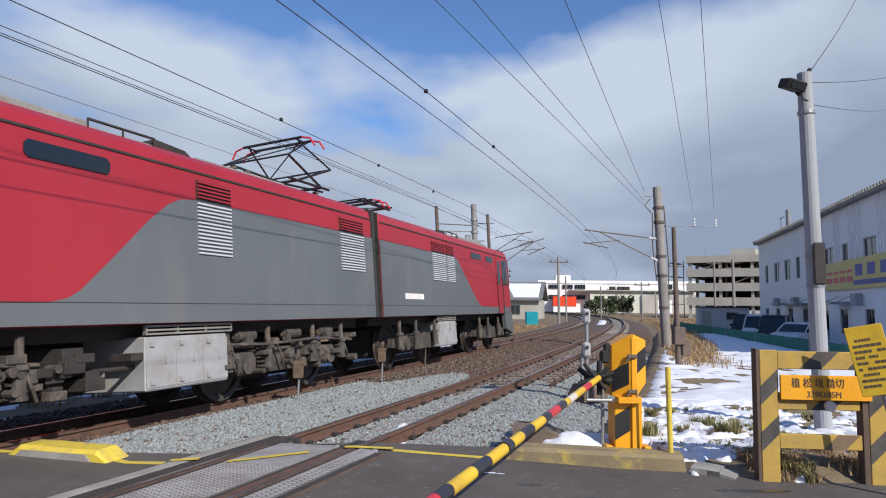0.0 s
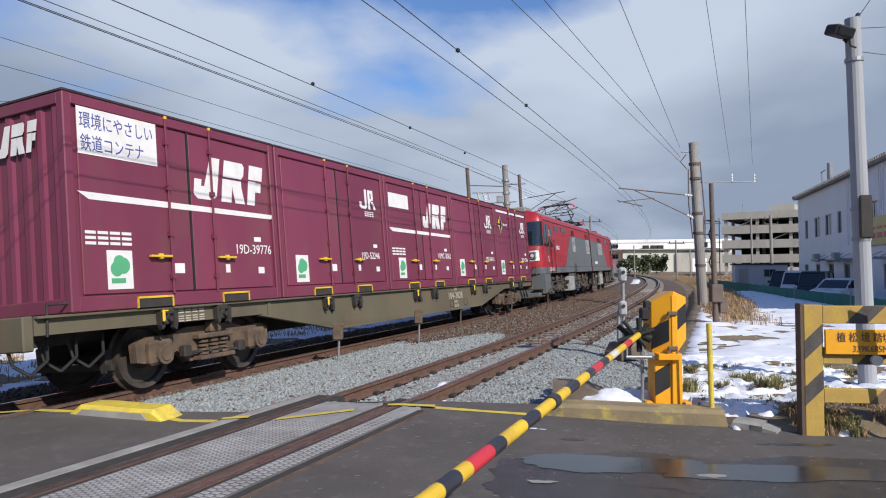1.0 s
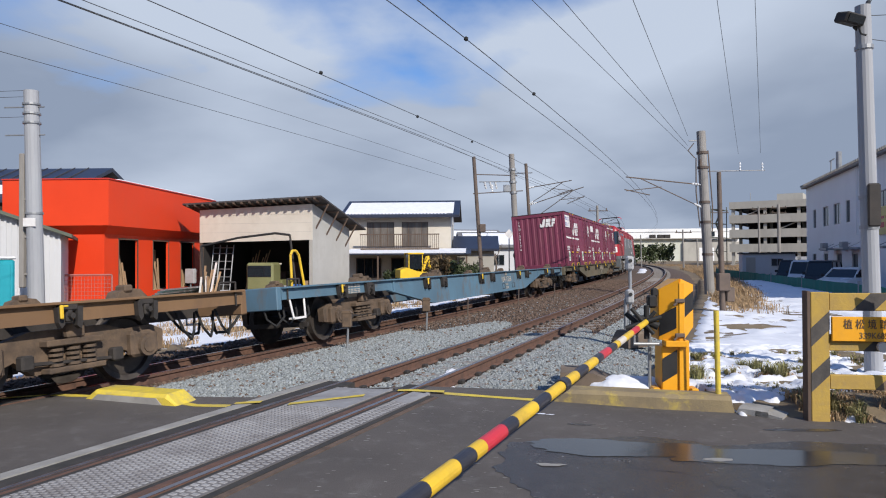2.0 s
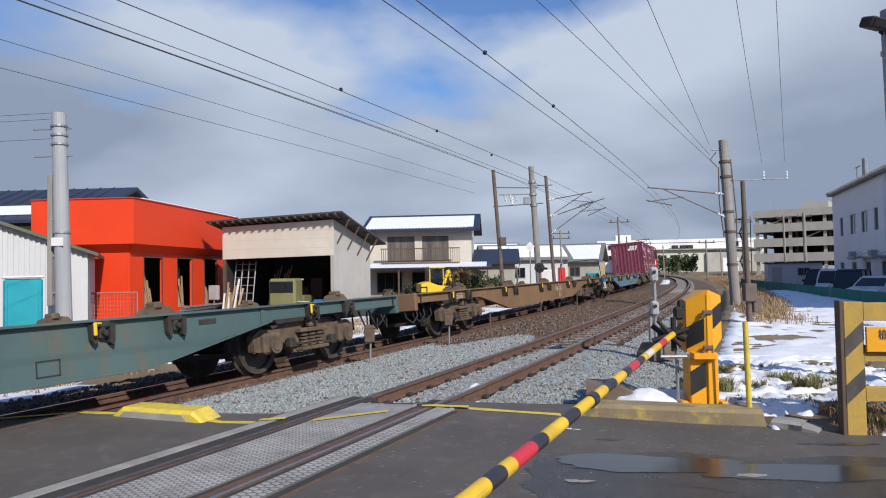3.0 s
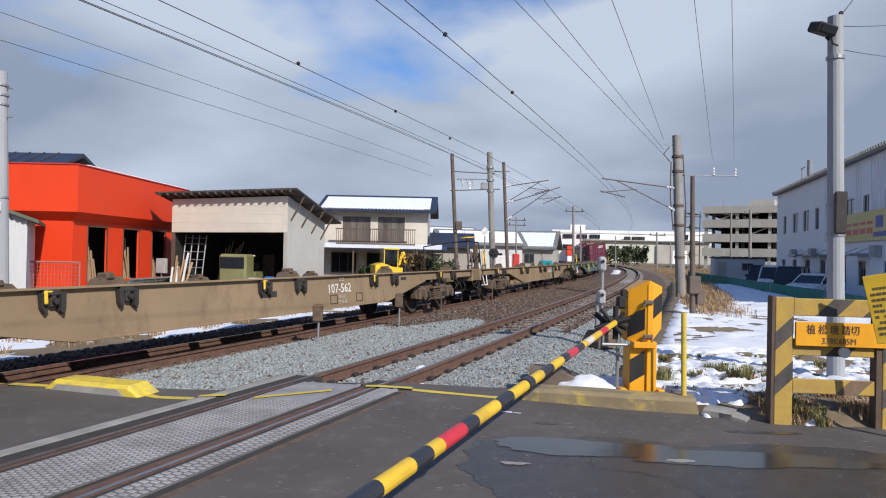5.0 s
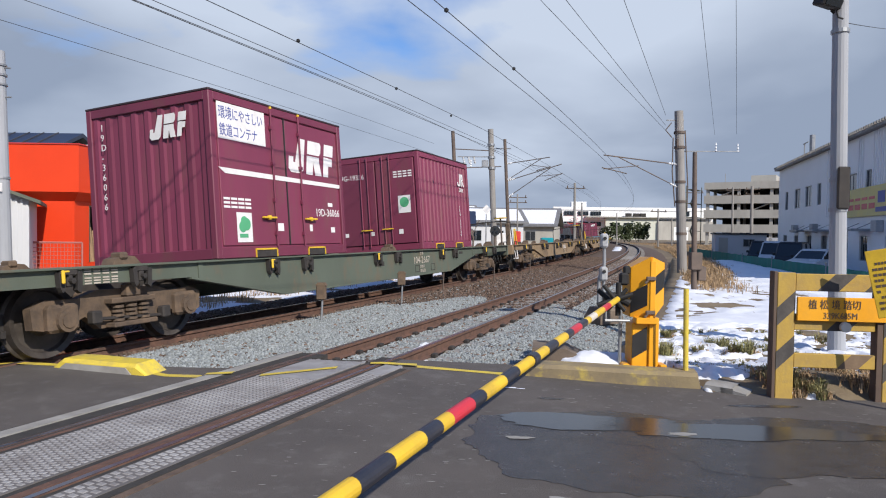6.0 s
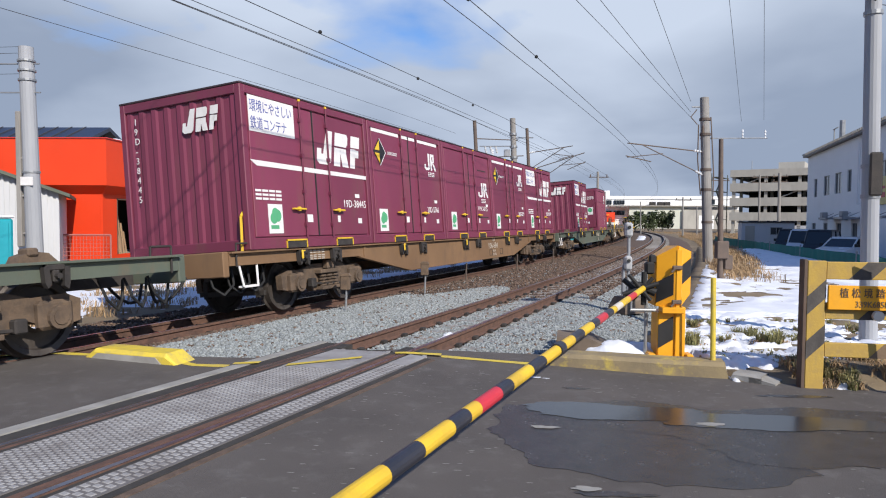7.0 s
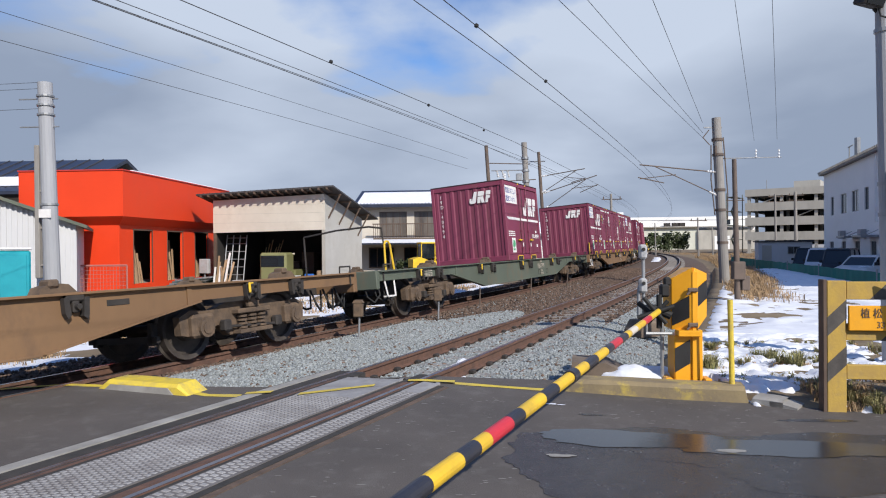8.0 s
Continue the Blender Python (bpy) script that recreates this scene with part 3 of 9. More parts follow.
# ---- crossing panels on the empty track ----
cross = thing("crossing_panels", "dimpled grey crossing panels between the rails of the road", "crossing panel", kind="structure")
span = (-14.0, -0.85)
band("flange_way", (span[0], -0.3), gl - 0.20, gl + 0.18, "gap", cross, -0.006)
band("flange_way", (span[0], -0.3), gr - 0.19, gr + 0.09, "gap", cross, -0.006)
band("groove_fill", (span[0], -0.6), gr - 0.125, gr - 0.05, "rail_side", cross, -0.002)
band("groove_fill", (span[0], -0.6), gl + 0.06, gl + 0.11, "rail_side", cross, -0.002)
band("centre_panel", span, gl + 0.18, gr - 0.19, "panel_low", cross, 0.002, label="dimpled steel-faced centre panel")
band("side_panel", (span[0], -0.3), gl - 0.325, gl - 0.205, "concrete", cross, 0.004, label="pale concrete side panel")
band("side_panel", (span[0], -0.55), gr + 0.09, gr + 0.31, "panel_low", cross, 0.002, label="slotted grey side panel")
band("rubber_edge", (span[0], -0.6), gr + 0.312, gr + 0.375, "gap", cross, -0.002)
band("rubber_edge", (span[0], -0.3), gl - 0.36, gl - 0.327, "gap", cross, -0.004)
band("worn_strip", (span[0], -0.6), gr + 0.377, gr + 0.43, "stone_brown", cross, -0.006)


def treads(name, lat0, lat1, ds, dl, ws, wl, smooth_from):
    """Raised treads in brick rows on a panel."""
    bm = BM()
    for i, lat in enumerate(np.arange(lat0, lat1 - wl, dl)):
        for s in np.arange(-8.5, span[1] - 0.05, ds):
            s_ = s + (ds / 2 if i % 2 else 0)
            if s_ > smooth_from and (i * 7 + int(s_ * 31)) % 5:
                continue
            lo, hi = [], []
            for a, b in ((0, 0), (ws, 0), (ws, wl), (0, wl)):
                z = float(np.interp(lat + b, ROAD_LAT, ROAD_Z))
                lo.append(bm.verts.new(line_point(s_ + a, lat + b, z + 0.002)))
                k = 0.12
                hi.append(bm.verts.new(line_point(s_ + a + (ws * k if a == 0 else -ws * k), lat + b + (wl * k if b == 0 else -wl * k), z + 0.0065)))
            bm.faces.new(hi)
            for q in range(4):
                bm.faces.new((lo[q], lo[(q + 1) % 4], hi[(q + 1) % 4], hi[q]))
    return tagged(part(name, bm, "panel", cross), kind="stuff")


treads("treads", gl + 0.19, gr - 0.195, 0.052, 0.062, 0.032, 0.050, -1.9)
treads("treads", gr + 0.10, gr + 0.305, 0.062, 0.066, 0.038, 0.052, -1.4)
band("plain_end", (-1.9, span[1]), gl + 0.185, gr - 0.195, "panel", cross, 0.007)
band("plain_end", (-1.45, -0.55), gr + 0.095, gr + 0.305, "panel", cross, 0.007)
# bevelled end plate of the centre panel
bm = BM()
for s0_, s1_, drop in ((span[1] + 0.002, span[1] + 0.16, 0.14),):
    vs = []
    for s, dz in ((s0_, 0.006), (s1_, -drop)):
        for lat in (gl + 0.18, gr - 0.19):
            p = line_point(s, lat, float(np.interp(lat, ROAD_LAT, ROAD_Z)) + dz)
            vs += [bm.verts.new(p), bm.verts.new(p - Vector((0, 0, 0.1)))]
    for q in ((0, 2, 6, 4), (1, 3, 7, 5), (0, 1, 5, 4), (2, 3, 7, 6), (0, 1, 3, 2), (4, 5, 7, 6)):
        bm.faces.new([vs[i] for i in q])
part("end_plate", bm, "gap", cross, "bevelled dark end plate")
# the farther track's own panels
far_cross = thing("crossing_panels", "concrete crossing panels beside the train's rails", "crossing panel", kind="structure")
band("flange_way", (-14, -3.2), -HALF_GAUGE - 0.1, -HALF_GAUGE + 0.14, "gap", far_cross, -0.004)
band("flange_way", (-14, -3.2), HALF_GAUGE - 0.14, HALF_GAUGE + 0.10, "gap", far_cross, -0.004)
band("centre_panel", (-14, -3.2), -HALF_GAUGE + 0.14, HALF_GAUGE - 0.14, "panel", far_cross, 0.006)
band("side_panel", (-14, -3.6), HALF_GAUGE + 0.10, HALF_GAUGE + 0.42, "concrete", far_cross, 0.006)

# ---- yellow edge line and kerbs of the crossing ----
def yellow_line(x0, x1, y0, y1, width=0.13, lift=-0.008):
    bm = BM()
    n = max(int(abs(x1 - x0) / 0.1), 2)
    prev = None
    for k in range(n + 1):
        t = k / n
        x, y = x0 + (x1 - x0) * t, y0 + (y1 - y0) * t
        w = width * (0.85 + 0.25 * noise.noise((x * 4, y * 4, 0)))
        cur = [bm.verts.new((x, y + d, float(road_z(x, y + d)[0]) + lift)) for d in (-w / 2, w / 2)]
        if prev:
            bm.faces.new((prev[0], cur[0], cur[1], prev[1]))
        prev = cur
    return tagged(part("edge_line", bm, "yellow_line"), "worn yellow line along the crossing's edge", "road marking", kind="structure")


yellow_line(-6.6, -4.25, 7.42, 7.22, 0.13)
yellow_line(-3.30, -3.03, 7.02, 6.88, 0.13)
yellow_line(-3.03, -2.66, 6.88, 6.88, 0.13)
yellow_line(-2.62, -2.36, 6.92, 7.02, 0.11, 0.012)
yellow_line(-2.02, -1.27, 6.86, 7.20, 0.13, 0.016)
yellow_line(-0.93, -0.40, 7.44, 7.42, 0.13, 0.012)
yellow_line(-0.40, 0.60, 7.42, 7.24, 0.13)


# ---- goods train ----
SIDE_M = Matrix(((0, 0, 1, 0), (1, 0, 0, 0), (0, 1, 0, 0), (0, 0, 0, 1)))      # lettering on a right-hand side
REAR_M = Matrix(((1, 0, 0, 0), (0, 0, -1, 0), (0, 1, 0, 0), (0, 0, 0, 1)))     # lettering on a rear end


def on_side(x, y, z):
    return Matrix.Translation((x, y, z)) @ SIDE_M


def on_rear(x, y, z):
    return Matrix.Translation((x, y, z)) @ REAR_M


def lettering(body, size, m, parent, material="white_mark", align="LEFT", name="lettering", stretch=1.0):
    me = text_mesh(body, size, align)
    ob = mesh_part(name, me, material, parent)
    ob.matrix_basis = m @ Matrix.Diagonal((stretch, 1, 1, 1))
    return ob


def flat(name, polys, m, parent, material="white_mark", thick=0.003, label=""):
    """Flat painted shapes: polygons on plan, pushed out a little, laid by m."""
    bm = BM()
    for p in polys:
        prism(bm, p, "z", 0.0, thick)
    ob = part(name, bm, material, parent, label)
    ob.matrix_basis = m
    return ob


def rect(x0, x1, y0, y1, lean=0.0):
    return [(x0, y0), (x1, y0), (x1 + lean, y1), (x0 + lean, y1)]


def big_mark(w, h):
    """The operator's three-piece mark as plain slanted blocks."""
    s = h * 0.16
    a = [(0, h * 0.10), (w * 0.05, 0), (w * 0.24, 0), (w * 0.30, h * 0.1), (w * 0.30 + s, h), (w * 0.17 + s, h), (w * 0.14, h * 0.30), (w * 0.10, h * 0.30), (w * 0.11, h * 0.45), (0.0 + s * 0.3, h * 0.45)]
    b = [rect(w * 0.36, w * 0.50, 0, h * 0.55, s * 0.5), [(w * 0.40, h * 0.60), (w * 0.66, h * 0.60), (w * 0.70, h * 0.70), (w * 0.715, h * 0.92), (w * 0.69, h), (w * 0.43, h)], [(w * 0.52, h * 0.55), (w * 0.66, h * 0.55), (w * 0.66, h * 0.40), (w * 0.70, 0), (w * 0.56, 0), (w * 0.53, h * 0.30)]]
    c = [rect(w * 0.735, w * 0.85, 0, h * 0.60, s * 0.55), [(w * 0.775, h * 0.64), (w * 0.985, h * 0.64), (w * 1.01, h), (w * 0.80, h)], rect(w * 0.865, w * 0.955, h * 0.34, h * 0.58, s * 0.2)]
    return [a, *b, *c]


def small_mark(w, h):
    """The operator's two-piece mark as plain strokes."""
    t = w * 0.13
    a = [(0, h * 0.34), (0, h * 0.1), (w * 0.1, 0), (w * 0.36, 0), (w * 0.46, h * 0.1), (w * 0.46, h), (w * 0.46 - t, h), (w * 0.46 - t, h * 0.2), (w * 0.33, h * 0.15), (t, h * 0.15), (t, h * 0.34)]
    b = [rect(w * 0.54, w * 0.54 + t, 0, h), rect(w * 0.54 + t, w * 0.88, h * 0.84, h), rect(w * 0.88 - t, w * 0.88, h * 0.48, h * 0.84), rect(w * 0.54 + t, w * 0.88 - t, h * 0.42, h * 0.56), [(w * 0.72, h * 0.42), (w * 0.86, h * 0.42), (w * 1.0, h * 0.12), (w * 1.0, 0), (w * 0.9, 0)]]
    return [a, *b]


def bars(w, h, n, gap=0.25):
    """Unreadable writing: small plain strokes, n characters wide."""
    c, t = w / n, h * 0.22
    out = []
    for i in range(n):
        x0, x1 = i * c, i * c + c * (1 - gap)
        out += [rect(x0, x1, k * h * 0.39, k * h * 0.39 + t) for k in range(3)]
    return out


CL, CW, CH = 3.715, 2.45, 2.50
_shell = {}


def container_meshes():
    if _shell:
        return _shell
    bm = BM()                                   # shell with ribbed ends
    box(bm, -CW / 2 + 0.045, CW / 2 - 0.045, -CL / 2 + 0.05, CL / 2 - 0.05, 0.05, CH - 0.03)
    _shell["shell"] = bm
    bm = BM()                                   # corner posts and rails
    for x in (-1, 1):
        for y in (-1, 1):
            box(bm, x * (CW / 2 - 0.11), x * CW / 2, y * (CL / 2 - 0.11), y * CL / 2, 0.0, CH - 0.02, 0.012)
        box(bm, x * (CW / 2 - 0.08), x * (CW / 2 - 0.004), -CL / 2 + 0.1, CL / 2 - 0.1, 0.0, 0.17, 0.01)
        box(bm, x * (CW / 2 - 0.08), x * (CW / 2 - 0.004), -CL / 2 + 0.1, CL / 2 - 0.1, CH - 0.15, CH - 0.02, 0.01)
    for y in (-1, 1):
        box(bm, -CW / 2 + 0.1, CW / 2 - 0.1, y * (CL / 2 - 0.08), y * (CL / 2 - 0.004), 0.0, 0.16, 0.01)
        box(bm, -CW / 2 + 0.1, CW / 2 - 0.1, y * (CL / 2 - 0.08), y * (CL / 2 - 0.004), CH - 0.16, CH - 0.02, 0.01)
    _shell["corner_frame"] = bm
    bm = BM()                                   # dark roof rim
    box(bm, -CW / 2 - 0.004, CW / 2 + 0.004, -CL / 2 - 0.004, CL / 2 + 0.004, CH - 0.022, CH + 0.012, 0.008)
    _shell["roof_rim"] = bm
    for k, b in list(_shell.items()):
        bmesh.ops.recalc_face_normals(b, faces=b.faces)
        me = bpy.data.meshes.new(k)
        b.to_mesh(me)
        b.free()
        me.materials.append(M["purple_dark" if k == "roof_rim" else "purple"])
        _shell[k] = me
    bm = BM()                                   # one door leaf of a side, with its hinges' relief
    box(bm, 0, 0.028, -0.83, 0.83, 0.19, CH - 0.17, 0.008)
    _shell["door"] = bpy.data.meshes.new("door")
    bm.to_mesh(_shell["door"])
    bm.free()
    _shell["door"].materials.append(M["purple"])
    bm = BM()
    rod(bm, (0.045, 0, 0.16), (0.045, 0, CH - 0.06), 0.017, 6)
    for z in (0.35, 0.9, 1.5, 2.1):
        box(bm, 0.02, 0.066, -0.035, 0.035, z, z + 0.06)
    _shell["lock_rod"] = bpy.data.meshes.new("lock_rod")
    bm.to_mesh(_shell["lock_rod"])
    bm.free()
    _shell["lock_rod"].materials.append(M["purple"])
    bm = BM()
    box(bm, 0.03, 0.085, -0.17, 0.17, 0.62, 0.65, 0.006)
    box(bm, 0.03, 0.075, -0.03, 0.03, 0.60, 0.67, 0.006)
    _shell["lock_handle"] = bpy.data.meshes.new("lock_handle")
    bm.to_mesh(_shell["lock_handle"])
    bm.free()
    _shell["lock_handle"].materials.append(M["yellow"])
    bm = BM()
    box(bm, 0, 0.031, -0.016, 0.016, 0.19, CH - 0.05)
    _shell["door_seal"] = bpy.data.meshes.new("door_seal")
    bm.to_mesh(_shell["door_seal"])
    bm.free()
    _shell["door_seal"].materials.append(M["rubber"])
    bm = BM()                                   # yellow mouth of a fork pocket
    for a in ((-0.28, 0.28, 0.115, 0.14), (0.262, 0.28, 0.0, 0.14), (-0.28, -0.27, 0.0, 0.14)):
        box(bm, -0.08, 0.02, a[0], a[1], a[2], a[3])
    _shell["fork_pocket"] = bpy.data.meshes.new("fork_pocket")
    bm.to_mesh(_shell["fork_pocket"])
    bm.free()
    _shell["fork_pocket"].materials.append(M["yellow"])
    # dark block that paints the shade in a fork pocket's mouth
    bm = BM()
    box(bm, -0.05, 0.008, -0.27, 0.262, 0.004, 0.116)
    _shell["pocket_mouth"] = bpy.data.meshes.new("pocket_mouth")
    bm.to_mesh(_shell["pocket_mouth"])
    bm.free()
    _shell["pocket_mouth"].materials.append(M["grime"])
    bm = BM()
    prism(bm, [(-0.085, 0.0), (-0.04, -0.024), (0.04, -0.024), (0.085, 0.0)], "z", 0.16, CH - 0.16)
    bmesh.ops.recalc_face_normals(bm, faces=bm.faces)
    _shell["rib"] = bpy.data.meshes.new("rib")
    bm.to_mesh(_shell["rib"])
    bm.free()
    _shell["rib"].materials.append(M["purple"])
    bm = BM()
    box(bm, 0.03, 0.064, -0.018, 0.018, CH - 0.058, CH - 0.018, 0.005)
    _shell["hinge_cap"] = bpy.data.meshes.new("hinge_cap")
    bm.to_mesh(_shell["hinge_cap"])
    bm.free()
    _shell["hinge_cap"].materials.append(M["yellow"])
    return _shell


def mirror_side(side):
    return pose(0, 0, 0) if side > 0 else pose(0, 0, 0, 0, 0, 180)


def container(style, number, label):
    """style d: slogan, large mark and stripe; v: white flag, large mark and stripe; p: small mark; h: hazard diamond and white top bands; g: doors in the rear end."""
    sh = container_meshes()
    c = thing("freight_container", label, "container", group="containers on the train")
    for k in ("shell", "corner_frame", "roof_rim"):
        mesh_part(k, sh[k], "purple", c)
    X = CW / 2
    for k in range(9):
        x = -CW / 2 + 0.17 + k * (CW - 0.34) / 8
        if style != "g":
            mesh_part("rib", sh["rib"], "purple", c, m=pose(x, -CL / 2 + 0.052, 0))
        mesh_part("rib", sh["rib"], "purple", c, m=pose(x, CL / 2 - 0.052, 0, 0, 0, 180))
    for side in (1, -1):
        r = mirror_side(side)
        if style != "g":
            for y0 in (-0.85, 0.85):
                mesh_part("door", sh["door"], "purple", c, m=r @ pose(X - 0.05, y0, 0))
            seal_y = 0.0
            mesh_part("door_seal", sh["door_seal"], "rubber", c, m=r @ pose(X - 0.05, seal_y, 0))
            for y0 in (-0.40, 0.40):
                rodo = mesh_part("lock_rod", sh["lock_rod"], "purple", c, m=r @ pose(X - 0.035, y0, 0))
                if y0 < 0.9:
                    mesh_part("hinge_cap", sh["hinge_cap"], "yellow", rodo, m=pose(0, 0, 0))
            for y0 in (-0.60, 0.62):
                h = mesh_part("lock_handle", sh["lock_handle"], "yellow", c, "yellow lock handle", m=r @ pose(X - 0.03, y0, 0))
        for y0 in (-0.70, 0.78):
            fp = mesh_part("fork_pocket", sh["fork_pocket"], "yellow", c, "yellow-edged fork pocket", m=r @ pose(X - 0.002, y0, 0))
            mesh_part("pocket_mouth", sh["pocket_mouth"], "grime", fp)
    xs = X - 0.010 if style == "g" else X - 0.0185     # face of the leaves
    rear = -CL / 2 - 0.004
    white, L2 = "white_mark", CL / 2
    # a clover-like green sticker on a white card
    su = {"d": -1.37, "v": -1.37, "p": -1.44, "q": -1.44, "h": -1.54, "g": 99}[style]
    if su < 9:
        st = flat("sticker", [rect(0, 0.36, 0, 0.46)], on_side(xs, su, 0.24), c, white, label="white card with a green emblem")
        bm = BM()
        for dx, dy, rr in ((0.13, 0.24, 0.09), (0.22, 0.28, 0.10), (0.17, 0.32, 0.085)):
            bmesh.ops.create_circle(bm, cap_ends=True, segments=14, radius=rr, matrix=Matrix.Translation((dx, dy, 0.006 + dx * 0.004)))
        e = part("emblem", bm, "green_mark", st)
        flat("caption", [rect(0.05, 0.25, 0.07, 0.13)], Matrix.Translation((0, 0, 0.002)), st, "green_mark")
    if style in "dv":
        flat("large_mark", big_mark(1.50, 0.62), on_side(xs, 0.07, 1.45), c, white, label="white slanted block mark")
        flat("white_stripe", [[(0.15, 0), (3.45, -0.02), (3.5, 0.05), (0.0, 0.085)]], on_side(xs, -L2 + 0.14, 1.28), c, white)
        flat("bar_writing", bars(0.66, 0.16, 4, 0.16), on_side(xs, -1.64, 0.76), c, white)
        lettering(number, 0.20, on_side(xs, 0.84, 0.70), c, stretch=0.92)
        if style == "d":
            card = flat("slogan_card", [rect(0, 1.14, 0, 0.56)], on_side(xs, -1.68, 1.80), c, white, label="white card with a blue slogan")
            for row, z in (("環境にやさしい", 0.32), ("鉄道コンテナ", 0.06)):
                lettering(row, 0.21, Matrix.Translation((0.03, z, 0.004)), card, "blue_mark", stretch=0.72)
        else:
            flat("white_flag", [rect(0, 0.98, 0, 0.32)], on_side(xs, -1.66, 1.82), c, white)
        # mark and number on the rear end
        flat("large_mark", big_mark(0.72, 0.36), on_rear(0.08, rear, 1.86), c, white)
        for i, ch in enumerate(number):
            lettering(ch, 0.15, on_rear(-CW / 2 + 0.30, rear, 2.12 - i * 0.155), c)
    elif style == "q":
        flat("small_mark", small_mark(0.82, 0.42), on_side(xs, 0.70, 1.16), c, white, label="white two-stroke mark")
        flat("bar_writing", bars(0.40, 0.11, 4), on_side(xs, 0.92, 1.00), c, white)
        lettering(number, 0.19, on_side(xs, 0.60, 0.76), c, stretch=0.92)
        for z_ in (0.56, 1.92):
            flat("vent_slot", [rect(0, 0.72, 0, 0.03)], on_side(xs, 0.72, z_), c, "grime")
    elif style in "ph":
        y0 = 0.92
        flat("small_mark", small_mark(0.64, 0.40), on_side(xs, y0 - 0.08, 1.68), c, white, label="white two-stroke mark")
        flat("bar_writing", bars(0.38, 0.10, 4), on_side(xs, y0 + 0.1, 1.53), c, white)
        lettering(number, 0.19, on_side(xs, 0.84 if style == "h" else 0.76, 0.66), c, stretch=0.88)
        if style == "h":
            flat("top_band", [rect(0, 1.21, 0, 0.10)], on_side(xs, -1.68, 2.28), c, white)
            flat("top_band", [rect(0, 0.32, 0, 0.10), rect(0.38, 0.70, 0, 0.10)], on_side(xs, -0.35, 2.28), c, white)
            flat("top_band", [rect(0, 1.13, 0, 0.10)], on_side(xs, 0.47, 2.28), c, white)
            d = flat("hazard_diamond", [[(0, -0.28), (0.26, 0), (0, 0.28), (-0.26, 0)]], on_side(xs, -1.38, 1.88), c, "black", label="black and amber hazard diamond")
            flat("upper_half", [[(-0.2, 0.03), (0.0, 0.24), (0.0, 0.03)], [(-0.2, -0.03), (0, -0.03), (0.0, -0.24)]], Matrix.Translation((0, 0, 0.004)), d, "yellow")
            flat("edge", [[(0, -0.28), (0.02, -0.28), (0.275, 0), (0.02, 0.28), (0, 0.28), (0.25, 0)]], Matrix.Translation((0, 0, 0.005)), d, "white_mark")
            flat("bar_writing", bars(0.44, 0.06, 8), on_side(xs, -1.02, 1.86), c, white)
    if style != "g":
        for q in (rect(0, 0.09, 0, 0.12), rect(0.66, 0.82, 0.47, 0.54), rect(0.72, 0.86, -0.02, 0.08), rect(-0.96, -0.79, 0, 0.13)):
            flat("small_plate", [q], on_side(xs, 0.62, 0.42), c, white)
    else:      # end doors, plain ribbed sides
        for x0 in (-1, 1):
            d = part("end_door", box(BM(), 0.02 if x0 > 0 else -CW / 2 + 0.14, CW / 2 - 0.14 if x0 > 0 else -0.02, rear - 0.012, rear + 0.05, 0.18, CH - 0.17, 0.01), "purple", c)
            for xx in (0.22, 0.42):
                b = BM()
                rod(b, (x0 * xx, rear - 0.035, 0.12), (x0 * xx, rear - 0.035, CH - 0.05), 0.016, 6)
                part("lock_rod", b, "purple", d)
            b = BM()
            box(b, x0 * 0.14, x0 * 0.46, rear - 0.07, rear - 0.04, 0.55, 0.58, 0.005)
            part("lock_handle", b, "yellow", d, "yellow lock handle")
        for side in (1, -1):
            bm = BM()
            for k in range(14):
                y = -CL / 2 + 0.24 + k * (CL - 0.48) / 13
                prism(bm, [(X - 0.05, y - 0.07), (X - 0.014, y - 0.04), (X - 0.014, y + 0.04), (X - 0.05, y + 0.07)], "z", 0.19, CH - 0.17)
            part("ribs", bm, "purple", c, m=mirror_side(side))
        flat("small_mark", small_mark(0.52, 0.36), on_side(xs, 0.95, 1.78), c, white)
        flat("bar_writing", bars(0.36, 0.10, 4), on_side(xs, 1.05, 1.62), c, white)
        lettering(number, 0.19, on_rear(-1.10, rear - 0.016, 1.90), c, stretch=0.9)
        flat("bar_writing", bars(0.55, 0.16, 4), on_rear(0.52, rear - 0.016, 1.86), c, white)
        st = flat("sticker", [rect(0, 0.34, 0, 0.44)], on_rear(0.62, rear - 0.016, 0.95), c, white, label="white card with a green emblem")
        bm = BM()
        bmesh.ops.create_circle(bm, cap_ends=True, segments=14, radius=0.13, matrix=Matrix.Translation((0.17, 0.27, 0.006)))
        part("emblem", bm, "green_mark", st)
        for i, ch in enumerate(number):
            lettering(ch, 0.13, on_side(xs, 0.98, 1.12 - i * 0.10), c)
        for q in (rect(0, 0.1, 0, 0.1), rect(0.8, 0.92, 0.0, 0.12), rect(-0.8, -0.66, 0, 0.1)):
            flat("small_plate", [q], on_rear(-0.2, rear - 0.02, 0.42), c, white)
    return c


_bogie = {}
DECK_LIFT = 0.05        # the wagons' decks ride this much higher on their bogies


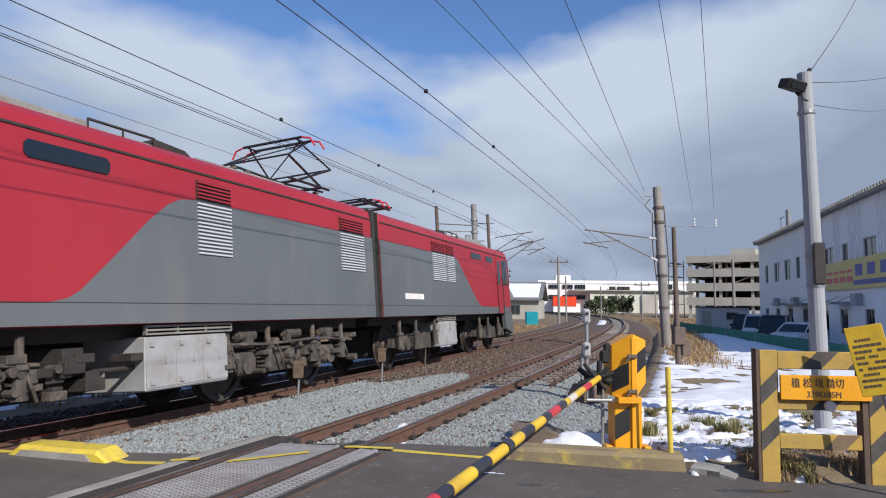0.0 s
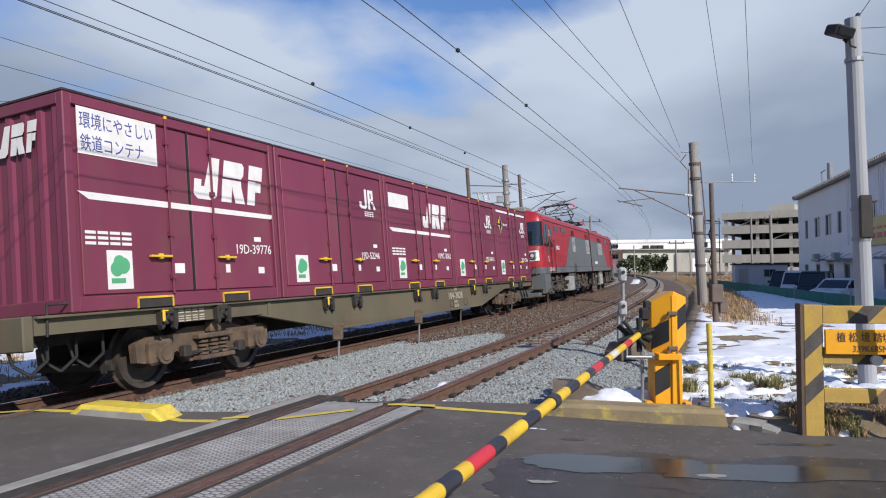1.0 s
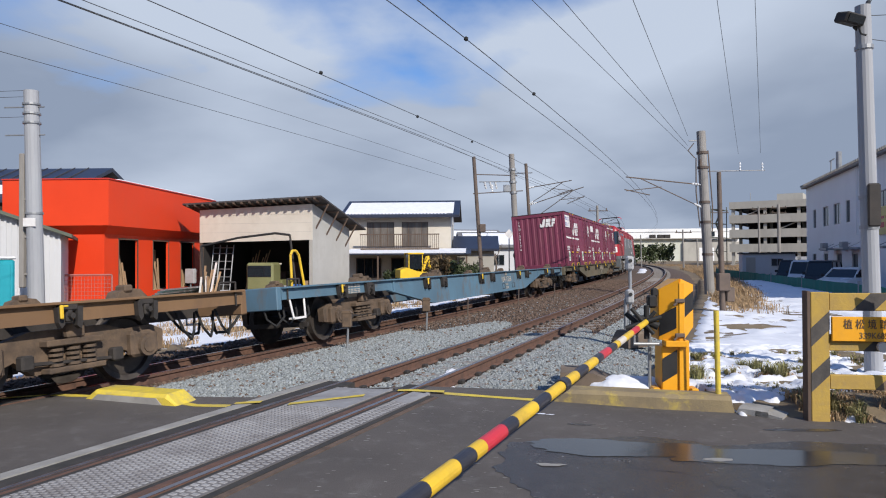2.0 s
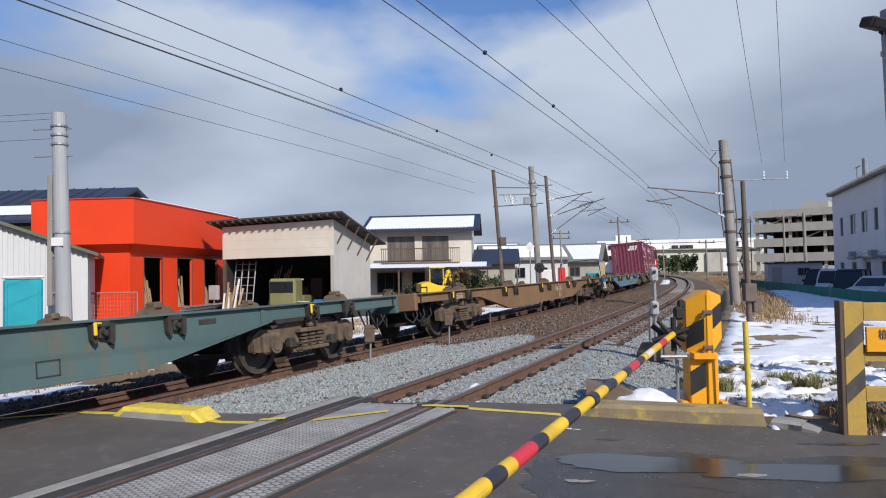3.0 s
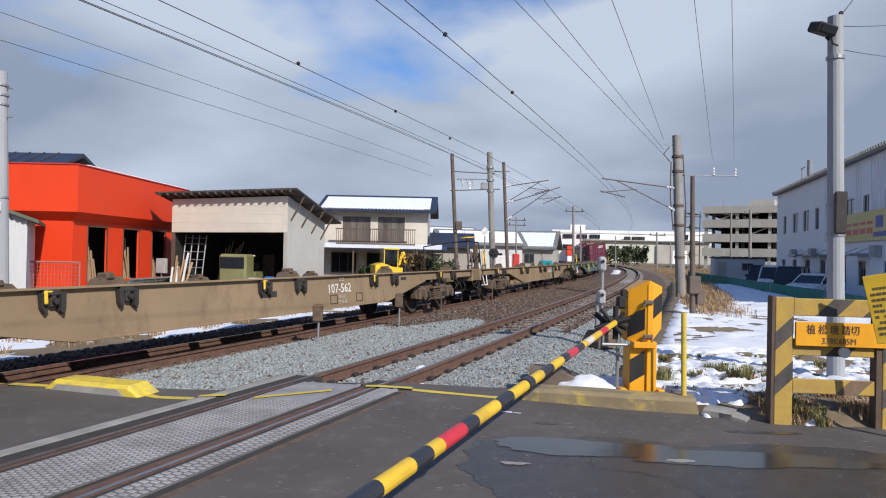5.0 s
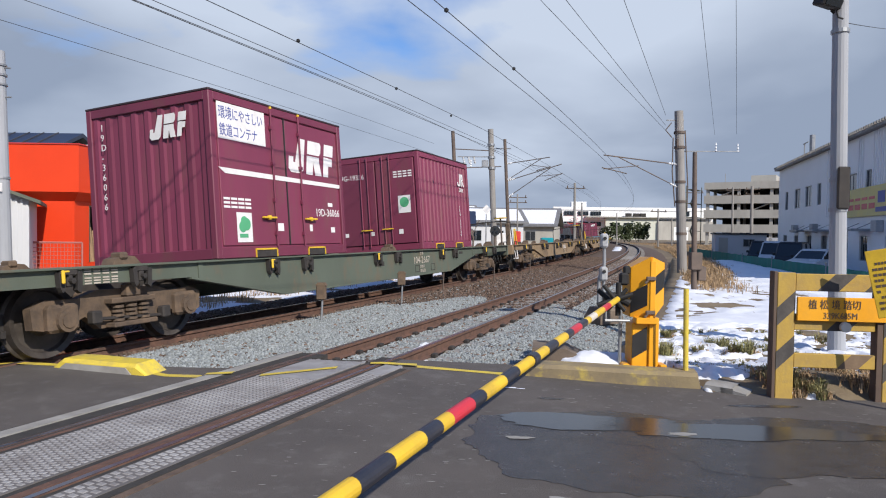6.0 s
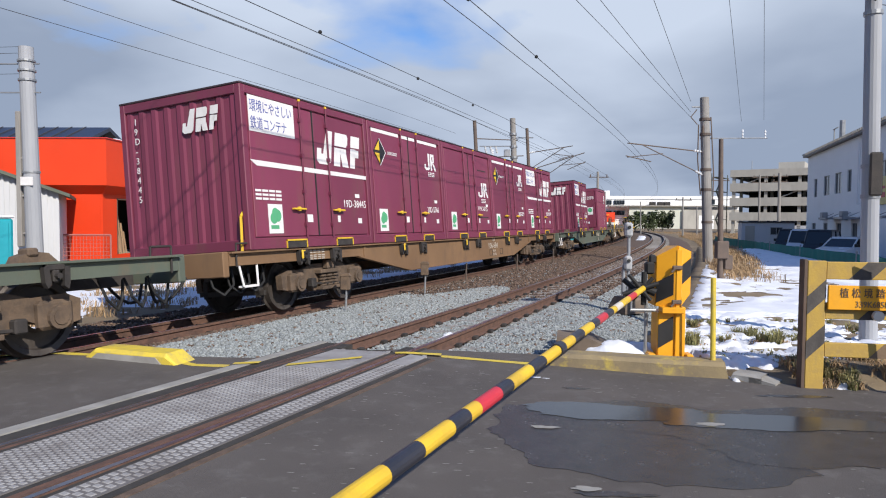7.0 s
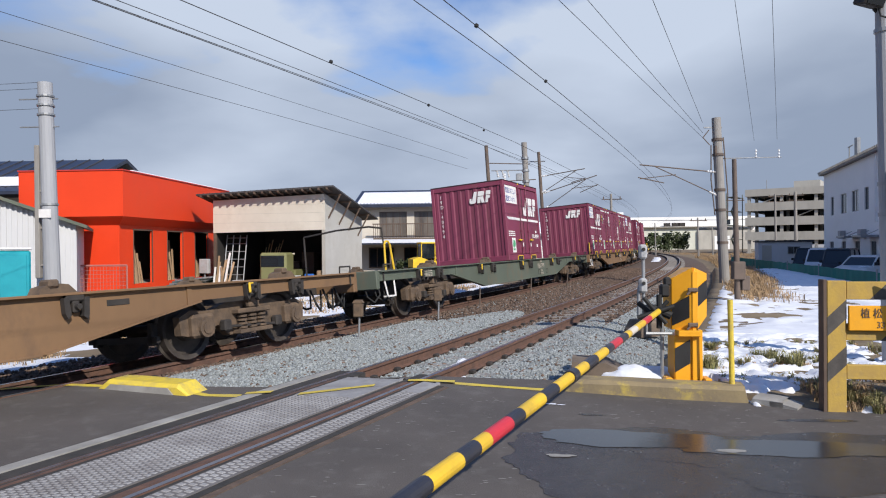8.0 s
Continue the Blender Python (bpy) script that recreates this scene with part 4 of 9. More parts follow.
def bogie_meshes():
    """A goods bogie about its centre, rail level at z 0."""
    if _bogie:
        return _bogie
    bm = BM()
    for x in (-1, 1):
        prism(bm, [(-1.28, 0.36), (-1.30, 0.60), (-1.12, 0.68), (-0.72, 0.66), (-0.45, 0.74), (0.45, 0.74), (0.72, 0.66), (1.12, 0.68), (1.30, 0.60), (1.28, 0.36), (0.98, 0.30), (0.62, 0.44), (0.42, 0.27), (-0.42, 0.27), (-0.62, 0.44), (-0.98, 0.30)], "x", x * 0.80, x * 0.92)
    box(bm, -0.80, 0.80, -0.24, 0.24, 0.42, 0.72, 0.03)
    _bogie["side_frames"] = bm, "bogie"
    bm = BM()
    box(bm, 0.88, 1.02, -0.20, 0.20, 0.30, 0.62, 0.04)
    rod(bm, (1.0, 0, 0.43), (1.07, 0, 0.43), 0.13, 14)
    rod(bm, (1.06, 0, 0.43), (1.085, 0, 0.43), 0.085, 10)
    _bogie["axle_box"] = bm, "bogie"
    bm = BM()
    for x in (1,):
        for y in (-0.20, 0.0, 0.20):
            for k in range(4):
                rod(bm, (x * 0.98, y, 0.34 + k * 0.055), (x * 0.98, y, 0.37 + k * 0.055), 0.075, 10)
        box(bm, x * 0.86, x * 1.08, -0.34, 0.34, 0.27, 0.33, 0.01)
        box(bm, x * 0.87, x * 0.90, -0.30, 0.30, 0.28, 0.70)
        box(bm, x * 0.86, x * 1.06, -0.34, 0.34, 0.56, 0.63, 0.01)
        box(bm, x * 0.92, x * 1.05, -0.10, 0.12, 0.63, 0.80, 0.02)
    _bogie["spring_set"] = bm, "bogie"
    bm = BM()
    for y in (-0.95, 0.95):
        for s in (-1, 1):
            box(bm, -0.68, 0.68, y + s * 0.49 - 0.03, y + s * 0.49 + 0.03, 0.30, 0.38)
            for x in (-1, 1):
                box(bm, x * 0.50, x * 0.60, y + s * 0.47 - 0.05, y + s * 0.47 + 0.05, 0.26, 0.56, 0.01)
    for x in (-1, 1):
        rod(bm, (x * 1.0, -0.55, 0.40), (x * 1.0, 0.55, 0.34), 0.022, 6)
        box(bm, x * 0.94, x * 1.06, -0.62, -0.48, 0.34, 0.50, 0.02)
        box(bm, x * 0.94, x * 1.06, 0.46, 0.60, 0.30, 0.46, 0.02)
    _bogie["brake_gear"] = bm, "grime"
    for k, (b, mat) in list(_bogie.items()):
        bmesh.ops.recalc_face_normals(b, faces=b.faces)
        me = bpy.data.meshes.new(k)
        b.to_mesh(me)
        b.free()
        me.materials.append(M[mat])
        _bogie[k] = me
    for name, rad in (("wheel", 0.43), ("loco_wheel", 0.56)):
        bm = BM()
        prof = [(0.0, 0.13), (0.10, 0.13), (0.10, rad * 0.30), (0.055, rad * 0.40), (0.05, rad * 0.80), (0.10, rad * 0.84), (0.12, rad * 0.99), (0.02, rad), (0.0, rad + 0.03), (-0.02, rad + 0.03), (-0.02, rad * 0.84), (0.0, rad * 0.8), (0.0, rad * 0.4), (0.0, 0.13)]
        n = 28
        rings = [[bm.verts.new((x, r * math.cos(a), r * math.sin(a))) for x, r in prof] for a in [2 * math.pi * i / n for i in range(n)]]
        for a, b in zip(rings, rings[1:] + rings[:1]):
            for i in range(len(prof) - 1):
                bm.faces.new((a[i], a[i + 1], b[i + 1], b[i]))
        bmesh.ops.recalc_face_normals(bm, faces=bm.faces)
        me = bpy.data.meshes.new("wheel")
        bm.to_mesh(me)
        bm.free()
        me.materials.append(M["wheel"])
        _bogie[name] = me
    return _bogie


def add_bogie(parent, y):
    bo = bogie_meshes()
    base = mesh_part("bogie", bo["side_frames"], "bogie", parent, "dust-brown four-wheel bogie", m=pose(0, y, -DECK_LIFT))
    mesh_part("brake_gear", bo["brake_gear"], "grime", base)
    for turn in (0, 180):
        mesh_part("spring_set", bo["spring_set"], "bogie", base, m=pose(0, 0, 0, 0, 0, turn))
    for ay in (-0.95, 0.95):
        for turn in (0, 180):
            mesh_part("axle_box", bo["axle_box"], "bogie", base, m=pose(0, ay, 0, 0, 0, turn))
    for ay in (-0.95, 0.95):
        for x in (-1, 1):
            mesh_part("wheel", bo["wheel"], "wheel", base, m=pose(x * HALF_GAUGE, ay, 0.43, 0, 0, 0 if x > 0 else 180))
    for ay in (-0.95, 0.95):
        part("axle", rod(BM(), (-0.75, ay, 0.43), (0.75, ay, 0.43), 0.08, 10), "wheel", base)


WAGON_HALF = 9.75


def wagon(paint, number, label, valve_wheel=False, end_post=False, loaded=False, steps="white_mark", kind_mark=""):
    w = thing("flat_wagon", label, "wagon", group="wagons of the goods train")
    H = WAGON_HALF
    for x in (-1, 1):                       # fish-bellied side sills
        bm = BM()
        outline = [(-H, 0.98), (-H, 0.78), (-6.1, 0.76), (-3.9, 0.36), (3.9, 0.36), (6.1, 0.76), (H, 0.78), (H, 0.98)]
        prism(bm, outline, "x", x * 1.08, x * 1.13)
        box(bm, x * 1.02, x * 1.20, -H, H, 0.955, 0.985, 0.004)
        box(bm, x * 1.04, x * 1.16, -3.95, 3.95, 0.34, 0.365, 0.004)
        for e in (-1, 1):
            m = Matrix.Translation((x * 1.10, e * 5.0, 0.55)) @ Matrix.Rotation(e * math.atan2(0.40, 2.2), 4, "X")
            box(bm, -0.05, 0.06, -1.11, 1.11, -0.012, 0.012, 0, m)
            box(bm, x * 1.13, x * 1.15, e * 5.9 - 0.04, e * 5.9 + 0.04, 0.70, 0.955)
        part("side_sill", bm, paint, w)
    bm = BM()                               # centre sill and cross members
    box(bm, -0.28, 0.28, -H, H, 0.62, 0.94)
    part("centre_sill", bm, "grime", w)
    cm = bpy.data.meshes.get("cross_member")
    if cm is None:
        bm = BM()
        box(bm, -1.08, 1.08, -0.06, 0.06, 0.80, 0.945)
        cm = bpy.data.meshes.new("cross_member")
        bm.to_mesh(cm)
        bm.free()
        cm.materials.append(M["grime"])
    for y in np.arange(-9.2, 9.3, 1.15):
        mesh_part("cross_member", cm, "grime", w, m=pose(0, float(y), 0))
    for k in range(7):
        y = -8.4 + k * 2.8
        part("deck_plate", box(BM(), -1.06, 1.06, y - 0.55, y + 0.55, 0.951, 0.968), paint, w)
    for e in (-1, 1):
        part("end_beam", box(BM(), -1.13, 1.13, e * H, e * (H + 0.12), 0.62, 0.99, 0.015), paint, w)
        bm = BM()
        box(bm, -0.11, 0.11, e * (H + 0.1), e * (H + 0.42), 0.72, 0.98, 0.02)
        box(bm, -0.16, 0.10, e * (H + 0.32), e * (H + 0.46), 0.70, 1.0, 0.02)
        part("coupler", bm, "grime", w, "knuckle coupler")
        for x in (-0.45, 0.42):
            bm = BM()
            pts = [(x, e * (H + 0.12), 0.66)] + [(x * (1 - 0.5 * t), e * (H + 0.12 + 0.33 * t), 0.66 - 0.32 * math.sin(math.pi * min(t * 0.6, 1))) for t in (0.25, 0.5, 0.75, 1.0)]
            tube(bm, pts, 0.022)
            part("brake_hose", bm, "rubber", w)
        for k in range(3):                  # hanging hoses beside the bogie
            bm = BM()
            y = e * (8.75 + 0.35 * k)
            tube(bm, [(0.9, y, 0.74), (0.97, y + e * 0.05, 0.5), (0.93, y + e * 0.22, 0.36), (0.85, y + e * 0.35, 0.48), (0.82, y + e * 0.40, 0.72)], 0.018)
            part("brake_hose", bm, "rubber", w)
        for x in (-1, 1):                   # shunter's step
            if (e, x) == (1, 1) or (e, x) == (-1, 1) and steps == "none":
                continue
            bm = BM()
            tube(bm, [(x * 1.10, e * 9.12, 0.80), (x * 1.14, e * 9.16, 0.46), (x * 1.14, e * 9.48, 0.46), (x * 1.10, e * 9.52, 0.80)], 0.018, 6)
            box(bm, x * 1.04, x * 1.16, e * 9.16, e * 9.48, 0.445, 0.475)
            part("step", bm, steps if steps != "none" else "white_mark", w, "white-painted shunter's step")
        bm = BM()
        tube(bm, [(1.15, e * 9.30, 0.98), (1.16, e * 9.30, 1.10), (1.16, e * 9.62, 1.10), (1.15, e * 9.62, 0.76)], 0.015, 6)
        part("handrail", bm, "grime", w)
        add_bogie(w, e * 7.1 + 0.10)
    # container clamps along the sills
    clamp = bpy.data.meshes.get("clamp_" + paint)
    if clamp is None:
        bm = BM()
        box(bm, 1.10, 1.20, -0.11, 0.11, 0.88, 0.965, 0.02)
        prism(bm, [(-0.15, 0.93), (-0.09, 0.93), (-0.07, 0.74), (-0.11, 0.70), (-0.14, 0.76)], "x", 1.14, 1.21)
        prism(bm, [(0.15, 0.93), (0.09, 0.93), (0.07, 0.72), (0.12, 0.68), (0.14, 0.74)], "x", 1.14, 1.21)
        box(bm, 1.14, 1.20, -0.04, 0.04, 0.76, 0.9, 0.015)
        rod(bm, (1.14, 0.0, 0.83), (1.25, 0.0, 0.83), 0.032, 8)
        bmesh.ops.recalc_face_normals(bm, faces=bm.faces)
        clamp = bpy.data.meshes.new("clamp_" + paint)
        bm.to_mesh(clamp)
        bm.free()
        clamp.materials.append(M["grime"])
        lever = bpy.data.meshes.new("clamp_lever")
        bm = BM()
        box(bm, 1.25, 1.28, -0.16, -0.12, 0.80, 0.95, 0.01)
        box(bm, 1.25, 1.27, -0.16, -0.06, 0.925, 0.945, 0.006)
        bm.to_mesh(lever)
        bm.free()
        lever.materials.append(M["yellow"])
    lever = bpy.data.meshes["clamp_lever"]
    for k in range(5):
        yc = (k - 2) * 3.76
        for dy in (-0.22, 0.24):
            cl = mesh_part("container_clamp", clamp, "grime", w, m=pose(0, yc + dy * 2.2, 0))
            if dy < 0:
                mesh_part("clamp_lever", lever, "yellow", cl, "yellow clamp lever")
    if not loaded:                          # raised clamps stand on an empty deck
        for k in range(5):
            yc = (k - 2) * 3.76
            for x in (-1.0, 1.0):
                bm = BM()
                prism(bm, [(yc + 0.18, 0.985), (yc + 0.22, 1.06), (yc + 0.36, 1.10), (yc + 0.52, 1.08), (yc + 0.62, 0.985)], "x", x - 0.10, x + 0.10)
                box(bm, x - 0.06, x + 0.13, yc + 0.28, yc + 0.40, 1.05, 1.14, 0.02)
                part("deck_lock", bm, "bogie", w)
    side = 1.136
    for wd, y in ((0.46, 2.6),):
        lettering(number, 0.25, on_side(side, y - 1.15, 0.64), w, "faded_mark" if paint != "tan" else "white_mark", stretch=1.08)
        flat("bar_writing", [*bars(0.34, 0.07, 3), *[[(px, py + 0.11) for px, py in p] for p in bars(0.30, 0.06, 3)]], on_side(side, y - 0.75, 0.42), w, "faded_mark")
        flat("bar_writing", bars(0.22, 0.09, 2), on_side(side, y - 0.72, 0.86), w, "faded_mark")
    if number == "104-83":
        plate = part("load_plate", box(BM(), 1.128, 1.142, -7.98, -7.10, 0.74, 1.0, 0.003), "grime", w)
        lettering("荷重 40.5t", 0.125, on_side(1.1445, -7.93, 0.885), plate, stretch=1.0)
        lettering("自重 18.7t", 0.125, on_side(1.1445, -7.93, 0.76), plate, stretch=1.0)
    else:
        flat("bar_writing", [*bars(0.62, 0.08, 5), *[[(px, py + 0.11) for px, py in p] for p in bars(0.62, 0.08, 5)]], on_side(side, -7.9, 0.775), w, "faded_mark")
    for fa in (1.55, 2.55):                 # thin outlined boxes below the number
        bm = BM()
        for q in ((0, 0.26, 0, 0.014), (0, 0.26, 0.16, 0.174), (0, 0.014, 0, 0.174), (0.246, 0.26, 0, 0.174)):
            box(bm, 1.131, 1.137, fa + q[0], fa + q[1], 0.43 + q[2], 0.43 + q[3])
        part("box_outline", bm, "grime", w)
    for a in ((-0.55, -0.13, 0.66, 0.76), (4.7, 5.0, 0.80, 0.87)):      # lifting slots in the sill: dark plates that paint their shade
        part("slot", box(BM(), 1.128, 1.137, *a, 0.003), "grime", w)
    if valve_wheel:
        bm = BM()
        ring = [(1.22, -3.0 + 0.24 * math.cos(a), 0.68 + 0.24 * math.sin(a)) for a in [2 * math.pi * i / 18 for i in range(19)]]
        tube(bm, ring, 0.018, 6)
        for a in (0.4, 2.5, 4.6):
            rod(bm, (1.22, -3.0, 0.68), (1.22, -3.0 + 0.24 * math.cos(a), 0.68 + 0.24 * math.sin(a)), 0.014, 6)
        rod(bm, (1.12, -3.0, 0.68), (1.24, -3.0, 0.68), 0.03, 8)
        part("hand_brake_wheel", bm, "yellow", w, "yellow hand brake wheel")
    if end_post:                            # platform rails and a brake column at the rear end
        bm = BM()
        tube(bm, [(-1.05, -9.1, 0.98), (-1.05, -9.1, 1.85), (-0.2, -9.1, 1.92), (0.6, -9.1, 1.92), (0.9, -9.1, 1.86)], 0.02, 6)
        tube(bm, [(0.9, -9.1, 1.86), (0.95, -9.1, 0.98)], 0.02, 6)
        part("platform_rail", bm, "grime", w)
        bm = BM()
        tube(bm, [(1.1, -9.42, 0.98), (1.1, -9.40, 1.50), (1.09, -9.33, 1.57), (1.1, -9.24, 1.57), (1.1, -9.17, 1.50), (1.12, -9.10, 0.98)], 0.022, 6)
        part("grab_rail", bm, "yellow", w, "yellow grab rail")
        if paint == "tan":
            col = part("brake_column", rod(BM(), (0.55, -9.2, 0.98), (0.55, -9.2, 2.02), 0.035, 8), "rust_pole", w, "rusty brake column")
            wheel_bm = BM()
            rod(wheel_bm, (0.55, -9.2, 2.02), (0.55, -9.2, 2.06), 0.24, 18)
            part("hand_wheel", wheel_bm, "yellow", col, "yellow hand wheel")
            part("stay_plate", box(BM(), 0.70, 0.86, -9.12, -9.06, 0.98, 1.80, 0.02), "bogie", w)
    return w


def loco_unit(label, pantograph_up, number):
    """One half of the double locomotive: cab at the rear end (-y), open gangway end at the front."""
    L = 6.15
    u = thing("electric_locomotive", label, "locomotive", group="locomotive halves")
    side = [(1.40, 0.98), (1.40, 3.14), (1.36, 3.30), (1.18, 3.42), (0.6, 3.50)]
    outline = [*side, *[(-x, z) for x, z in side[::-1]]]
    bm = BM()
    ys = [(-L + 0.635, 1.0), (-L + 1.0, 1.0), (L - 0.05, 1.0), (L, 0.985)]
    rows = [[bm.verts.new((x * k, y, z)) for x, z in outline] for y, k in ys]
    for a, b in zip(rows, rows[1:]):
        for i in range(len(outline)):
            j = (i + 1) % len(outline)
            bm.faces.new((a[i], a[j], b[j], b[i]))
    bm.faces.new(rows[0])
    bm.faces.new(rows[-1][::-1])
    part("body", bm, "loco_red", u)
    # cab: an upright nose with rounded corners, lofted through plan curves
    ye = -L + 0.64

    def plan(rake, wide, a, off=0.0):
        d, q = 0.64 - rake, 2 / 4.2
        x = math.copysign(abs(math.sin(a)) ** q, math.sin(a)) * (wide + off)
        return x, ye - (d + off) * abs(math.cos(a)) ** q

    def rake_at(z):
        return float(np.interp(z, [0.98, 1.2, 1.5, 1.95, 2.1, 3.02, 3.2, 3.4, 3.55], [0.10, 0.03, 0.0, 0.02, 0.06, 0.22, 0.27, 0.40, 0.60]))

    def wide_at(z):
        return float(np.interp(z, [0.98, 3.06, 3.32, 3.50, 3.6], [1.40, 1.40, 1.34, 1.12, 0.6]))

    def nose_skin(name, z0, z1, a0, a1, material, off, nz=6, na=24, lab=""):
        bm = BM()
        rows = []
        for i in range(nz + 1):
            z = z0 + (z1 - z0) * i / nz
            rows.append([bm.verts.new((*plan(rake_at(z), wide_at(z), a0 + (a1 - a0) * j / na, off), z)) for j in range(na + 1)])
        for r0, r1 in zip(rows, rows[1:]):
            for j in range(na):
                bm.faces.new((r0[j], r0[j + 1], r1[j + 1], r1[j]))
        return part(name, bm, material, u, lab, smooth=True)
    hp = math.pi / 2
    nose_skin("cab_nose", 0.98, 3.56, -hp, hp, "loco_red", 0.0, 26, 48, "red cab nose with rounded corners")
    nose_skin("windscreen", 2.14, 3.02, -1.42, 1.42, "glass", 0.012, 8, 40, "dark wrap-round windscreen")
    nose_skin("screen_rim", 2.09, 2.14, -1.44, 1.44, "rubber", 0.016, 1, 40)
    nose_skin("screen_rim", 3.02, 3.06, -1.44, 1.44, "rubber", 0.016, 1, 40)
    nose_skin("nose_band", 1.50, 1.90, -0.92, 0.92, "white_mark", 0.010, 4, 32, "white band with the headlights")
    nose_skin("grey_hem", 0.985, 1.22, -hp, hp, "loco_grey", 0.006, 3, 40, "grey hem of the cab")
    for x in (-0.35, 0.55):                 # wipers
        b = BM()
        tube(b, [(x, -L + 0.01, 2.10), (x + 0.12, -L + 0.04, 2.3), (x + 0.32, -L + 0.10, 2.62)], 0.012, 5)
        part("wiper", b, "black", u)
    part("screen_post", box(BM(), -0.035, 0.035, -L + 0.03, -L + 0.22, 2.12, 3.04, 0.01), "rubber", u)
    for x in (-0.92, 0.92):
        hl = part("headlight_frame", box(BM(), x - 0.25, x + 0.25, -L - 0.035, -L + 0.06, 1.56, 1.86, 0.03), "steel", u)
        part("headlight_well", box(BM(), x - 0.20, x + 0.20, -L - 0.042, -L - 0.03, 1.62, 1.80, 0.01), "black", hl)
        for d in (-0.11, 0.11):
            b = BM()
            rod(b, (x + d, -L - 0.052, 1.71), (x + d, -L - 0.03, 1.71), 0.075, 14)
            part("headlight", b, "ceramic", hl)
    lettering(number, 0.22, on_rear(0.06, -L - 0.012, 1.935), u, stretch=0.95)
    roof_l = part("roof_lamp", box(BM(), -0.45, 0.45, -L + 0.42, -L + 0.95, 3.34, 3.62, 0.06), "loco_red", u)
    part("lamp_glass", box(BM(), -0.35, 0.35, -L + 0.412, -L + 0.43, 3.41, 3.55), "glass", roof_l)
    part("cooler", box(BM(), -0.62, 0.62, -L + 1.15, -L + 2.3, 3.56, 3.80, 0.05), "loco_roof", u, "dusty roof cooler")
    for s in (1, -1):
        X = 1.403
        m = Matrix.Diagonal((s, 1, 1, 1))

        def sided(name, poly, mat, off=0.0, th=0.006, parent=u, lab=""):
            bm = BM()
            prism(bm, poly, "x", s * (X + off), s * (X + off + th))
            return part(name, bm, mat, parent, lab)
        # grey field with a slanted rear edge, and the grey skirt band under the red
        slant = [(-1.70, 1.23), (-1.42, 1.29), (-1.26, 1.38), (-0.9, 1.70), (-0.52, 2.05), (-0.22, 2.33), (0.11, 2.58), (0.33, 2.68), (0.62, 2.72)] if s > 0 else [(-1.75, 1.22), (-1.5, 1.27), (-1.13, 1.46), (-0.35, 1.99), (0.38, 2.49), (0.62, 2.66), (0.95, 2.72)]
        sided("grey_field", [*slant, (L - 0.002, 2.72), (L - 0.002, 0.985), (-L + 0.72, 0.985), (-L + 0.72, 1.22)], "loco_grey", lab="grey lower field of the side")
        w_ = sided("cab_window", [(-L + 0.63, 2.12), (-L + 1.46, 2.10), (-L + 1.44, 2.98), (-L + 0.68, 3.03)], "glass", 0.002)
        sided("window_rim", [(-L + 0.62, 2.07), (-L + 1.5, 2.05), (-L + 1.5, 2.10), (-L + 0.63, 2.12)], "rubber", 0.002, 0.012, w_)
        sided("window_bar", [(-L + 1.08, 2.1), (-L + 1.11, 2.1), (-L + 1.11, 2.98), (-L + 1.08, 2.98)], "rubber", 0.006, 0.008, w_)
        d = sided("cab_door", [(-L + 1.66, 1.0), (-L + 2.26, 1.0), (-L + 2.26, 3.08), (-L + 1.66, 3.08)], "loco_red", 0.0, 0.012)
        sided("door_window", [(-L + 1.80, 2.05), (-L + 2.12, 2.05), (-L + 2.12, 2.92), (-L + 1.80, 2.92)], "glass", 0.012, 0.004, d)
        b = BM()
        for y in (-L + 1.6, -L + 2.34):
            tube(b, [(s * 1.42, y, 1.0), (s * 1.45, y, 1.05), (s * 1.45, y, 2.3), (s * 1.42, y, 2.35)], 0.014, 6)
        part("handrails", b, "rubber", d)
        for y0, y1 in ((-3.45, -2.55), (-1.96, -0.84)):
            sided("side_window", [(y0, 2.85), (y0 + 0.05, 2.80), (y1 - 0.05, 2.80), (y1, 2.85), (y1, 2.95), (y1 - 0.05, 3.00), (y0 + 0.05, 3.00), (y0, 2.95)], "glass", 0.004, 0.008)
        for y0, y1, z0 in (((0.65, 1.41, 1.93), (4.72, 5.74, 1.93)) if s > 0 else ((0.92, 1.62, 1.93), (1.72, 2.82, 1.93))):
            lv = sided("louvre", [(y0, z0), (y1, z0), (y1, 3.02), (y0, 3.02)], "grime", 0.0, 0.004)
            for mat, za, zb in (("white_wall", z0, 2.70), ("loco_red", 2.74, 3.02)):
                for z in np.arange(za + 0.02, zb - 0.02, 0.055):
                    part("louvre_blade", box(BM(), s * X, s * (X + 0.03), y0 + 0.02, y1 - 0.02, z, z + 0.024), mat, lv)
        sided("roof_gutter", [(-L + 0.7, 3.115), (L - 0.05, 3.115), (L - 0.05, 3.145), (-L + 0.7, 3.145)], "grime", 0.0, 0.012)
        b = BM()                            # panel seams
        box(b, s * (X + 0.005), s * (X + 0.0085), -L + 3.1, L, 1.235, 1.245)
        part("seams", b, "grime", u)
    lettering(number, 0.24, on_side(1.412, -3.35, 1.98), u, stretch=0.82)
    lettering("2", 0.36, on_side(1.416, -L + 1.50, 2.52), u)
    flat("bar_writing", [*bars(0.16, 0.09, 1), *[[(px, py + 0.13) for px, py in p] for p in bars(0.16, 0.09, 1)]], on_side(1.412, -L + 1.1, 1.45), u)
    flat("bar_writing", bars(0.9, 0.12, 5), on_side(1.416, -L + 1.2, 1.08), u)
    flat("small_mark", small_mark(0.46, 0.22), on_side(1.412, -L + 0.95, 1.80), u, "loco_grey")
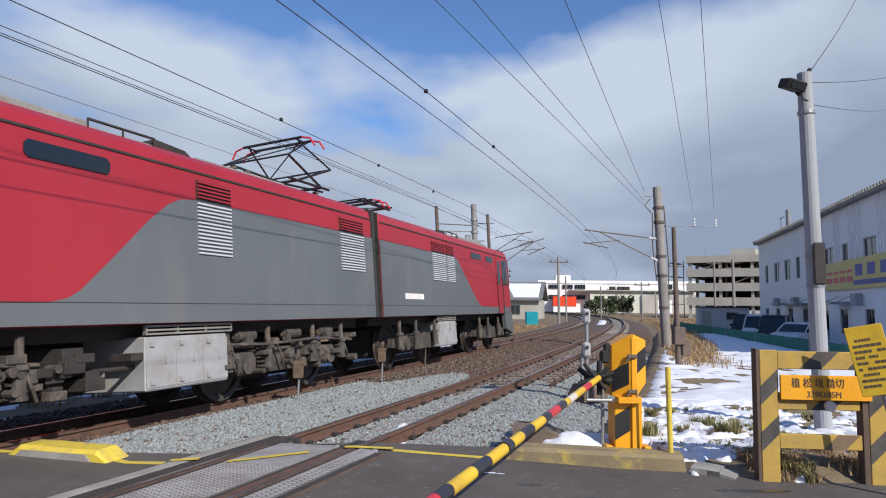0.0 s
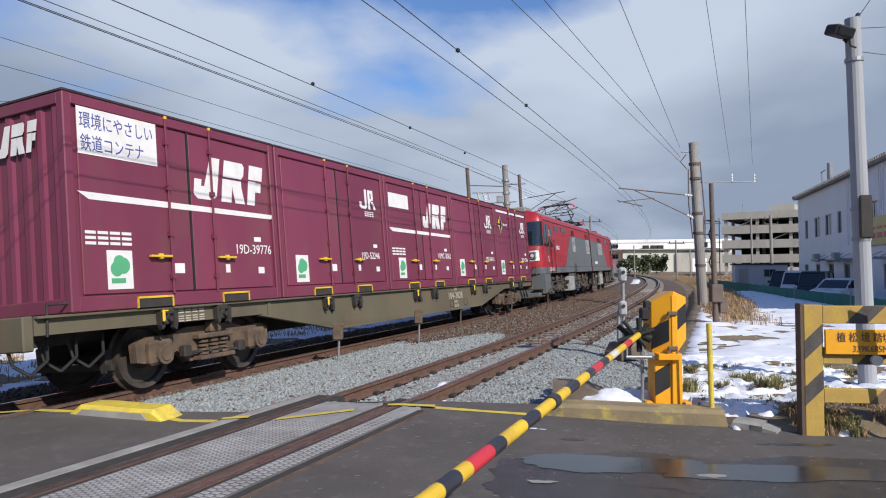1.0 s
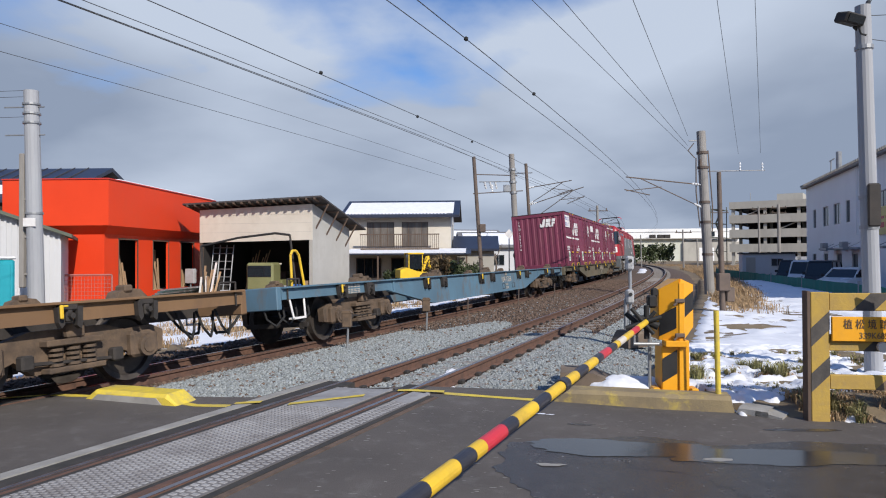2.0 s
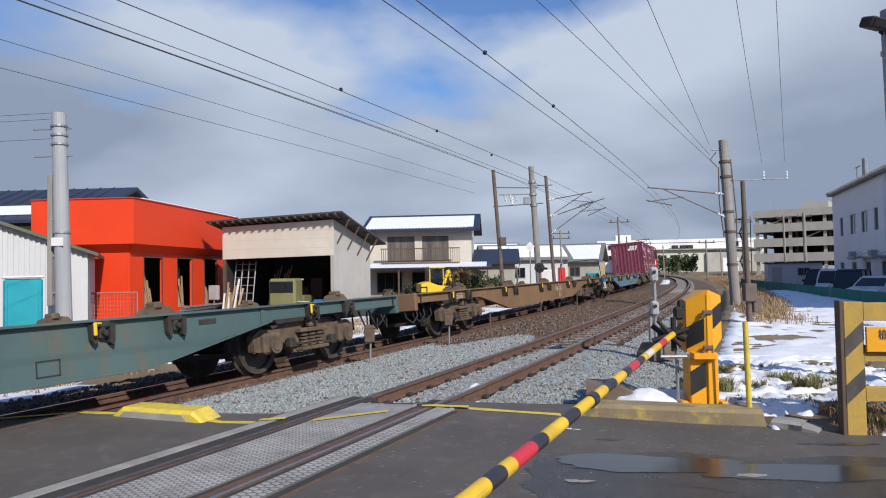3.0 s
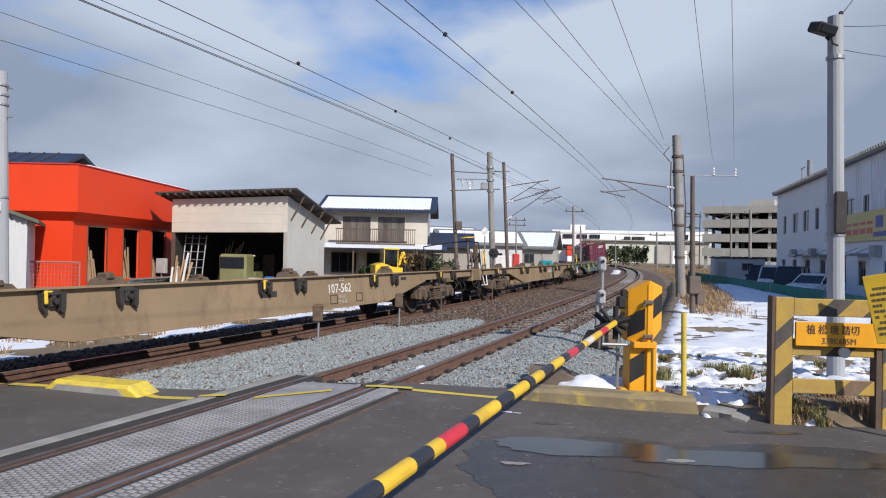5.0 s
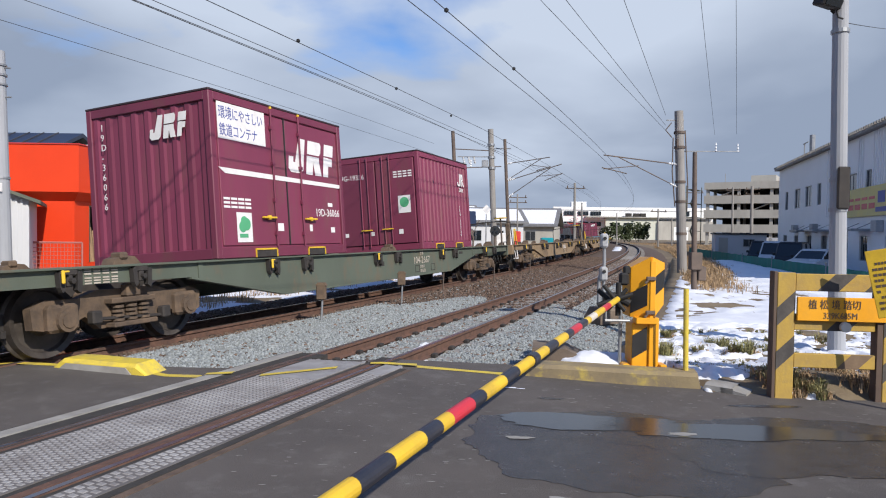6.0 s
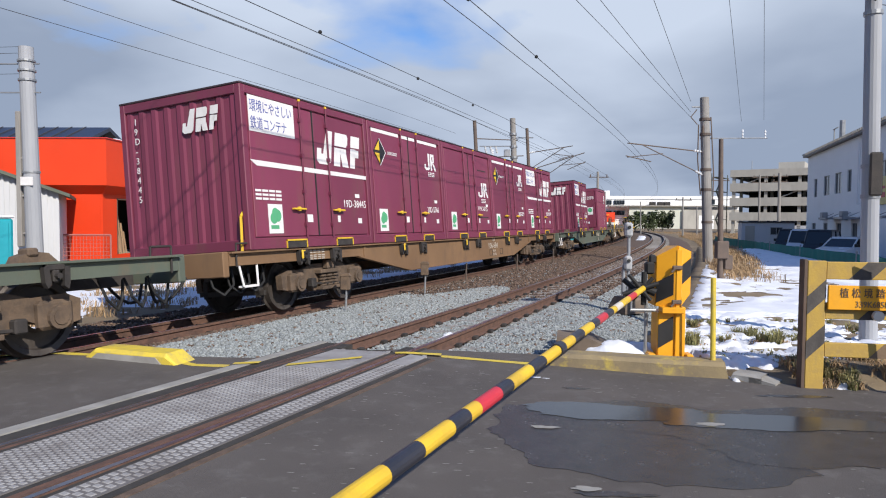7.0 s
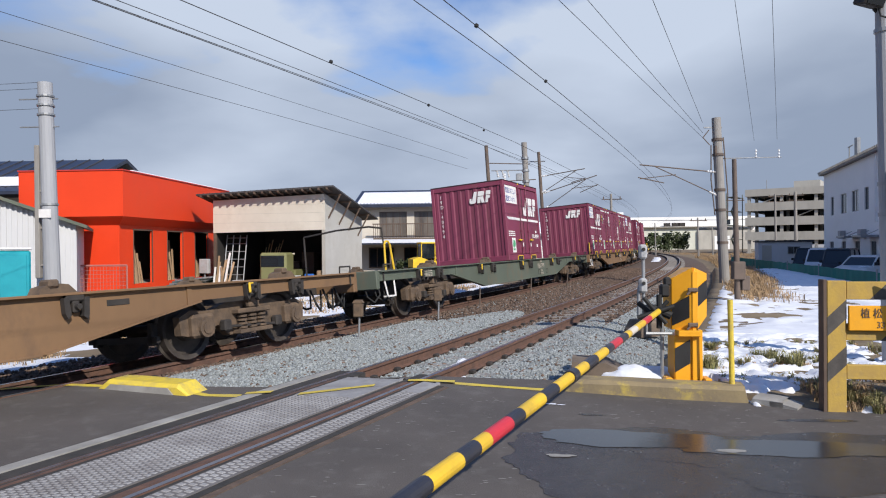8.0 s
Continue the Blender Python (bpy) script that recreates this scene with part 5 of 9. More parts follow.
    part("name_strip", box(BM(), -1.416, -1.410, 3.62, 4.85, 1.40, 1.54), "white_mark", u, "white strip with fine writing")
    # roof equipment
    bm = BM()
    box(bm, -1.0, 1.0, -4.2, -0.80, 3.38, 3.58, 0.03)
    box(bm, -0.98, 0.98, -0.78, 0.30, 3.40, 3.52, 0.02)
    box(bm, -0.95, 0.95, 1.2, 3.6, 3.40, 3.55, 0.03)
    part("roof_hatch", bm, "loco_roof", u)
    bm = BM()
    prism(bm, [(0.25, 3.40), (0.35, 3.62), (0.95, 3.58), (1.25, 3.40)], "x", -0.96, 0.96)
    part("roof_intake", bm, "grime", u, "dark sloping roof intake")
    bm = BM()
    for x in (-1.0, 1.0):
        rod(bm, (x, -0.8, 3.60), (x, 0.3, 3.60), 0.02, 6)
        for yy in (-0.8, -0.25, 0.3):
            rod(bm, (x, yy, 3.48), (x, yy, 3.60), 0.015, 6)
    part("roof_rail", bm, "grime", u)
    bm = BM()
    tube(bm, [(0.3, 2.8, 3.86), (0.3, 4.4, 3.80), (0.3, 6.0, 3.88)], 0.025, 6)
    part("roof_cable", bm, "rubber", u)
    bm = BM()
    for y in (2.9, 3.3, 5.7):
        for k in range(4):
            rod(bm, (0.3, y, 3.58 + 0.07 * k), (0.3, y, 3.62 + 0.07 * k), 0.07, 8)
    part("insulators", bm, "rust_pole", u)
    # pantograph, folding diamond frame
    y0, top = 4.75, (4.74 if pantograph_up else 3.92)
    mid = 3.78 + (top - 3.78) * 0.47
    bm = BM()
    for x in (-0.75, 0.75):
        rod(bm, (x, y0 - 0.75, 3.78), (x, y0 + 0.75, 3.78), 0.03, 6)
        for e in (-1, 1):
            rod(bm, (x, y0 + e * 0.45, 3.78), (x * 1.05, y0 - e * 0.8, mid), 0.026, 6)
            rod(bm, (x * 1.05, y0 - e * 0.8, mid), (x * 0.8, y0 + e * 0.12, top - 0.06), 0.020, 6)
    for e in (-1, 1):
        rod(bm, (-0.75, y0 + e * 0.45, 3.78), (0.75, y0 + e * 0.45, 3.78), 0.03, 6)
        rod(bm, (-0.8, y0 - e * 0.8, mid), (0.8, y0 - e * 0.8, mid), 0.02, 6)
        rod(bm, (-0.8, y0 - e * 0.8, mid), (0.64, y0 + e * 0.12, top - 0.06), 0.014, 6)
    pan = part("pantograph", bm, "black", u, "raised black pantograph" if pantograph_up else "folded black pantograph")
    bm = BM()
    for d in (-0.18, 0.18):
        rod(bm, (-0.72, y0 + d, top), (0.72, y0 + d, top), 0.03, 6)
    for x in (-0.6, 0.6):
        rod(bm, (x, y0 - 0.2, top - 0.03), (x, y0 + 0.2, top - 0.03), 0.02, 6)
    part("collector_head", bm, "black", pan)
    bm = BM()
    for d in (-0.18, 0.18):
        for x in (-1, 1):
            tube(bm, [(x * 0.72, y0 + d, top), (x * 0.92, y0 + d, top - 0.05), (x * 1.02, y0 + d, top - 0.22)], 0.02, 6)
    part("horns", bm, "red_band", pan, "red horns")
    # running gear
    bo = bogie_meshes()
    for y in (-3.55, 3.2):
        bm = BM()
        for x in (-1, 1):
            prism(bm, [(-1.9, 0.52), (-1.9, 0.72), (-0.5, 0.80), (0.5, 0.80), (1.9, 0.72), (1.9, 0.52), (0.6, 0.40), (-0.6, 0.40)], "x", x * 0.98, x * 1.10)
        box(bm, -1.0, 1.0, -0.3, 0.3, 0.45, 0.8)
        bg = part("bogie", bm, "loco_gear", u, "grimy motor bogie", m=pose(0, y, 0))
        for ay in (-1.25, 1.25):
            for x in (-1, 1):
                mesh_part("wheel", bo["loco_wheel"], "wheel", bg, m=pose(x * HALF_GAUGE, ay, 0.56, 0, 0, 0 if x > 0 else 180))
                b = BM()
                box(b, x * 1.02, x * 1.20, ay - 0.24, ay + 0.24, 0.40, 0.76, 0.05)
                rod(b, (x * 1.18, ay, 0.56), (x * 1.24, ay, 0.56), 0.15, 12)
                part("axle_box", b, "loco_gear", bg)
                b = BM()
                for d in (-0.42, 0.42):
                    for k in range(5):
                        rod(b, (x * 1.14, ay + d, 0.50 + k * 0.07), (x * 1.14, ay + d, 0.535 + k * 0.07), 0.085, 8)
                part("springs", b, "grime", bg)
        b = BM()
        rg = random.Random(int(y * 10) + (7 if pantograph_up else 3))
        for k in range(34):
            yy, z = rg.uniform(-2.2, 2.2), rg.uniform(0.42, 0.92)
            if k % 2:
                rod(b, (1.12, yy, z), (1.30, yy, z), rg.uniform(0.03, 0.08), 8)
            else:
                box(b, 1.10, rg.uniform(1.2, 1.34), yy, yy + rg.uniform(0.1, 0.3), z, z + rg.uniform(0.06, 0.16), 0.01)
        tube(b, [(1.25, -1.9, 0.9), (1.3, -0.8, 0.86), (1.3, 0.6, 0.9), (1.25, 1.9, 0.84)], 0.025)
        for yy in (-1.7, -0.5, 0.6, 1.7):
            tube(b, [(1.22, yy, 0.95), (1.28, yy + 0.1, 0.6), (1.22, yy + 0.2, 0.45)], 0.022)
        part("pipework", b, "loco_gear", bg)
        for yy in (-1.75, -0.72, 0.65, 1.70):          # upright dampers and sand pipes
            for x in (-1, 1):
                b = BM()
                rod(b, (x * 1.22, yy, 0.52), (x * 1.22, yy, 0.86), 0.075, 10)
                rod(b, (x * 1.22, yy, 0.86), (x * 1.22, yy, 1.16), 0.048, 10)
                rod(b, (x * 1.22, yy, 0.80), (x * 1.22, yy, 0.86), 0.10, 10)
                rod(b, (x * 1.22, yy, 0.48), (x * 1.22, yy, 0.53), 0.09, 10)
                part("damper", b, "loco_gear", bg)
        for yy in (-1.2, 0.1, 1.2):
            b = BM()
            rod(b, (1.12, yy - 0.22, 1.02), (1.12, yy + 0.22, 1.02), 0.09, 12)
            rod(b, (1.12, yy - 0.25, 1.02), (1.12, yy - 0.22, 1.02), 0.05, 8)
            rod(b, (1.12, yy + 0.22, 1.02), (1.12, yy + 0.27, 1.02), 0.05, 8)
            part("air_cylinder", b, "loco_gear", bg)
    for y0, y1, xs_ in ((-0.22, 1.36, 1), (0.86, 2.30, -1)):
        mat, nm = "light_box", "equipment_box"
        bm = BM()
        box(bm, xs_ * 0.2, xs_ * 1.30, y0, y1, 0.38, 1.08, 0.02)
        e = part(nm, bm, mat, u, "light grey underfloor box")
        bm = BM()
        for k in range(3):
            yy = y0 + (y1 - y0) * (k + 0.5) / 3
            box(bm, xs_ * 1.30, xs_ * 1.312, yy - (y1 - y0) * 0.16, yy + (y1 - y0) * 0.16, 0.42, 1.02, 0.004)
            box(bm, xs_ * 1.31, xs_ * 1.33, yy + 0.05, yy + 0.08, 0.72, 0.84)
            for dz in (0.46, 0.95):
                box(bm, xs_ * 1.31, xs_ * 1.335, yy - 0.2, yy - 0.13, dz, dz + 0.06)
        part("cover", bm, mat, e)
        bm = BM()
        for dz in (0.0, 0.05, 0.1):
            box(bm, xs_ * 1.26, xs_ * 1.32, y0, y1 + 0.1, 1.10 + dz, 1.125 + dz)
        for k in range(4):
            yy = y0 + (y1 + 0.08 - y0) * k / 3
            box(bm, xs_ * 1.27, xs_ * 1.315, yy, yy + 0.03, 1.10, 1.225)
        part("grille", bm, "loco_roof", e, "grey grille over the box")
    bm = BM()
    rg = random.Random(4)
    for k in range(12):
        yy = rg.uniform(-1.8, -0.3)
        z = rg.uniform(0.45, 0.85)
        box(bm, 0.9, rg.uniform(1.15, 1.3), yy, yy + rg.uniform(0.1, 0.3), z, z + rg.uniform(0.08, 0.2), 0.01)
    rod(bm, (1.1, -1.9, 0.7), (1.1, 1.6, 0.7), 0.03)
    part("air_gear", bm, "grime", u)
    part("underframe", box(BM(), -0.95, 0.95, -L + 0.3, L - 0.1, 0.80, 0.985), "grime", u)
    part("transformer_case", box(BM(), -0.55, 0.15, -1.4, 1.2, 0.10, 0.79, 0.04), "grime", u)
    for ym in (-3.55, 3.2):
        part("traction_motor", box(BM(), -0.48, 0.48, ym - 1.7, ym + 1.7, 0.02, 0.79, 0.06), "grime", u)
    # rear skirt, coupler, steps
    bm = BM()
    prism(bm, [(-1.38, 1.14), (1.38, 1.14), (1.20, 0.35), (-1.20, 0.35)], "y", -L + 0.22, -L + 0.36)
    for x in (-1, 1):
        prism(bm, [(-L + 0.25, 1.14), (-L + 1.35, 1.14), (-L + 1.25, 0.55), (-L + 0.25, 0.34)], "x", x * 1.24, x * 1.385)
    box(bm, -1.2, 1.2, -L - 0.05, -L + 0.35, 0.20, 0.40, 0.03)
    part("skirt", bm, "loco_grey", u, "grey front skirt")
    bm = BM()
    box(bm, -0.12, 0.12, -L - 0.5, -L + 0.3, 0.72, 0.98, 0.02)
    box(bm, -0.2, 0.12, -L - 0.55, -L - 0.38, 0.68, 1.02, 0.02)
    part("coupler", bm, "grime", u)
    bm = BM()
    for x in (-1.15, 1.15):
        tube(bm, [(x, -L - 0.02, 1.05), (x, -L - 0.14, 1.05), (x, -L - 0.14, 1.45), (x, -L - 0.02, 1.5)], 0.018, 6)
        box(bm, x - 0.2, x + 0.2, -L - 0.1, -L + 0.2, 0.24, 0.28)
        box(bm, x - 0.2, x + 0.2, -L - 0.1, -L + 0.2, 0.52, 0.56)
    part("steps", bm, "bogie", u)
    # dark plate added over the red end; it paints the gap's shade
    part("end_plate", box(BM(), -1.385, 1.385, L + 0.002, L + 0.02, 0.98, 3.35), "grime", u)
    part("gangway", box(BM(), -1.34, 1.34, L + 0.022, L + 0.15, 0.95, 3.40, 0.04), "rubber", u, "black gangway bellows widened to darken the gap between the halves")
    for ob in u.children:                   # the body rides higher on its bogies
        kind_ = ob.name.split(".")[0]
        if kind_ not in ("bogie", "equipment_box", "coupler", "air_gear"):
            up = 0.12 if kind_ in ("skirt", "steps") else 0.265
            ob.matrix_basis = Matrix.Translation((0, 0, up)) @ ob.matrix_basis
    return u


# the train, from the first wagon back; CAR is the length of a wagon over its couplers
CAR, SPEED = 20.4, 24.25
A_REAR = -9.6 + 0.20                       # rear face of the rearmost container, from the wagon's centre


def slot(k):                               # centre of the container place k, 0 at the rear, from the wagon's centre
    return (k - 2) * 3.76


ROLLING = []                                # (thing, distance of its centre behind the datum, half its bogie base, local pose)


def put_wagon(i, ob):
    ROLLING.append((ob, -(i * CAR) + 9.4, 7.1, None))
    return -(i * CAR) + 9.4


def put_container(at, k, ob):
    ROLLING.append((ob, at, 7.1, pose(0, slot(k), 0.992)))


cars = [
    ("olive", "104-2028", "olive-green container wagon loaded with five containers", dict(loaded=True, steps="none")),
    ("blue_wagon", "104-1356", "faded blue empty container wagon with yellow end rails", dict(end_post=True)),
    ("brown", "106-143", "dusty brown empty container wagon", dict(steps="none")),
    ("teal", "104-83", "faded teal empty container wagon with a yellow brake wheel", dict(valve_wheel=True, end_post=True)),
    ("tan", "107-1917", "dusty tan empty container wagon with a brake column", dict(end_post=True)),
    ("tan", "107-562", "dusty tan empty container wagon with deep sills", dict(end_post=True)),
    ("moss", "104-2667", "grey-green container wagon with two containers", dict()),
    ("brown", "106-684", "dusty brown container wagon loaded with five containers", dict(loaded=True, end_post=True)),
    ("moss", "104-799", "grey-green container wagon with one container", dict(end_post=True)),
    ("brown", "106-310", "dusty brown empty container wagon at the train's rear", dict()),
]
LOADS = {
    0: [(0, "d", "19D-39776"), (1, "p", "19D-52246"), (2, "v", "V19C-3062"), (3, "p", "19D-50413"), (4, "h", "20D-11366")],
    6: [(1, "d", "19D-36066"), (3, "g", "19G-19356")],
    7: [(0, "d", "19D-38445"), (1, "h", "20D-5766"), (2, "q", "V19C-8715"), (3, "h", "20D-2219"), (4, "d", "19D-39178")],
    8: [(2, "d", "19D-40994")],
}
TEXTS = {"q": "purple steel freight container with a large white two-stroke mark", "d": "purple steel freight container with a slogan card and white stripe", "v": "purple steel freight container with a white flag and stripe", "p": "purple steel freight container with a small white mark",
         "h": "purple steel freight container with a hazard diamond", "g": "purple steel freight container with doors in its end"}
for i, (paint, number, label, more) in enumerate(cars):
    at = put_wagon(i, wagon(paint, number, label, **more))
    for k, style, no in LOADS.get(i, ()):
        put_container(at, k, container(style, no, TEXTS[style]))
front = 9.4 + CAR / 2
loco_rear = loco_unit("red and grey electric locomotive half with a raised pantograph", True, "EH500-12")
loco_front = loco_unit("red and grey leading half of the electric locomotive", False, "EH500-12")
ROLLING.append((loco_rear, front + 0.35 + 6.25, 3.4, None))
ROLLING.append((loco_front, front + 0.35 + 12.5 + 6.4, 3.4, pose(0, 0, 0, 0, 0, 180)))


# ---- buildings and fixtures of the place ----
def gz(x, y):
    return float(ground_z(np.array([x]), np.array([y]))[0]) - 0.04


def wall_with_holes(name, x0, x1, z0, z1, holes, thick, material, parent, m, frames=None):
    """An upright wall along local x, front face at y 0, with openings (xa, xb, za, zb) that go right through."""
    xs = sorted({x0, x1, *[h[0] for h in holes], *[h[1] for h in holes]})
    zs = sorted({z0, z1, *[h[2] for h in holes], *[h[3] for h in holes]})
    bm = BM()
    for xa, xb in zip(xs, xs[1:]):
        for za, zb in zip(zs, zs[1:]):
            cx, cz = (xa + xb) / 2, (za + zb) / 2
            if any(h[0] < cx < h[1] and h[2] < cz < h[3] for h in holes):
                continue
            box(bm, xa, xb, 0, thick, za, zb)
    bmesh.ops.remove_doubles(bm, verts=bm.verts, dist=0.0005)
    ob = part(name, bm, material, parent)
    ob.matrix_basis = m
    return ob


def window_unit(parent, xa, xb, za, zb, y, m, frame_mat="steel", bars_n=1, glass="glass"):
    bm = BM()
    t = 0.05
    for a in ((xa, xb, za, za + t), (xa, xb, zb - t, zb), (xa, xa + t, za, zb), (xb - t, xb, za, zb)):
        box(bm, a[0], a[1], y - 0.03, y + 0.04, a[2], a[3])
    for k in range(1, bars_n + 1):
        x = xa + (xb - xa) * k / (bars_n + 1)
        box(bm, x - t / 2, x + t / 2, y - 0.02, y + 0.03, za, zb)
    w = part("window", bm, frame_mat, parent)
    w.matrix_basis = m
    part("pane", box(BM(), xa + 0.02, xb - 0.02, y, y + 0.012, za + 0.02, zb - 0.02), glass, w)
    return w


def facing(x, y, deg):
    """Pose of a wall whose front looks along -y turned by deg, with its left end at x, y."""
    return pose(x, y, 0, 0, 0, deg)


# orange building with an overhanging upper block
def orange_house():
    b = thing("orange_building", "bright orange-red rendered building with three open doorways", "building")
    x0, x1, y0, y1, top = -20.2, -15.55, 27.0, 38.4, 4.92
    bm = BM()
    lower, upper = 0.35, 0.0
    # upper block: four slabs with a sloping underside
    def ring(inset, z):
        return [(x0 + inset, y0 + inset, z), (x1 - inset, y0 + inset, z), (x1 - inset, y1, z), (x0 + inset, y1, z)]
    rings = [ring(0.42, 2.62), ring(0.0, 2.98), ring(0.0, top)]
    vs = [[bm.verts.new(p) for p in r] for r in rings]
    for a, c in zip(vs, vs[1:]):
        for i in range(4):
            bm.faces.new((a[i], a[(i + 1) % 4], c[(i + 1) % 4], c[i]))
    bm.faces.new(vs[0])
    bm.faces.new(vs[-1])
    part("upper_block", bm, "orange", b, "overhanging orange upper block")
    part("parapet_cap", box(BM(), x0 - 0.04, x1 + 0.04, y0 - 0.04, y1, top + 0.004, top + 0.06, 0.01), "signal_red", b)
    part("roof_snow", box(BM(), x0 + 0.3, x1 - 0.1, y0 + 1.0, y1, top + 0.064, top + 0.13, 0.02), "snow", b)
    xw = x1 - 0.42
    wall_with_holes("side_wall", 0, y1 - y0 - 0.42, -0.4, 2.62, [(1.15, 2.75, 0.0, 2.42), (4.25, 5.80, 0.0, 2.42), (7.3, 8.95, 0.0, 2.42)], 0.10, "orange", b, pose(xw, y0 + 0.42, 0, 0, 0, 90))
    part("front_wall", box(BM(), x0 + 0.42, xw - 0.105, y0 + 0.42, y0 + 0.67, -0.4, 2.62), "orange", b)
    bm = BM()
    for ya in (1.15, 4.25, 7.3):
        for d in ((ya - 0.05, ya), (ya + 1.6, ya + 1.65)):
            box(bm, xw - 0.02, xw + 0.02, y0 + 0.42 + d[0], y0 + 0.42 + d[1], 0, 2.46)
        box(bm, xw - 0.02, xw + 0.02, y0 + 0.36 + ya, y0 + 2.08 + ya, 2.42, 2.48)
    part("door_frames", bm, "wood_dark", b)
    # room block, ceiling and end are coloured near black for the indoor shade
    part("inner_room", box(BM(), x0 + 0.7, xw - 2.6, y0 + 0.7, y1 - 0.3, -0.35, 2.6), "interior_shade", b)
    part("inner_floor", box(BM(), xw - 2.6, xw - 0.11, y0 + 0.7, y1 - 0.3, -0.4, -0.05), "concrete", b)
    part("inner_ceiling", box(BM(), xw - 2.6, xw - 0.26, y0 + 0.7, y1 - 0.3, 2.5, 2.6), "interior_shade", b)
    part("end_wall", box(BM(), x0 + 0.42, xw, y1 - 0.29, y1 - 0.02, -0.4, 2.62), "orange", b)
    part("inner_end", box(BM(), xw - 2.6, xw - 0.12, y1 - 0.35, y1 - 0.294, -0.05, 2.5), "interior_shade", b)
    return b


orange_house()
rg = random.Random(11)
for ya in (29.2, 32.3, 35.3):                       # timber leaning inside the doorways
    for k in range(14):
        bm = BM()
        y = ya + 0.25 + rg.uniform(0, 0.8)
        h = rg.uniform(0.9, 2.1)
        box(bm, -0.025, 0.025, -rg.uniform(0.02, 0.06), rg.uniform(0.02, 0.06), 0, h)
        part_ob = part("timber_plank", bm, "wood")
        part_ob.matrix_basis = pose(-16.35 - rg.uniform(0, 0.5), y, -0.05, rg.uniform(-8, 8), -rg.uniform(4, 14), 0)
        tagged(part_ob, "bare timber plank leaning in the orange building's doorway", "plank", group="leaning timber")
for k in range(6):
    bm = BM()
    box(bm, 0, 0.22, 0, 7.5 - k * 0.5, 0, 0.07, 0.005)
    ob = part("scaffold_board", bm, "car_silver" if k % 2 else "teal")
    ob.matrix_basis = pose(-14.75 + 0.03 * k, 28.6 + 0.2 * k, gz(-14.7, 30) + 0.05 + 0.072 * k, 0, 0, 1 - k)
    tagged(ob, "long grey-green board in a stack by the orange building", "board", group="stacked boards")


def dark_roof_house():
    h = thing("house", "grey house with a blue-black roof and patches of snow", "house")
    bm = BM()
    box(bm, -40, -26.4, 40, 50, -0.5, 4.9)
    part("wall", bm, "grey_wall", h)
    bm = BM()
    prism(bm, [(38.6, 5.0), (45, 7.65), (51.4, 5.0), (51.4, 5.2), (45, 7.92), (38.6, 5.2)], "x", -41, -25.6)
    part("roof", bm, "roof_blue", h)
    for k in range(14):
        bm = BM()
        x = -40.3 + k
        m = Matrix.Translation((x, 42.1, 6.70)) @ Matrix.Rotation(math.atan2(2.5, 5.8), 4, "X")
        box(bm, 0, 0.05, -3.1, 3.1, 0, 0.05, 0, m)
        part("roof_batten", bm, "roof", h)
    m = Matrix.Translation((-33, 40.6, 5.92)) @ Matrix.Rotation(math.atan2(2.5, 5.8), 4, "X")
    part("roof_snow", box(BM(), -7, 4.6, -1.2, 0.6, 0.12, 0.24, 0.05, m), "snow", h)
    window_unit(h, -31.2, -29.4, 2.6, 4.2, 39.96, pose(0, 0, 0))


dark_roof_house()


def white_shed():
    h = thing("shed", "white corrugated-steel shed with a green-edged sloping roof", "shed", pose(-14.75, 22.6, 0, 0, 0, 30))
    bm = BM()
    prism(bm, [(0, -0.4), (0, 2.45), (-7, 5.05), (-11, 3.7), (-11, -0.4)], "y", 0, 5)
    part("wall", bm, "white_wall", h)
    bm = BM()
    for k in range(44):
        x = -0.06 - k * 0.16
        box(bm, x - 0.035, x + 0.035, -0.05, 0.01, -0.4, 2.40 - x * 0.371)
    part("corrugation", bm, "white_wall", h)
    bm = BM()
    prism(bm, [(0.35, 2.32), (-7, 5.07), (-7, 5.19), (0.35, 2.44)], "y", -0.3, 5.3)
    part("roof", bm, "moss", h, "green-edged roof sheet")


white_shed()


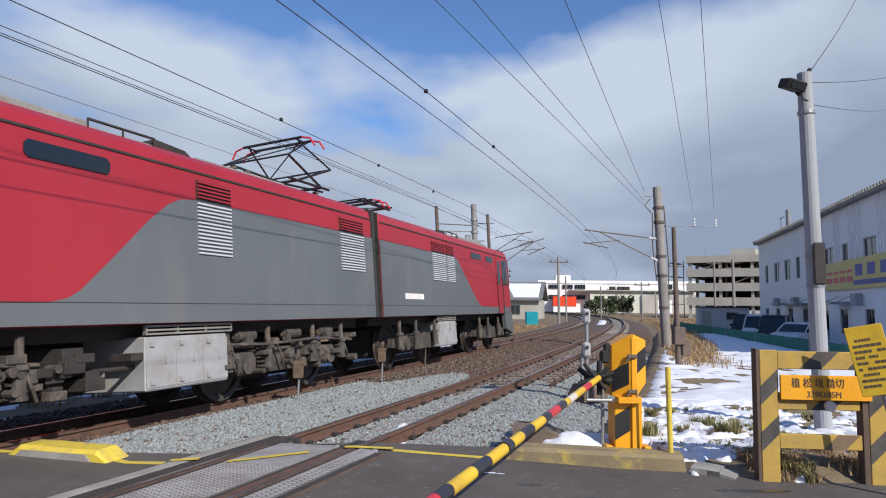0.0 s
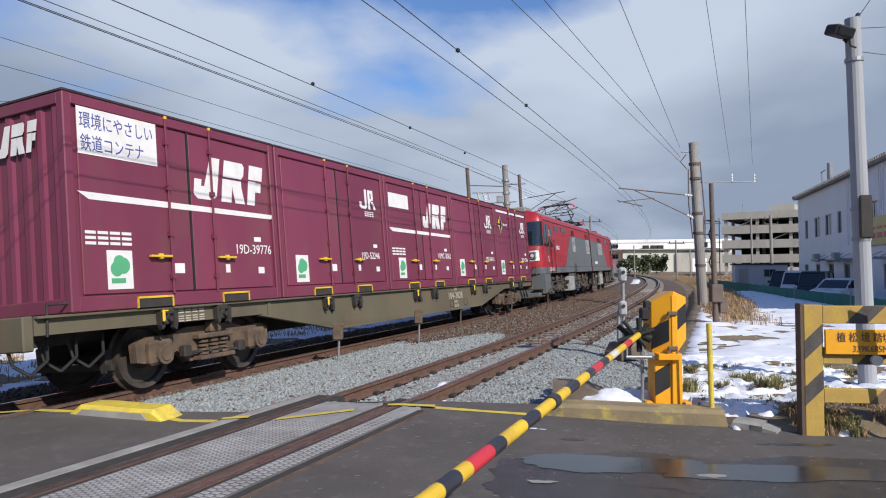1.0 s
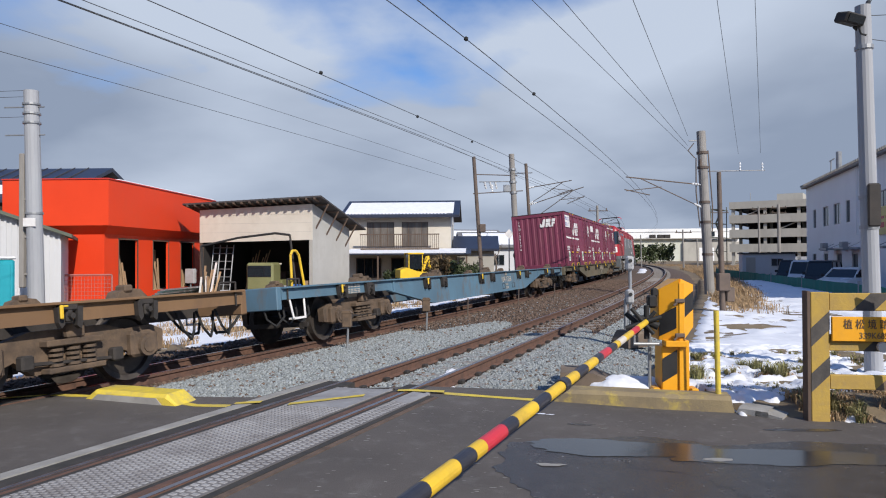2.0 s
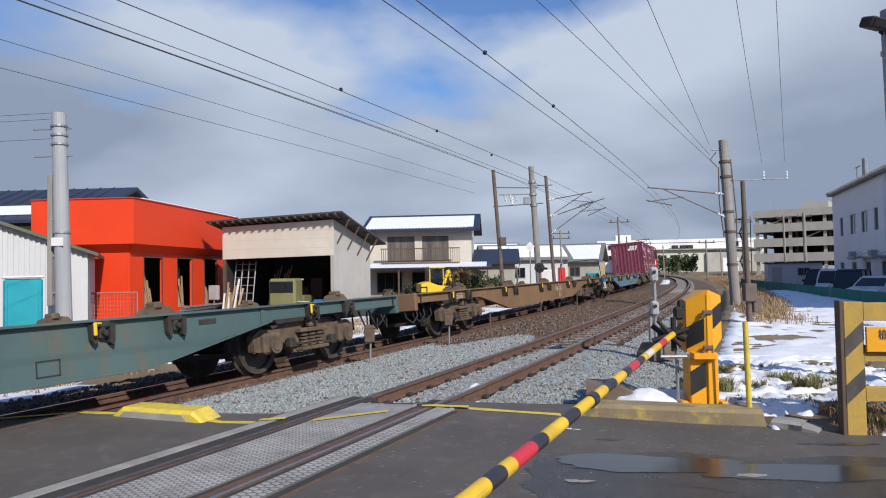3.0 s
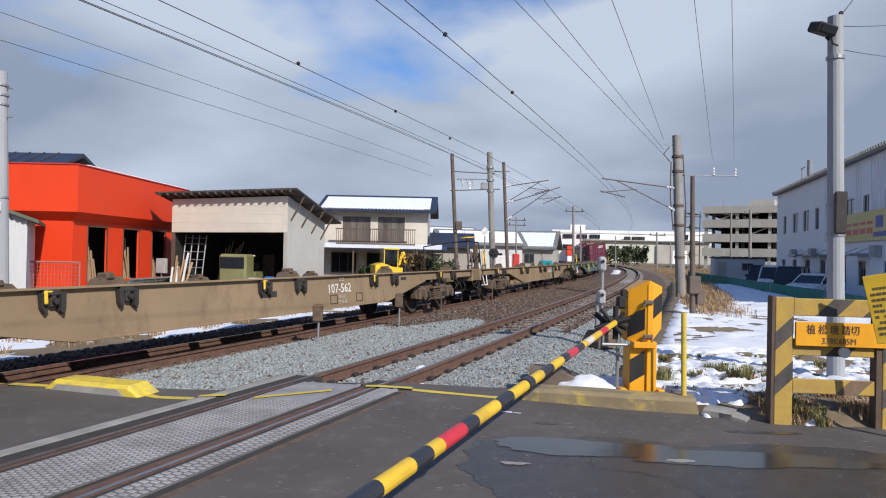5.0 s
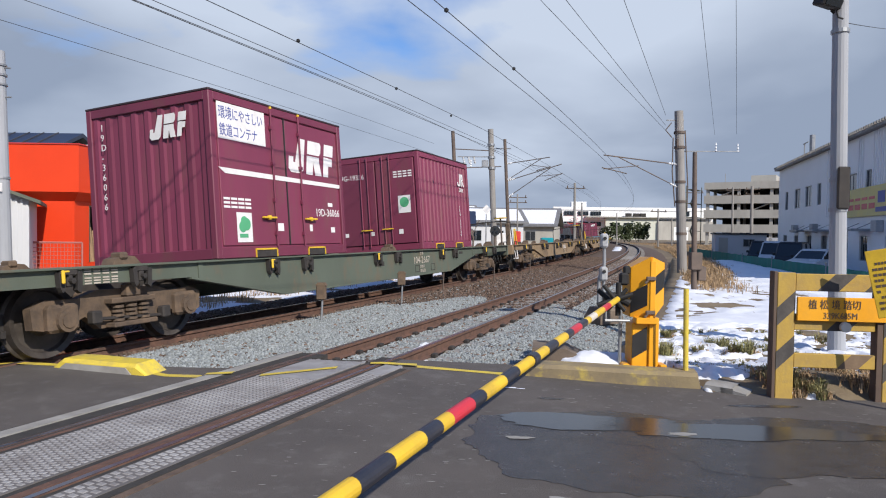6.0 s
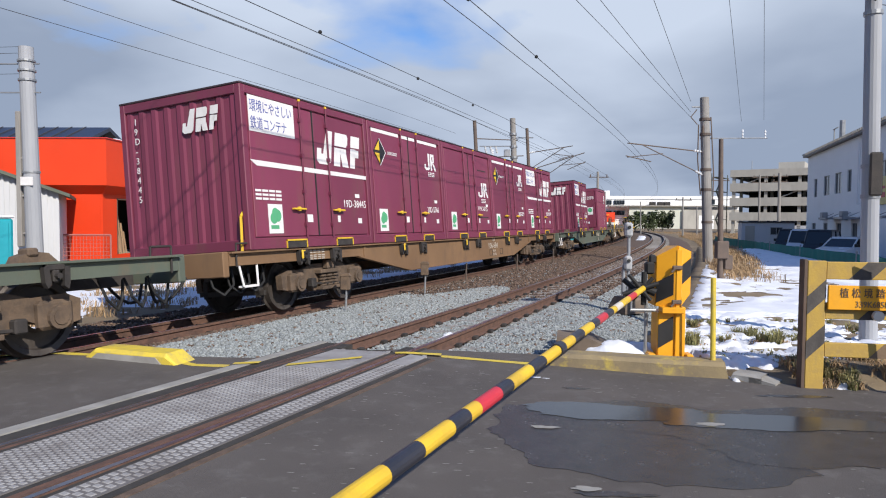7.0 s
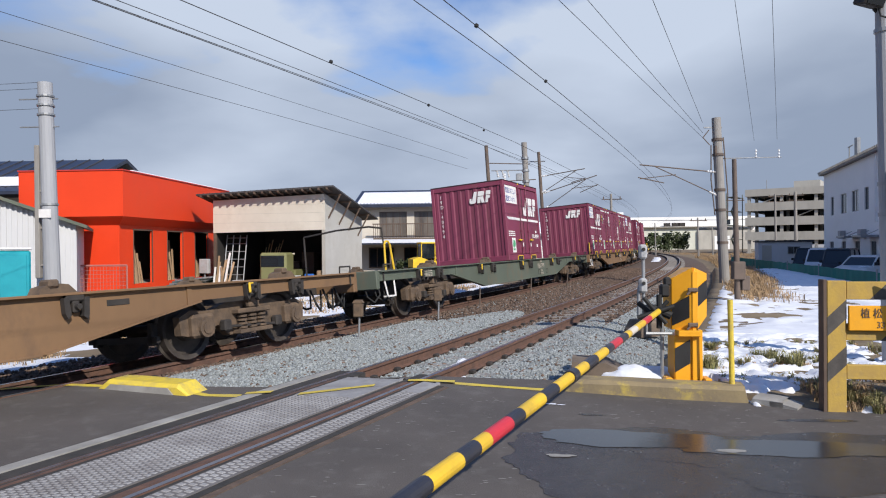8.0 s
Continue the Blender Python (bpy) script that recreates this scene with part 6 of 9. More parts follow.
def open_shed():
    h = thing("workshop_shed", "cream open-fronted workshop shed with a dark lean-to roof", "shed", pose(-14.2, 33.0, 0, 0, 0, -9.4))
    W, D = 6.14, 5.2                       # front width and depth; local y runs to the back

    def under(x, y):                       # underside of the sloping roof
        return 4.08 + 0.032 * x - 0.205 * y

    def slab(bm, x0, x1, y0, y1, lo, hi):
        vs = [bm.verts.new((x, y, under(x, y) + dz)) for dz in (lo, hi) for x, y in ((x0, y0), (x1, y0), (x1, y1), (x0, y1))]
        for q in ((0, 1, 2, 3), (7, 6, 5, 4), (0, 1, 5, 4), (1, 2, 6, 5), (2, 3, 7, 6), (3, 0, 4, 7)):
            bm.faces.new([vs[i] for i in q])
        return bm
    bm = BM()
    prism(bm, [(0, 2.36), (W, 2.45), (W, under(W, 0) - 0.06), (0, under(0, 0) - 0.06)], "y", 0.0, 0.12)
    fw = part("front_board", bm, "cream", h, "cream boarded front over the opening")
    bm = BM()
    for z in (2.85, 3.3, 3.72):
        box(bm, 0.02, W - 0.02, -0.004, 0.004, z, z + 0.010)
    part("board_joint", bm, "grey_wall", fw)
    part("corner_post", box(BM(), W - 0.14, W, 0.002, 0.13, -0.5, 2.44), "grey_wall", h)
    part("corner_post", box(BM(), 0, 0.14, 0.002, 0.13, -0.5, 2.355), "wood_dark", h)
    # left wall, back and loft carry the opening's shade as near-black colour
    for x0_, x1_, mat in ((W - 0.14, W, "pale_wall"), (0, 0.14, "interior_shade")):
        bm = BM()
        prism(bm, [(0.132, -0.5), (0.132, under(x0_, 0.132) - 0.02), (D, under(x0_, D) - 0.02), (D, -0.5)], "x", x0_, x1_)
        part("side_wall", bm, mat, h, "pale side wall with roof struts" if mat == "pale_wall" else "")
    part("back_wall", box(BM(), 0.142, W - 0.142, D - 0.12, D, -0.5, 2.9), "interior_shade", h)
    part("loft_floor", box(BM(), 0.142, W - 0.142, 0.13, D - 0.13, 2.46, 2.56), "interior_shade", h)
    part("floor", box(BM(), 0.142, W - 0.142, -0.4, D - 0.13, -0.5, -0.28), "concrete", h)
    rf = part("roof", slab(BM(), -0.62, W + 0.72, -0.55, D + 0.8, 0.08, 0.16), "roof", h, "dark sheet roof")
    bm = BM()
    for k in range(22):                    # standing ribs of the roof sheets
        x = -0.55 + k * 0.33
        slab(bm, x, x + 0.05, -0.53, D + 0.8, 0.155, 0.175)
    part("roof_rib", bm, "roof", rf)
    for k in range(17):
        x = -0.4 + k * 0.43
        part("rafter", slab(BM(), x, x + 0.08, -0.58, -0.004, -0.02, 0.078), "wood_dark", h)
    for k in range(4):
        y = 0.5 + k * 1.35
        zt = under(W, y)
        part("strut", rod(BM(), (W, y, zt - 1.15), (W + 0.62, y, zt - 0.02), 0.045, 4), "wood_dark", h)
        part("rafter", box(BM(), W, W + 0.68, y - 0.04, y + 0.04, zt - 0.03, zt + 0.06), "wood_dark", h)
    bm = BM()                               # ladder rack inside the opening
    for k in range(4):
        rod(bm, (0.35 + k * 0.38, 0.30, -0.28), (0.35 + k * 0.38, 0.75, 2.25), 0.03, 6)
    for z in (0.2, 0.6, 1.0, 1.4, 1.8, 2.1):
        rod(bm, (0.35, 0.35 + z * 0.18, z), (1.49, 0.35 + z * 0.18, z), 0.02, 6)
    part("ladder", bm, "steel", h)
    bm = BM()
    for k in range(5):
        box(bm, 1.5 + k * 0.85, 2.2 + k * 0.85, 3.6, 4.4, -0.28, 0.3 + 0.5 * ((k * 7) % 3))
    part("workbench", bm, "wood_dark", h)
    bm = BM()
    for k in range(6):
        rod(bm, (1.75 + k * 0.13, 1.4, -0.28), (1.7 + k * 0.2, 2.4, 1.6 + 0.2 * (k % 3)), 0.03, 5)
    part("stored_pole", bm, "wood", h)
    return h


open_shed()
yard_rng = random.Random(21)
SHED_M = pose(-14.2, 33.0, 0, 0, 0, -9.4)
for k in range(9):                                  # boards leaning at the shed's corner
    bm = BM()
    box(bm, -0.05, 0.05, -0.015, 0.015, 0, yard_rng.uniform(0.8, 1.7))
    ob = part("leaning_board", bm, "wood" if k % 3 else "white_mark", m=SHED_M @ pose(0.15 + 0.12 * k, -0.25 - 0.03 * k, -0.32, yard_rng.uniform(-14, -5), yard_rng.uniform(-12, 10), 0))
    tagged(ob, "bare board leaning at the shed's corner", "board", group="leaning boards")
cab = thing("switch_box", "grey metal switch box on a post by the shed", "box", SHED_M @ pose(-0.15, -0.55, -0.32))
part("post", rod(BM(), (0, 0, 0), (0, 0, 0.7), 0.035, 8), "steel", cab)
part("case", box(BM(), -0.26, 0.26, -0.12, 0.12, 0.62, 1.36, 0.03), "light_box", cab)
bench = thing("garden_chair", "pale folding chair in the open shed", "chair", SHED_M @ pose(4.3, 0.35, -0.29))
part("seat", box(BM(), -0.3, 0.3, -0.22, 0.22, 0.42, 0.46, 0.01), "ceramic", bench)
for dx, tilt in ((-0.25, 0.18), (0.25, -0.18)):
    part("leg", rod(BM(), (dx, -0.2, 0.0), (dx + tilt * 0.4, 0.15, 0.43), 0.025, 6), "ceramic", bench)
for k, (dx, dy, w_, h_, mat) in enumerate(((1.7, -0.5, 0.5, 0.3, "light_box"), (2.4, -0.35, 0.4, 0.22, "wood_dark"), (5.3, 0.3, 0.45, 0.5, "tarp"), (5.75, 0.3, 0.3, 0.75, "wood"), (4.9, 0.9, 0.5, 0.55, "tarp"), (1.1, -0.7, 0.35, 0.2, "cream"))):
    bm = BM()
    box(bm, -w_ / 2, w_ / 2, -0.2, 0.2, 0, h_, 0.04)
    tagged(part("crate", bm, mat, m=SHED_M @ pose(dx, dy, -0.32, 0, 0, 7 * k)), "worn crate on the ground at the open shed", "crate", group="crates at the shed")


def old_house():
    h = thing("house", "two-storey white house with a balcony and snow on its roof", "house")
    x0, x1, y0, y1 = -10.2, -2.1, 52.0, 58.5
    holes = [(1.4, 3.6, 2.35, 4.35), (4.2, 6.3, 2.35, 4.35)]
    wall_with_holes("front_wall", 0, x1 - x0, 2.0, 4.9, holes, 0.2, "cream", h, pose(x0, y0, 0))
    for a in holes:
        window_unit(h, a[0], a[1], a[2], a[3], 0.06, pose(x0, y0, 0), "wood_dark", 3, "curtain")
    part("ground_floor", box(BM(), x0 - 0.2, x1 + 0.4, y0 - 0.3, y1, -0.5, 1.996), "grey_wall", h)
    bm = BM()
    prism(bm, [(y0 + 0.2, 2.0), (y0 + 0.2, 4.9), (55.2, 6.0), (y1, 4.9), (y1, 2.0)], "x", x1 - 0.2, x1)
    part("gable_wall", bm, "white_wall", h)
    window_unit(h, 1.6, 2.6, 2.9, 4.2, -0.03, pose(x1, y0, 0, 0, 0, 90))
    bm = BM()
    prism(bm, [(y0 + 0.2, 2.0), (y0 + 0.2, 4.9), (55.2, 6.0), (y1, 4.9), (y1, 2.0)], "x", x0, x0 + 0.2)
    part("gable_wall", bm, "white_wall", h)
    bm = BM()
    prism(bm, [(y0 - 0.8, 4.66), (55.2, 6.06), (y1 + 0.8, 4.66), (y1 + 0.8, 4.86), (55.2, 6.30), (y0 - 0.8, 4.86)], "x", x0 - 0.6, x1 + 0.7)
    part("roof", bm, "roof_blue", h, "dark tiled roof")
    m = Matrix.Translation((0, 53.35, 5.52)) @ Matrix.Rotation(math.atan2(1.4, 4.0), 4, "X")
    bm = BM()
    box(bm, x0 - 0.3, x1 + 0.2, -1.85, 1.40, 0.06, 0.15, 0.03, m)
    for k in range(30):
        x = x0 - 0.2 + k * 0.27
        box(bm, x, x + 0.15, -2.02, -1.80, 0.06, 0.13, 0.02, m)
    part("roof_snow", bm, "snow", h)
    bm = BM()
    box(bm, x0 + 1.1, x1 - 0.9, y0 - 1.1, y0, 2.10, 2.25)
    part("balcony_floor", bm, "wood_dark", h)
    bm = BM()
    for k in range(38):
        x = x0 + 1.1 + k * 0.164
        box(bm, x, x + 0.035, y0 - 1.1, y0 - 1.06, 2.25, 3.3)
    box(bm, x0 + 1.05, x1 - 0.85, y0 - 1.13, y0 - 1.03, 3.3, 3.38)
    part("balcony_rail", bm, "wood_dark", h, "brown slatted balcony rail")
    bm = BM()
    prism(bm, [(y0 - 2.6, 1.75), (y0 - 0.3, 2.05), (y0 - 0.3, 2.15), (y0 - 2.6, 1.85)], "x", x0 - 0.3, x1 + 1.6)
    part("porch_roof", bm, "roof_blue", h)
    bm = BM()
    prism(bm, [(y0 - 2.5, 1.86), (y0 - 0.35, 2.15), (y0 - 0.35, 2.24), (y0 - 2.5, 1.95)], "x", x0 + 0.2, x1 + 1.2)
    part("porch_snow", bm, "snow", h)
    bm = BM()
    for x in (x0 + 0.2, x0 + 2.6, x0 + 5.2, x1 + 1.2):
        box(bm, x, x + 0.12, y0 - 2.5, y0 - 2.38, -0.5, 1.74)
    part("porch_post", bm, "wood_dark", h)
    for xa, xb in ((0.6, 2.6), (3.4, 6.4)):
        window_unit(h, xa, xb, -0.1, 1.5, -0.34, pose(x0, y0, 0), "wood_dark", 2)
    bm = BM()                                          # lower annex on the right
    prism(bm, [(y0 + 0.4, -0.5), (y0 + 0.4, 2.2), (y0 + 3, 3.1), (y0 + 5.6, 2.2), (y0 + 5.6, -0.5)], "x", x1 + 0.45, x1 + 3.4)
    part("annex", bm, "grey_wall", h)
    bm = BM()
    prism(bm, [(y0 - 0.1, 2.04), (y0 + 3, 3.14), (y0 + 6.1, 2.04), (y0 + 6.1, 2.2), (y0 + 3, 3.3), (y0 - 0.1, 2.2)], "x", x1 + 0.1, x1 + 3.8)
    part("annex_roof", bm, "roof_blue", h)


old_house()


def far_house(x, y, w, d, eave, ridge, turn, wall, label, snow=True):
    h = thing("house", label, "house", pose(x, y, 0, 0, 0, turn), group="far houses")
    part("wall", box(BM(), -w / 2, w / 2, -d / 2, d / 2, -0.6, eave), wall, h)
    bm = BM()
    prism(bm, [(-d / 2 - 0.6, eave - 0.15), (0, ridge), (d / 2 + 0.6, eave - 0.15), (d / 2 + 0.6, eave + 0.05), (0, ridge + 0.2), (-d / 2 - 0.6, eave + 0.05)], "x", -w / 2 - 0.6, w / 2 + 0.6)
    part("roof", bm, "roof_grey", h)
    if snow:
        sl = math.atan2(ridge - eave + 0.15, d / 2 + 0.6)
        m = Matrix.Translation((0, -d / 4 - 0.3, (eave + ridge) / 2 + 0.02)) @ Matrix.Rotation(sl, 4, "X")
        part("roof_snow", box(BM(), -w / 2, w / 2, -d / 4 - 0.1, d / 4 - 0.2, 0.1, 0.22, 0.04, m), "snow", h)
    for k in range(int(w / 3)):
        xa = -w / 2 + 0.8 + k * 3
        window_unit(h, xa, xa + 1.5, 0.4, 1.8, -d / 2 - 0.03, pose(0, 0, 0))
    return h


far_house(3.2, 92, 11, 8, 2.9, 4.8, 8, "white_wall", "low white house with a snowy roof beyond the railway")
far_house(9.0, 104, 14, 10, 2.6, 5.2, -14, "grey_wall", "low grey house with a broad gable beyond the railway")
far_house(-1.5, 118, 10, 8, 4.2, 6.2, 20, "white_wall", "pale house half hidden by other roofs")


def factory():
    """Long white works building parallel to the footpath."""
    m = pose(28.4, 58.5, -0.6, 0, 0, -105)          # local x runs towards the camera's side, front looks at the railway
    h = thing("factory", "white two-storey works building with a ribbed upper wall", "building", m)
    Ln, top = 42.0, 7.9
    holes = []
    for k in range(12):
        x = 2.6 + k * 3.3
        holes.append((x, x + (1.0 if k % 3 == 0 else 1.8), 4.4, 5.9))
    for k in range(10):
        x = 2.2 + k * 3.9
        if k != 4:
            holes.append((x, x + 1.3, 0.9, 2.3))
    holes.append((17.6, 19.6, 0.0, 2.6))
    wall_with_holes("front_wall", 0, Ln, 0, top, holes, 0.3, "bright_white", h, pose(0, 0, 0))
    for a in holes:
        window_unit(h, a[0], a[1], a[2], a[3], 0.10, pose(0, 0, 0), "steel", 1)
    part("end_wall", box(BM(), 0, 0.3, 0.304, 22, 0, top), "bright_white", h)
    part("back_wall", box(BM(), 0, Ln, 22, 22.3, 0, top), "bright_white", h)
    part("end_wall", box(BM(), Ln - 0.3, Ln, 0.304, 21.99, 0, top), "bright_white", h)
    # added inner floor and wall, near black to paint the shade behind windows
    part("inner_floor", box(BM(), 0.31, Ln - 0.31, 0.31, 21.9, 3.2, 3.4), "interior_shade", h)
    part("inner_wall", box(BM(), 0.31, Ln - 0.31, 3.0, 3.1, 0.1, 7.6), "interior_shade", h)
    bm = BM()
    box(bm, -0.3, Ln + 0.3, -0.35, 22.5, top + 0.004, top + 0.16)
    for k in range(110):
        x = -0.25 + k * 0.39
        box(bm, x, x + 0.16, -0.42, 0.3, top + 0.16, top + 0.30)
    part("roof", bm, "loco_roof", h, "ribbed metal roof edge")
    bm = BM()
    for k in range(78):
        x = 15.0 + k * 0.345
        if x < Ln - 0.2 and not any(a - 0.2 < x < b + 0.05 and c > 3.5 for a, b, c, d in holes):
            box(bm, x, x + 0.12, -0.06, 0.002, 3.5, top - 0.02)
    part("ribs", bm, "bright_white", h)
    for k in (9.2, 13.6, 21.5):
        aw = part("awning", box(BM(), k, k + 2.2, -1.0, -0.002, 2.55, 2.68, 0.01), "steel", h)
        bm = BM()
        rod(bm, (k + 0.1, -0.95, 2.55), (k + 0.1, -0.02, 3.0), 0.02, 6)
        rod(bm, (k + 2.1, -0.95, 2.55), (k + 2.1, -0.02, 3.0), 0.02, 6)
        part("stay", bm, "steel", aw)
    for k in (6.6, 12.2, 24.6):
        a = part("outdoor_unit", box(BM(), k, k + 0.8, -0.36, -0.002, 2.5, 3.1, 0.02), "light_box", h, "grey air-conditioner box")
    sg = part("sign_board", box(BM(), 19.6, 31.0, -0.12, -0.065, 3.35, 4.95, 0.01), "pale_yellow", h, "yellow sign board with bold writing")
    bm = BM()
    for k in range(3):
        xx = 24.8 + k * 1.72
        box(bm, xx, xx + 1.05, -0.128, -0.121, 4.02, 4.62)
    box(bm, 24.5, 30.5, -0.128, -0.121, 3.55, 3.80)
    part("bar_writing", bm, "blue_mark", sg)
    bm = BM()
    for k in range(4):
        xx = 20.0 + k * 1.15
        box(bm, xx, xx + 0.9, -0.128, -0.121, 4.25, 4.40)
        box(bm, xx, xx + 0.9, -0.128, -0.121, 3.75, 4.05)
    part("bar_writing", bm, "red_band", sg)
    bm = BM()                                          # rooftop flue and pipes
    rod(bm, (2.2, 2.0, top + 0.1), (2.2, 2.0, top + 2.8), 0.22, 10)
    rod(bm, (1.4, 1.6, top + 0.1), (1.4, 1.6, top + 2.2), 0.05, 6)
    rod(bm, (1.0, 1.6, top + 2.2), (2.6, 1.6, top + 2.2), 0.05, 6)
    box(bm, 0.8, 3.4, 1.2, 2.8, top + 0.1, top + 0.5)
    part("flue", bm, "steel", h)


factory()


def car_park():
    """Four-deck open car park, far off."""
    m = pose(54.6, 145.5, -0.6, 0, 0, -32)
    h = thing("car_park", "grey-beige four-deck open car park building", "building", m)
    Ln, D = 52.0, 34.0
    for k in range(5):
        z = k * 3.1
        top = z + (0.5 if k else 0.3)
        part("deck", box(BM(), 0, Ln, 0, D, top - 0.3, top), "grey_wall", h)
        if k:
            z0 = top - 0.75
            hgt = 1.75 if k < 4 else 1.5
            part("parapet", box(BM(), -0.15, Ln, -0.2, -0.004, z0, z0 + hgt), "grey_wall", h)
            part("parapet", box(BM(), -0.2, -0.004, 0, D, z0, z0 + hgt), "grey_wall", h)
    for i in range(9):
        for j in range(2):
            x, y = 0.5 + i * 6.3, 0.5 + j * 8
            part("column", box(BM(), x - 0.3, x + 0.3, y - 0.3, y + 0.3, 0, 13.0), "grey_wall", h)
    # near-black block added to paint the shade deep in the decks
    part("core", box(BM(), 1, Ln - 1, 15, 18, 0, 12.6), "interior_shade", h)
    part("ground_wall", box(BM(), 4, Ln, 0.2, 0.5, 0, 1.9), "white_wall", h)
    bm = BM()
    for k in range(4):
        for i in range(7):
            x = 1 + i * 6.3
            if (i + k) % 3 == 0:
                rod(bm, (x, 0.4, k * 3.1 + 0.5), (x + 5.5, 0.4, k * 3.1 + 2.9), 0.12, 4)
    part("braces", bm, "grey_wall", h)
    for x in (3.0, 17.0):
        part("roof_mast", rod(BM(), (x, 6, 12.9), (x, 6, 16.0), 0.07, 6), "steel", h)
    part("stair_head", box(BM(), 8, 13, 8, 14, 12.9, 15.6), "grey_wall", h)
    # outdoor stair at the corner
    bm = BM()
    for k in range(4):
        rod(bm, (-3.4, 2 + (0 if k % 2 else 5), k * 3.1), (-3.4, 2 + (5 if k % 2 else 0), k * 3.1 + 3.1), 0.16, 4)
        box(bm, -4.2, -2.4, 1, 8, k * 3.1 + 3.0, k * 3.1 + 3.12)
    for x, y in ((-4.2, 1), (-2.4, 1), (-4.2, 8), (-2.4, 8)):
        rod(bm, (x, y, 0), (x, y, 13.2), 0.1, 6)
    part("outdoor_stair", bm, "moss", h, "green steel outdoor stair")


car_park()


def white_works():
    h = thing("white_works_building", "long white flat-roofed works building far down the line", "building", pose(40.0, 268.0, -0.6, 0, 0, -5))
    part("main_block", box(BM(), 0, 62, 0, 30, 0, 12.6), "bright_white", h)
    part("roof_house", box(BM(), 7.5, 13.5, 6, 14, 12.604, 15.2), "bright_white", h)
    part("parapet", box(BM(), -0.3, 62.3, -0.3, -0.004, 11.6, 12.8), "bright_white", h)
    part("low_wing", box(BM(), 20, 40, -4, -0.35, 0, 8.6), "pale_green", h)
    part("grey_wing", box(BM(), 40.05, 62, -5, -0.35, 0, 7.4), "grey_wall", h)
    part("wing_roof", box(BM(), 12, 62, -5.4, -0.36, 8.61, 8.95), "grey_wall", h)
    for x in (4, 9.5, 14.5):
        for z in (5.2, 9.4):
            window_unit(h, x, x + 4.2, z, z + 1.7, -0.34, pose(0, 0, 0), "steel", 3)
    for x in (22, 27):
        window_unit(h, x, x + 3.6, 5.6, 6.6, -4.04, pose(0, 0, 0), "steel", 2)
    for x in (50,):
        window_unit(h, x, x + 3, 9.6, 11.6, -0.34, pose(0, 0, 0), "steel", 1)
    part("loading_door", box(BM(), 46, 51.5, -5.06, -5.004, 0, 5.2), "bright_white", h)
    part("orange_store", box(BM(), 5.5, 14.5, -5.0, -0.36, 2.4, 6.2), "orange", h, "orange shop front band")
    part("store_wall", box(BM(), 5.6, 14.4, -4.8, -0.36, 0, 2.396), "bright_white", h)
    bm = BM()
    for x in (28, 31, 33.5):
        box(bm, x, x + 2.2, -3.2, -1.0, 8.96, 10.4, 0.1)
    part("roof_units", bm, "grime", h)


white_works()


# ---- masts and poles of the line ----
def mast(name, x, y, top, r0, r1, lean, material, label, base=None):
    z0 = gz(x, y) - 0.2 if base is None else base
    t = thing(name, label, "pole", pose(x, y, z0))
    bm = BM()
    rod(bm, (0, 0, 0), (lean[0], lean[1], top - z0), r0, 16, r1)
    part("shaft", bm, material, t, smooth=False)
    return t, lambda h: Vector((lean[0] * h / (top - z0), lean[1] * h / (top - z0), h))


def insulator(parent, a, b, n=5, r=0.06):
    bm = BM()
    a, b = Vector(a), Vector(b)
    for k in range(n):
        p = a.lerp(b, (k + 0.2) / n)
        q = a.lerp(b, (k + 0.7) / n)
        rod(bm, p, q, r, 10, r * 0.6)
    rod(bm, a, b, r * 0.4, 6)
    return part("insulator", bm, "ceramic", parent)


def cantilever(parent, root, tip, z_wire):
    """Tube bracket that carries the contact wire."""
    root, tip = Vector(root), Vector(tip)
    d = tip - root
    bm = BM()
    rod(bm, root, root + d * 1.0, 0.024, 8)
    rod(bm, root + Vector((0, 0, -0.95)), root + d * 0.82, 0.020, 8)
    rod(bm, root + d * 0.55 + Vector((0, 0, -0.25)), tip + Vector((0, 0, -0.55)), 0.016, 6)
    rod(bm, root + d * 0.7 + Vector((0, 0, -0.62)), root + d * 1.02 + Vector((0, 0, -0.5)), 0.02, 6)
    b = part("bracket", bm, "rust_pole", parent)
    insulator(b, root, root + d * 0.16)
    insulator(b, root + Vector((0, 0, -0.95)), root + Vector((0, 0, -0.95)) + (d * 0.82 + Vector((0, 0, 0.95))) * 0.16)
    return b


# mast on the near side
t, at = mast("catenary_mast", 9.35, 27.1, 6.62, 0.20, 0.17, (-0.32, 0.0), "pole", "leaning grey concrete catenary mast beside the empty track")
cantilever(t, at(4.9), at(4.9) + Vector((-3.3, -0.9, 0.25)), 5.2)
bm = BM()
rod(bm, at(5.45) + Vector((-0.2, 0, 0)), at(5.4) + Vector((2.6, 0.4, 0.12)), 0.025, 6)
rod(bm, at(6.7) + Vector((-0.5, 0, 0)), at(6.7) + Vector((0.2, 0, 0)), 0.03, 6)
arm = part("feeder_arm", bm, "steel", t)
for d in (1.55, 2.5):
    p = at(5.4) + Vector((d, d * 0.15, 0.08))
    insulator(arm, p, p + Vector((0, 0, 0.36)), 3, 0.05)
for h in (2.1, 3.4, 4.2, 5.6, 6.2):
    c = at(h)
    part("clamp_band", rod(BM(), c - Vector((0, 0, 0.05)), c + Vector((0, 0, 0.05)), 0.215, 16), "rust_pole", t)
part("junction_box", box(BM(), -0.42, -0.24, -0.15, 0.1, 5.55, 5.95, 0.02, Matrix.Translation(at(0))), "rust_pole", t)
bm = BM()
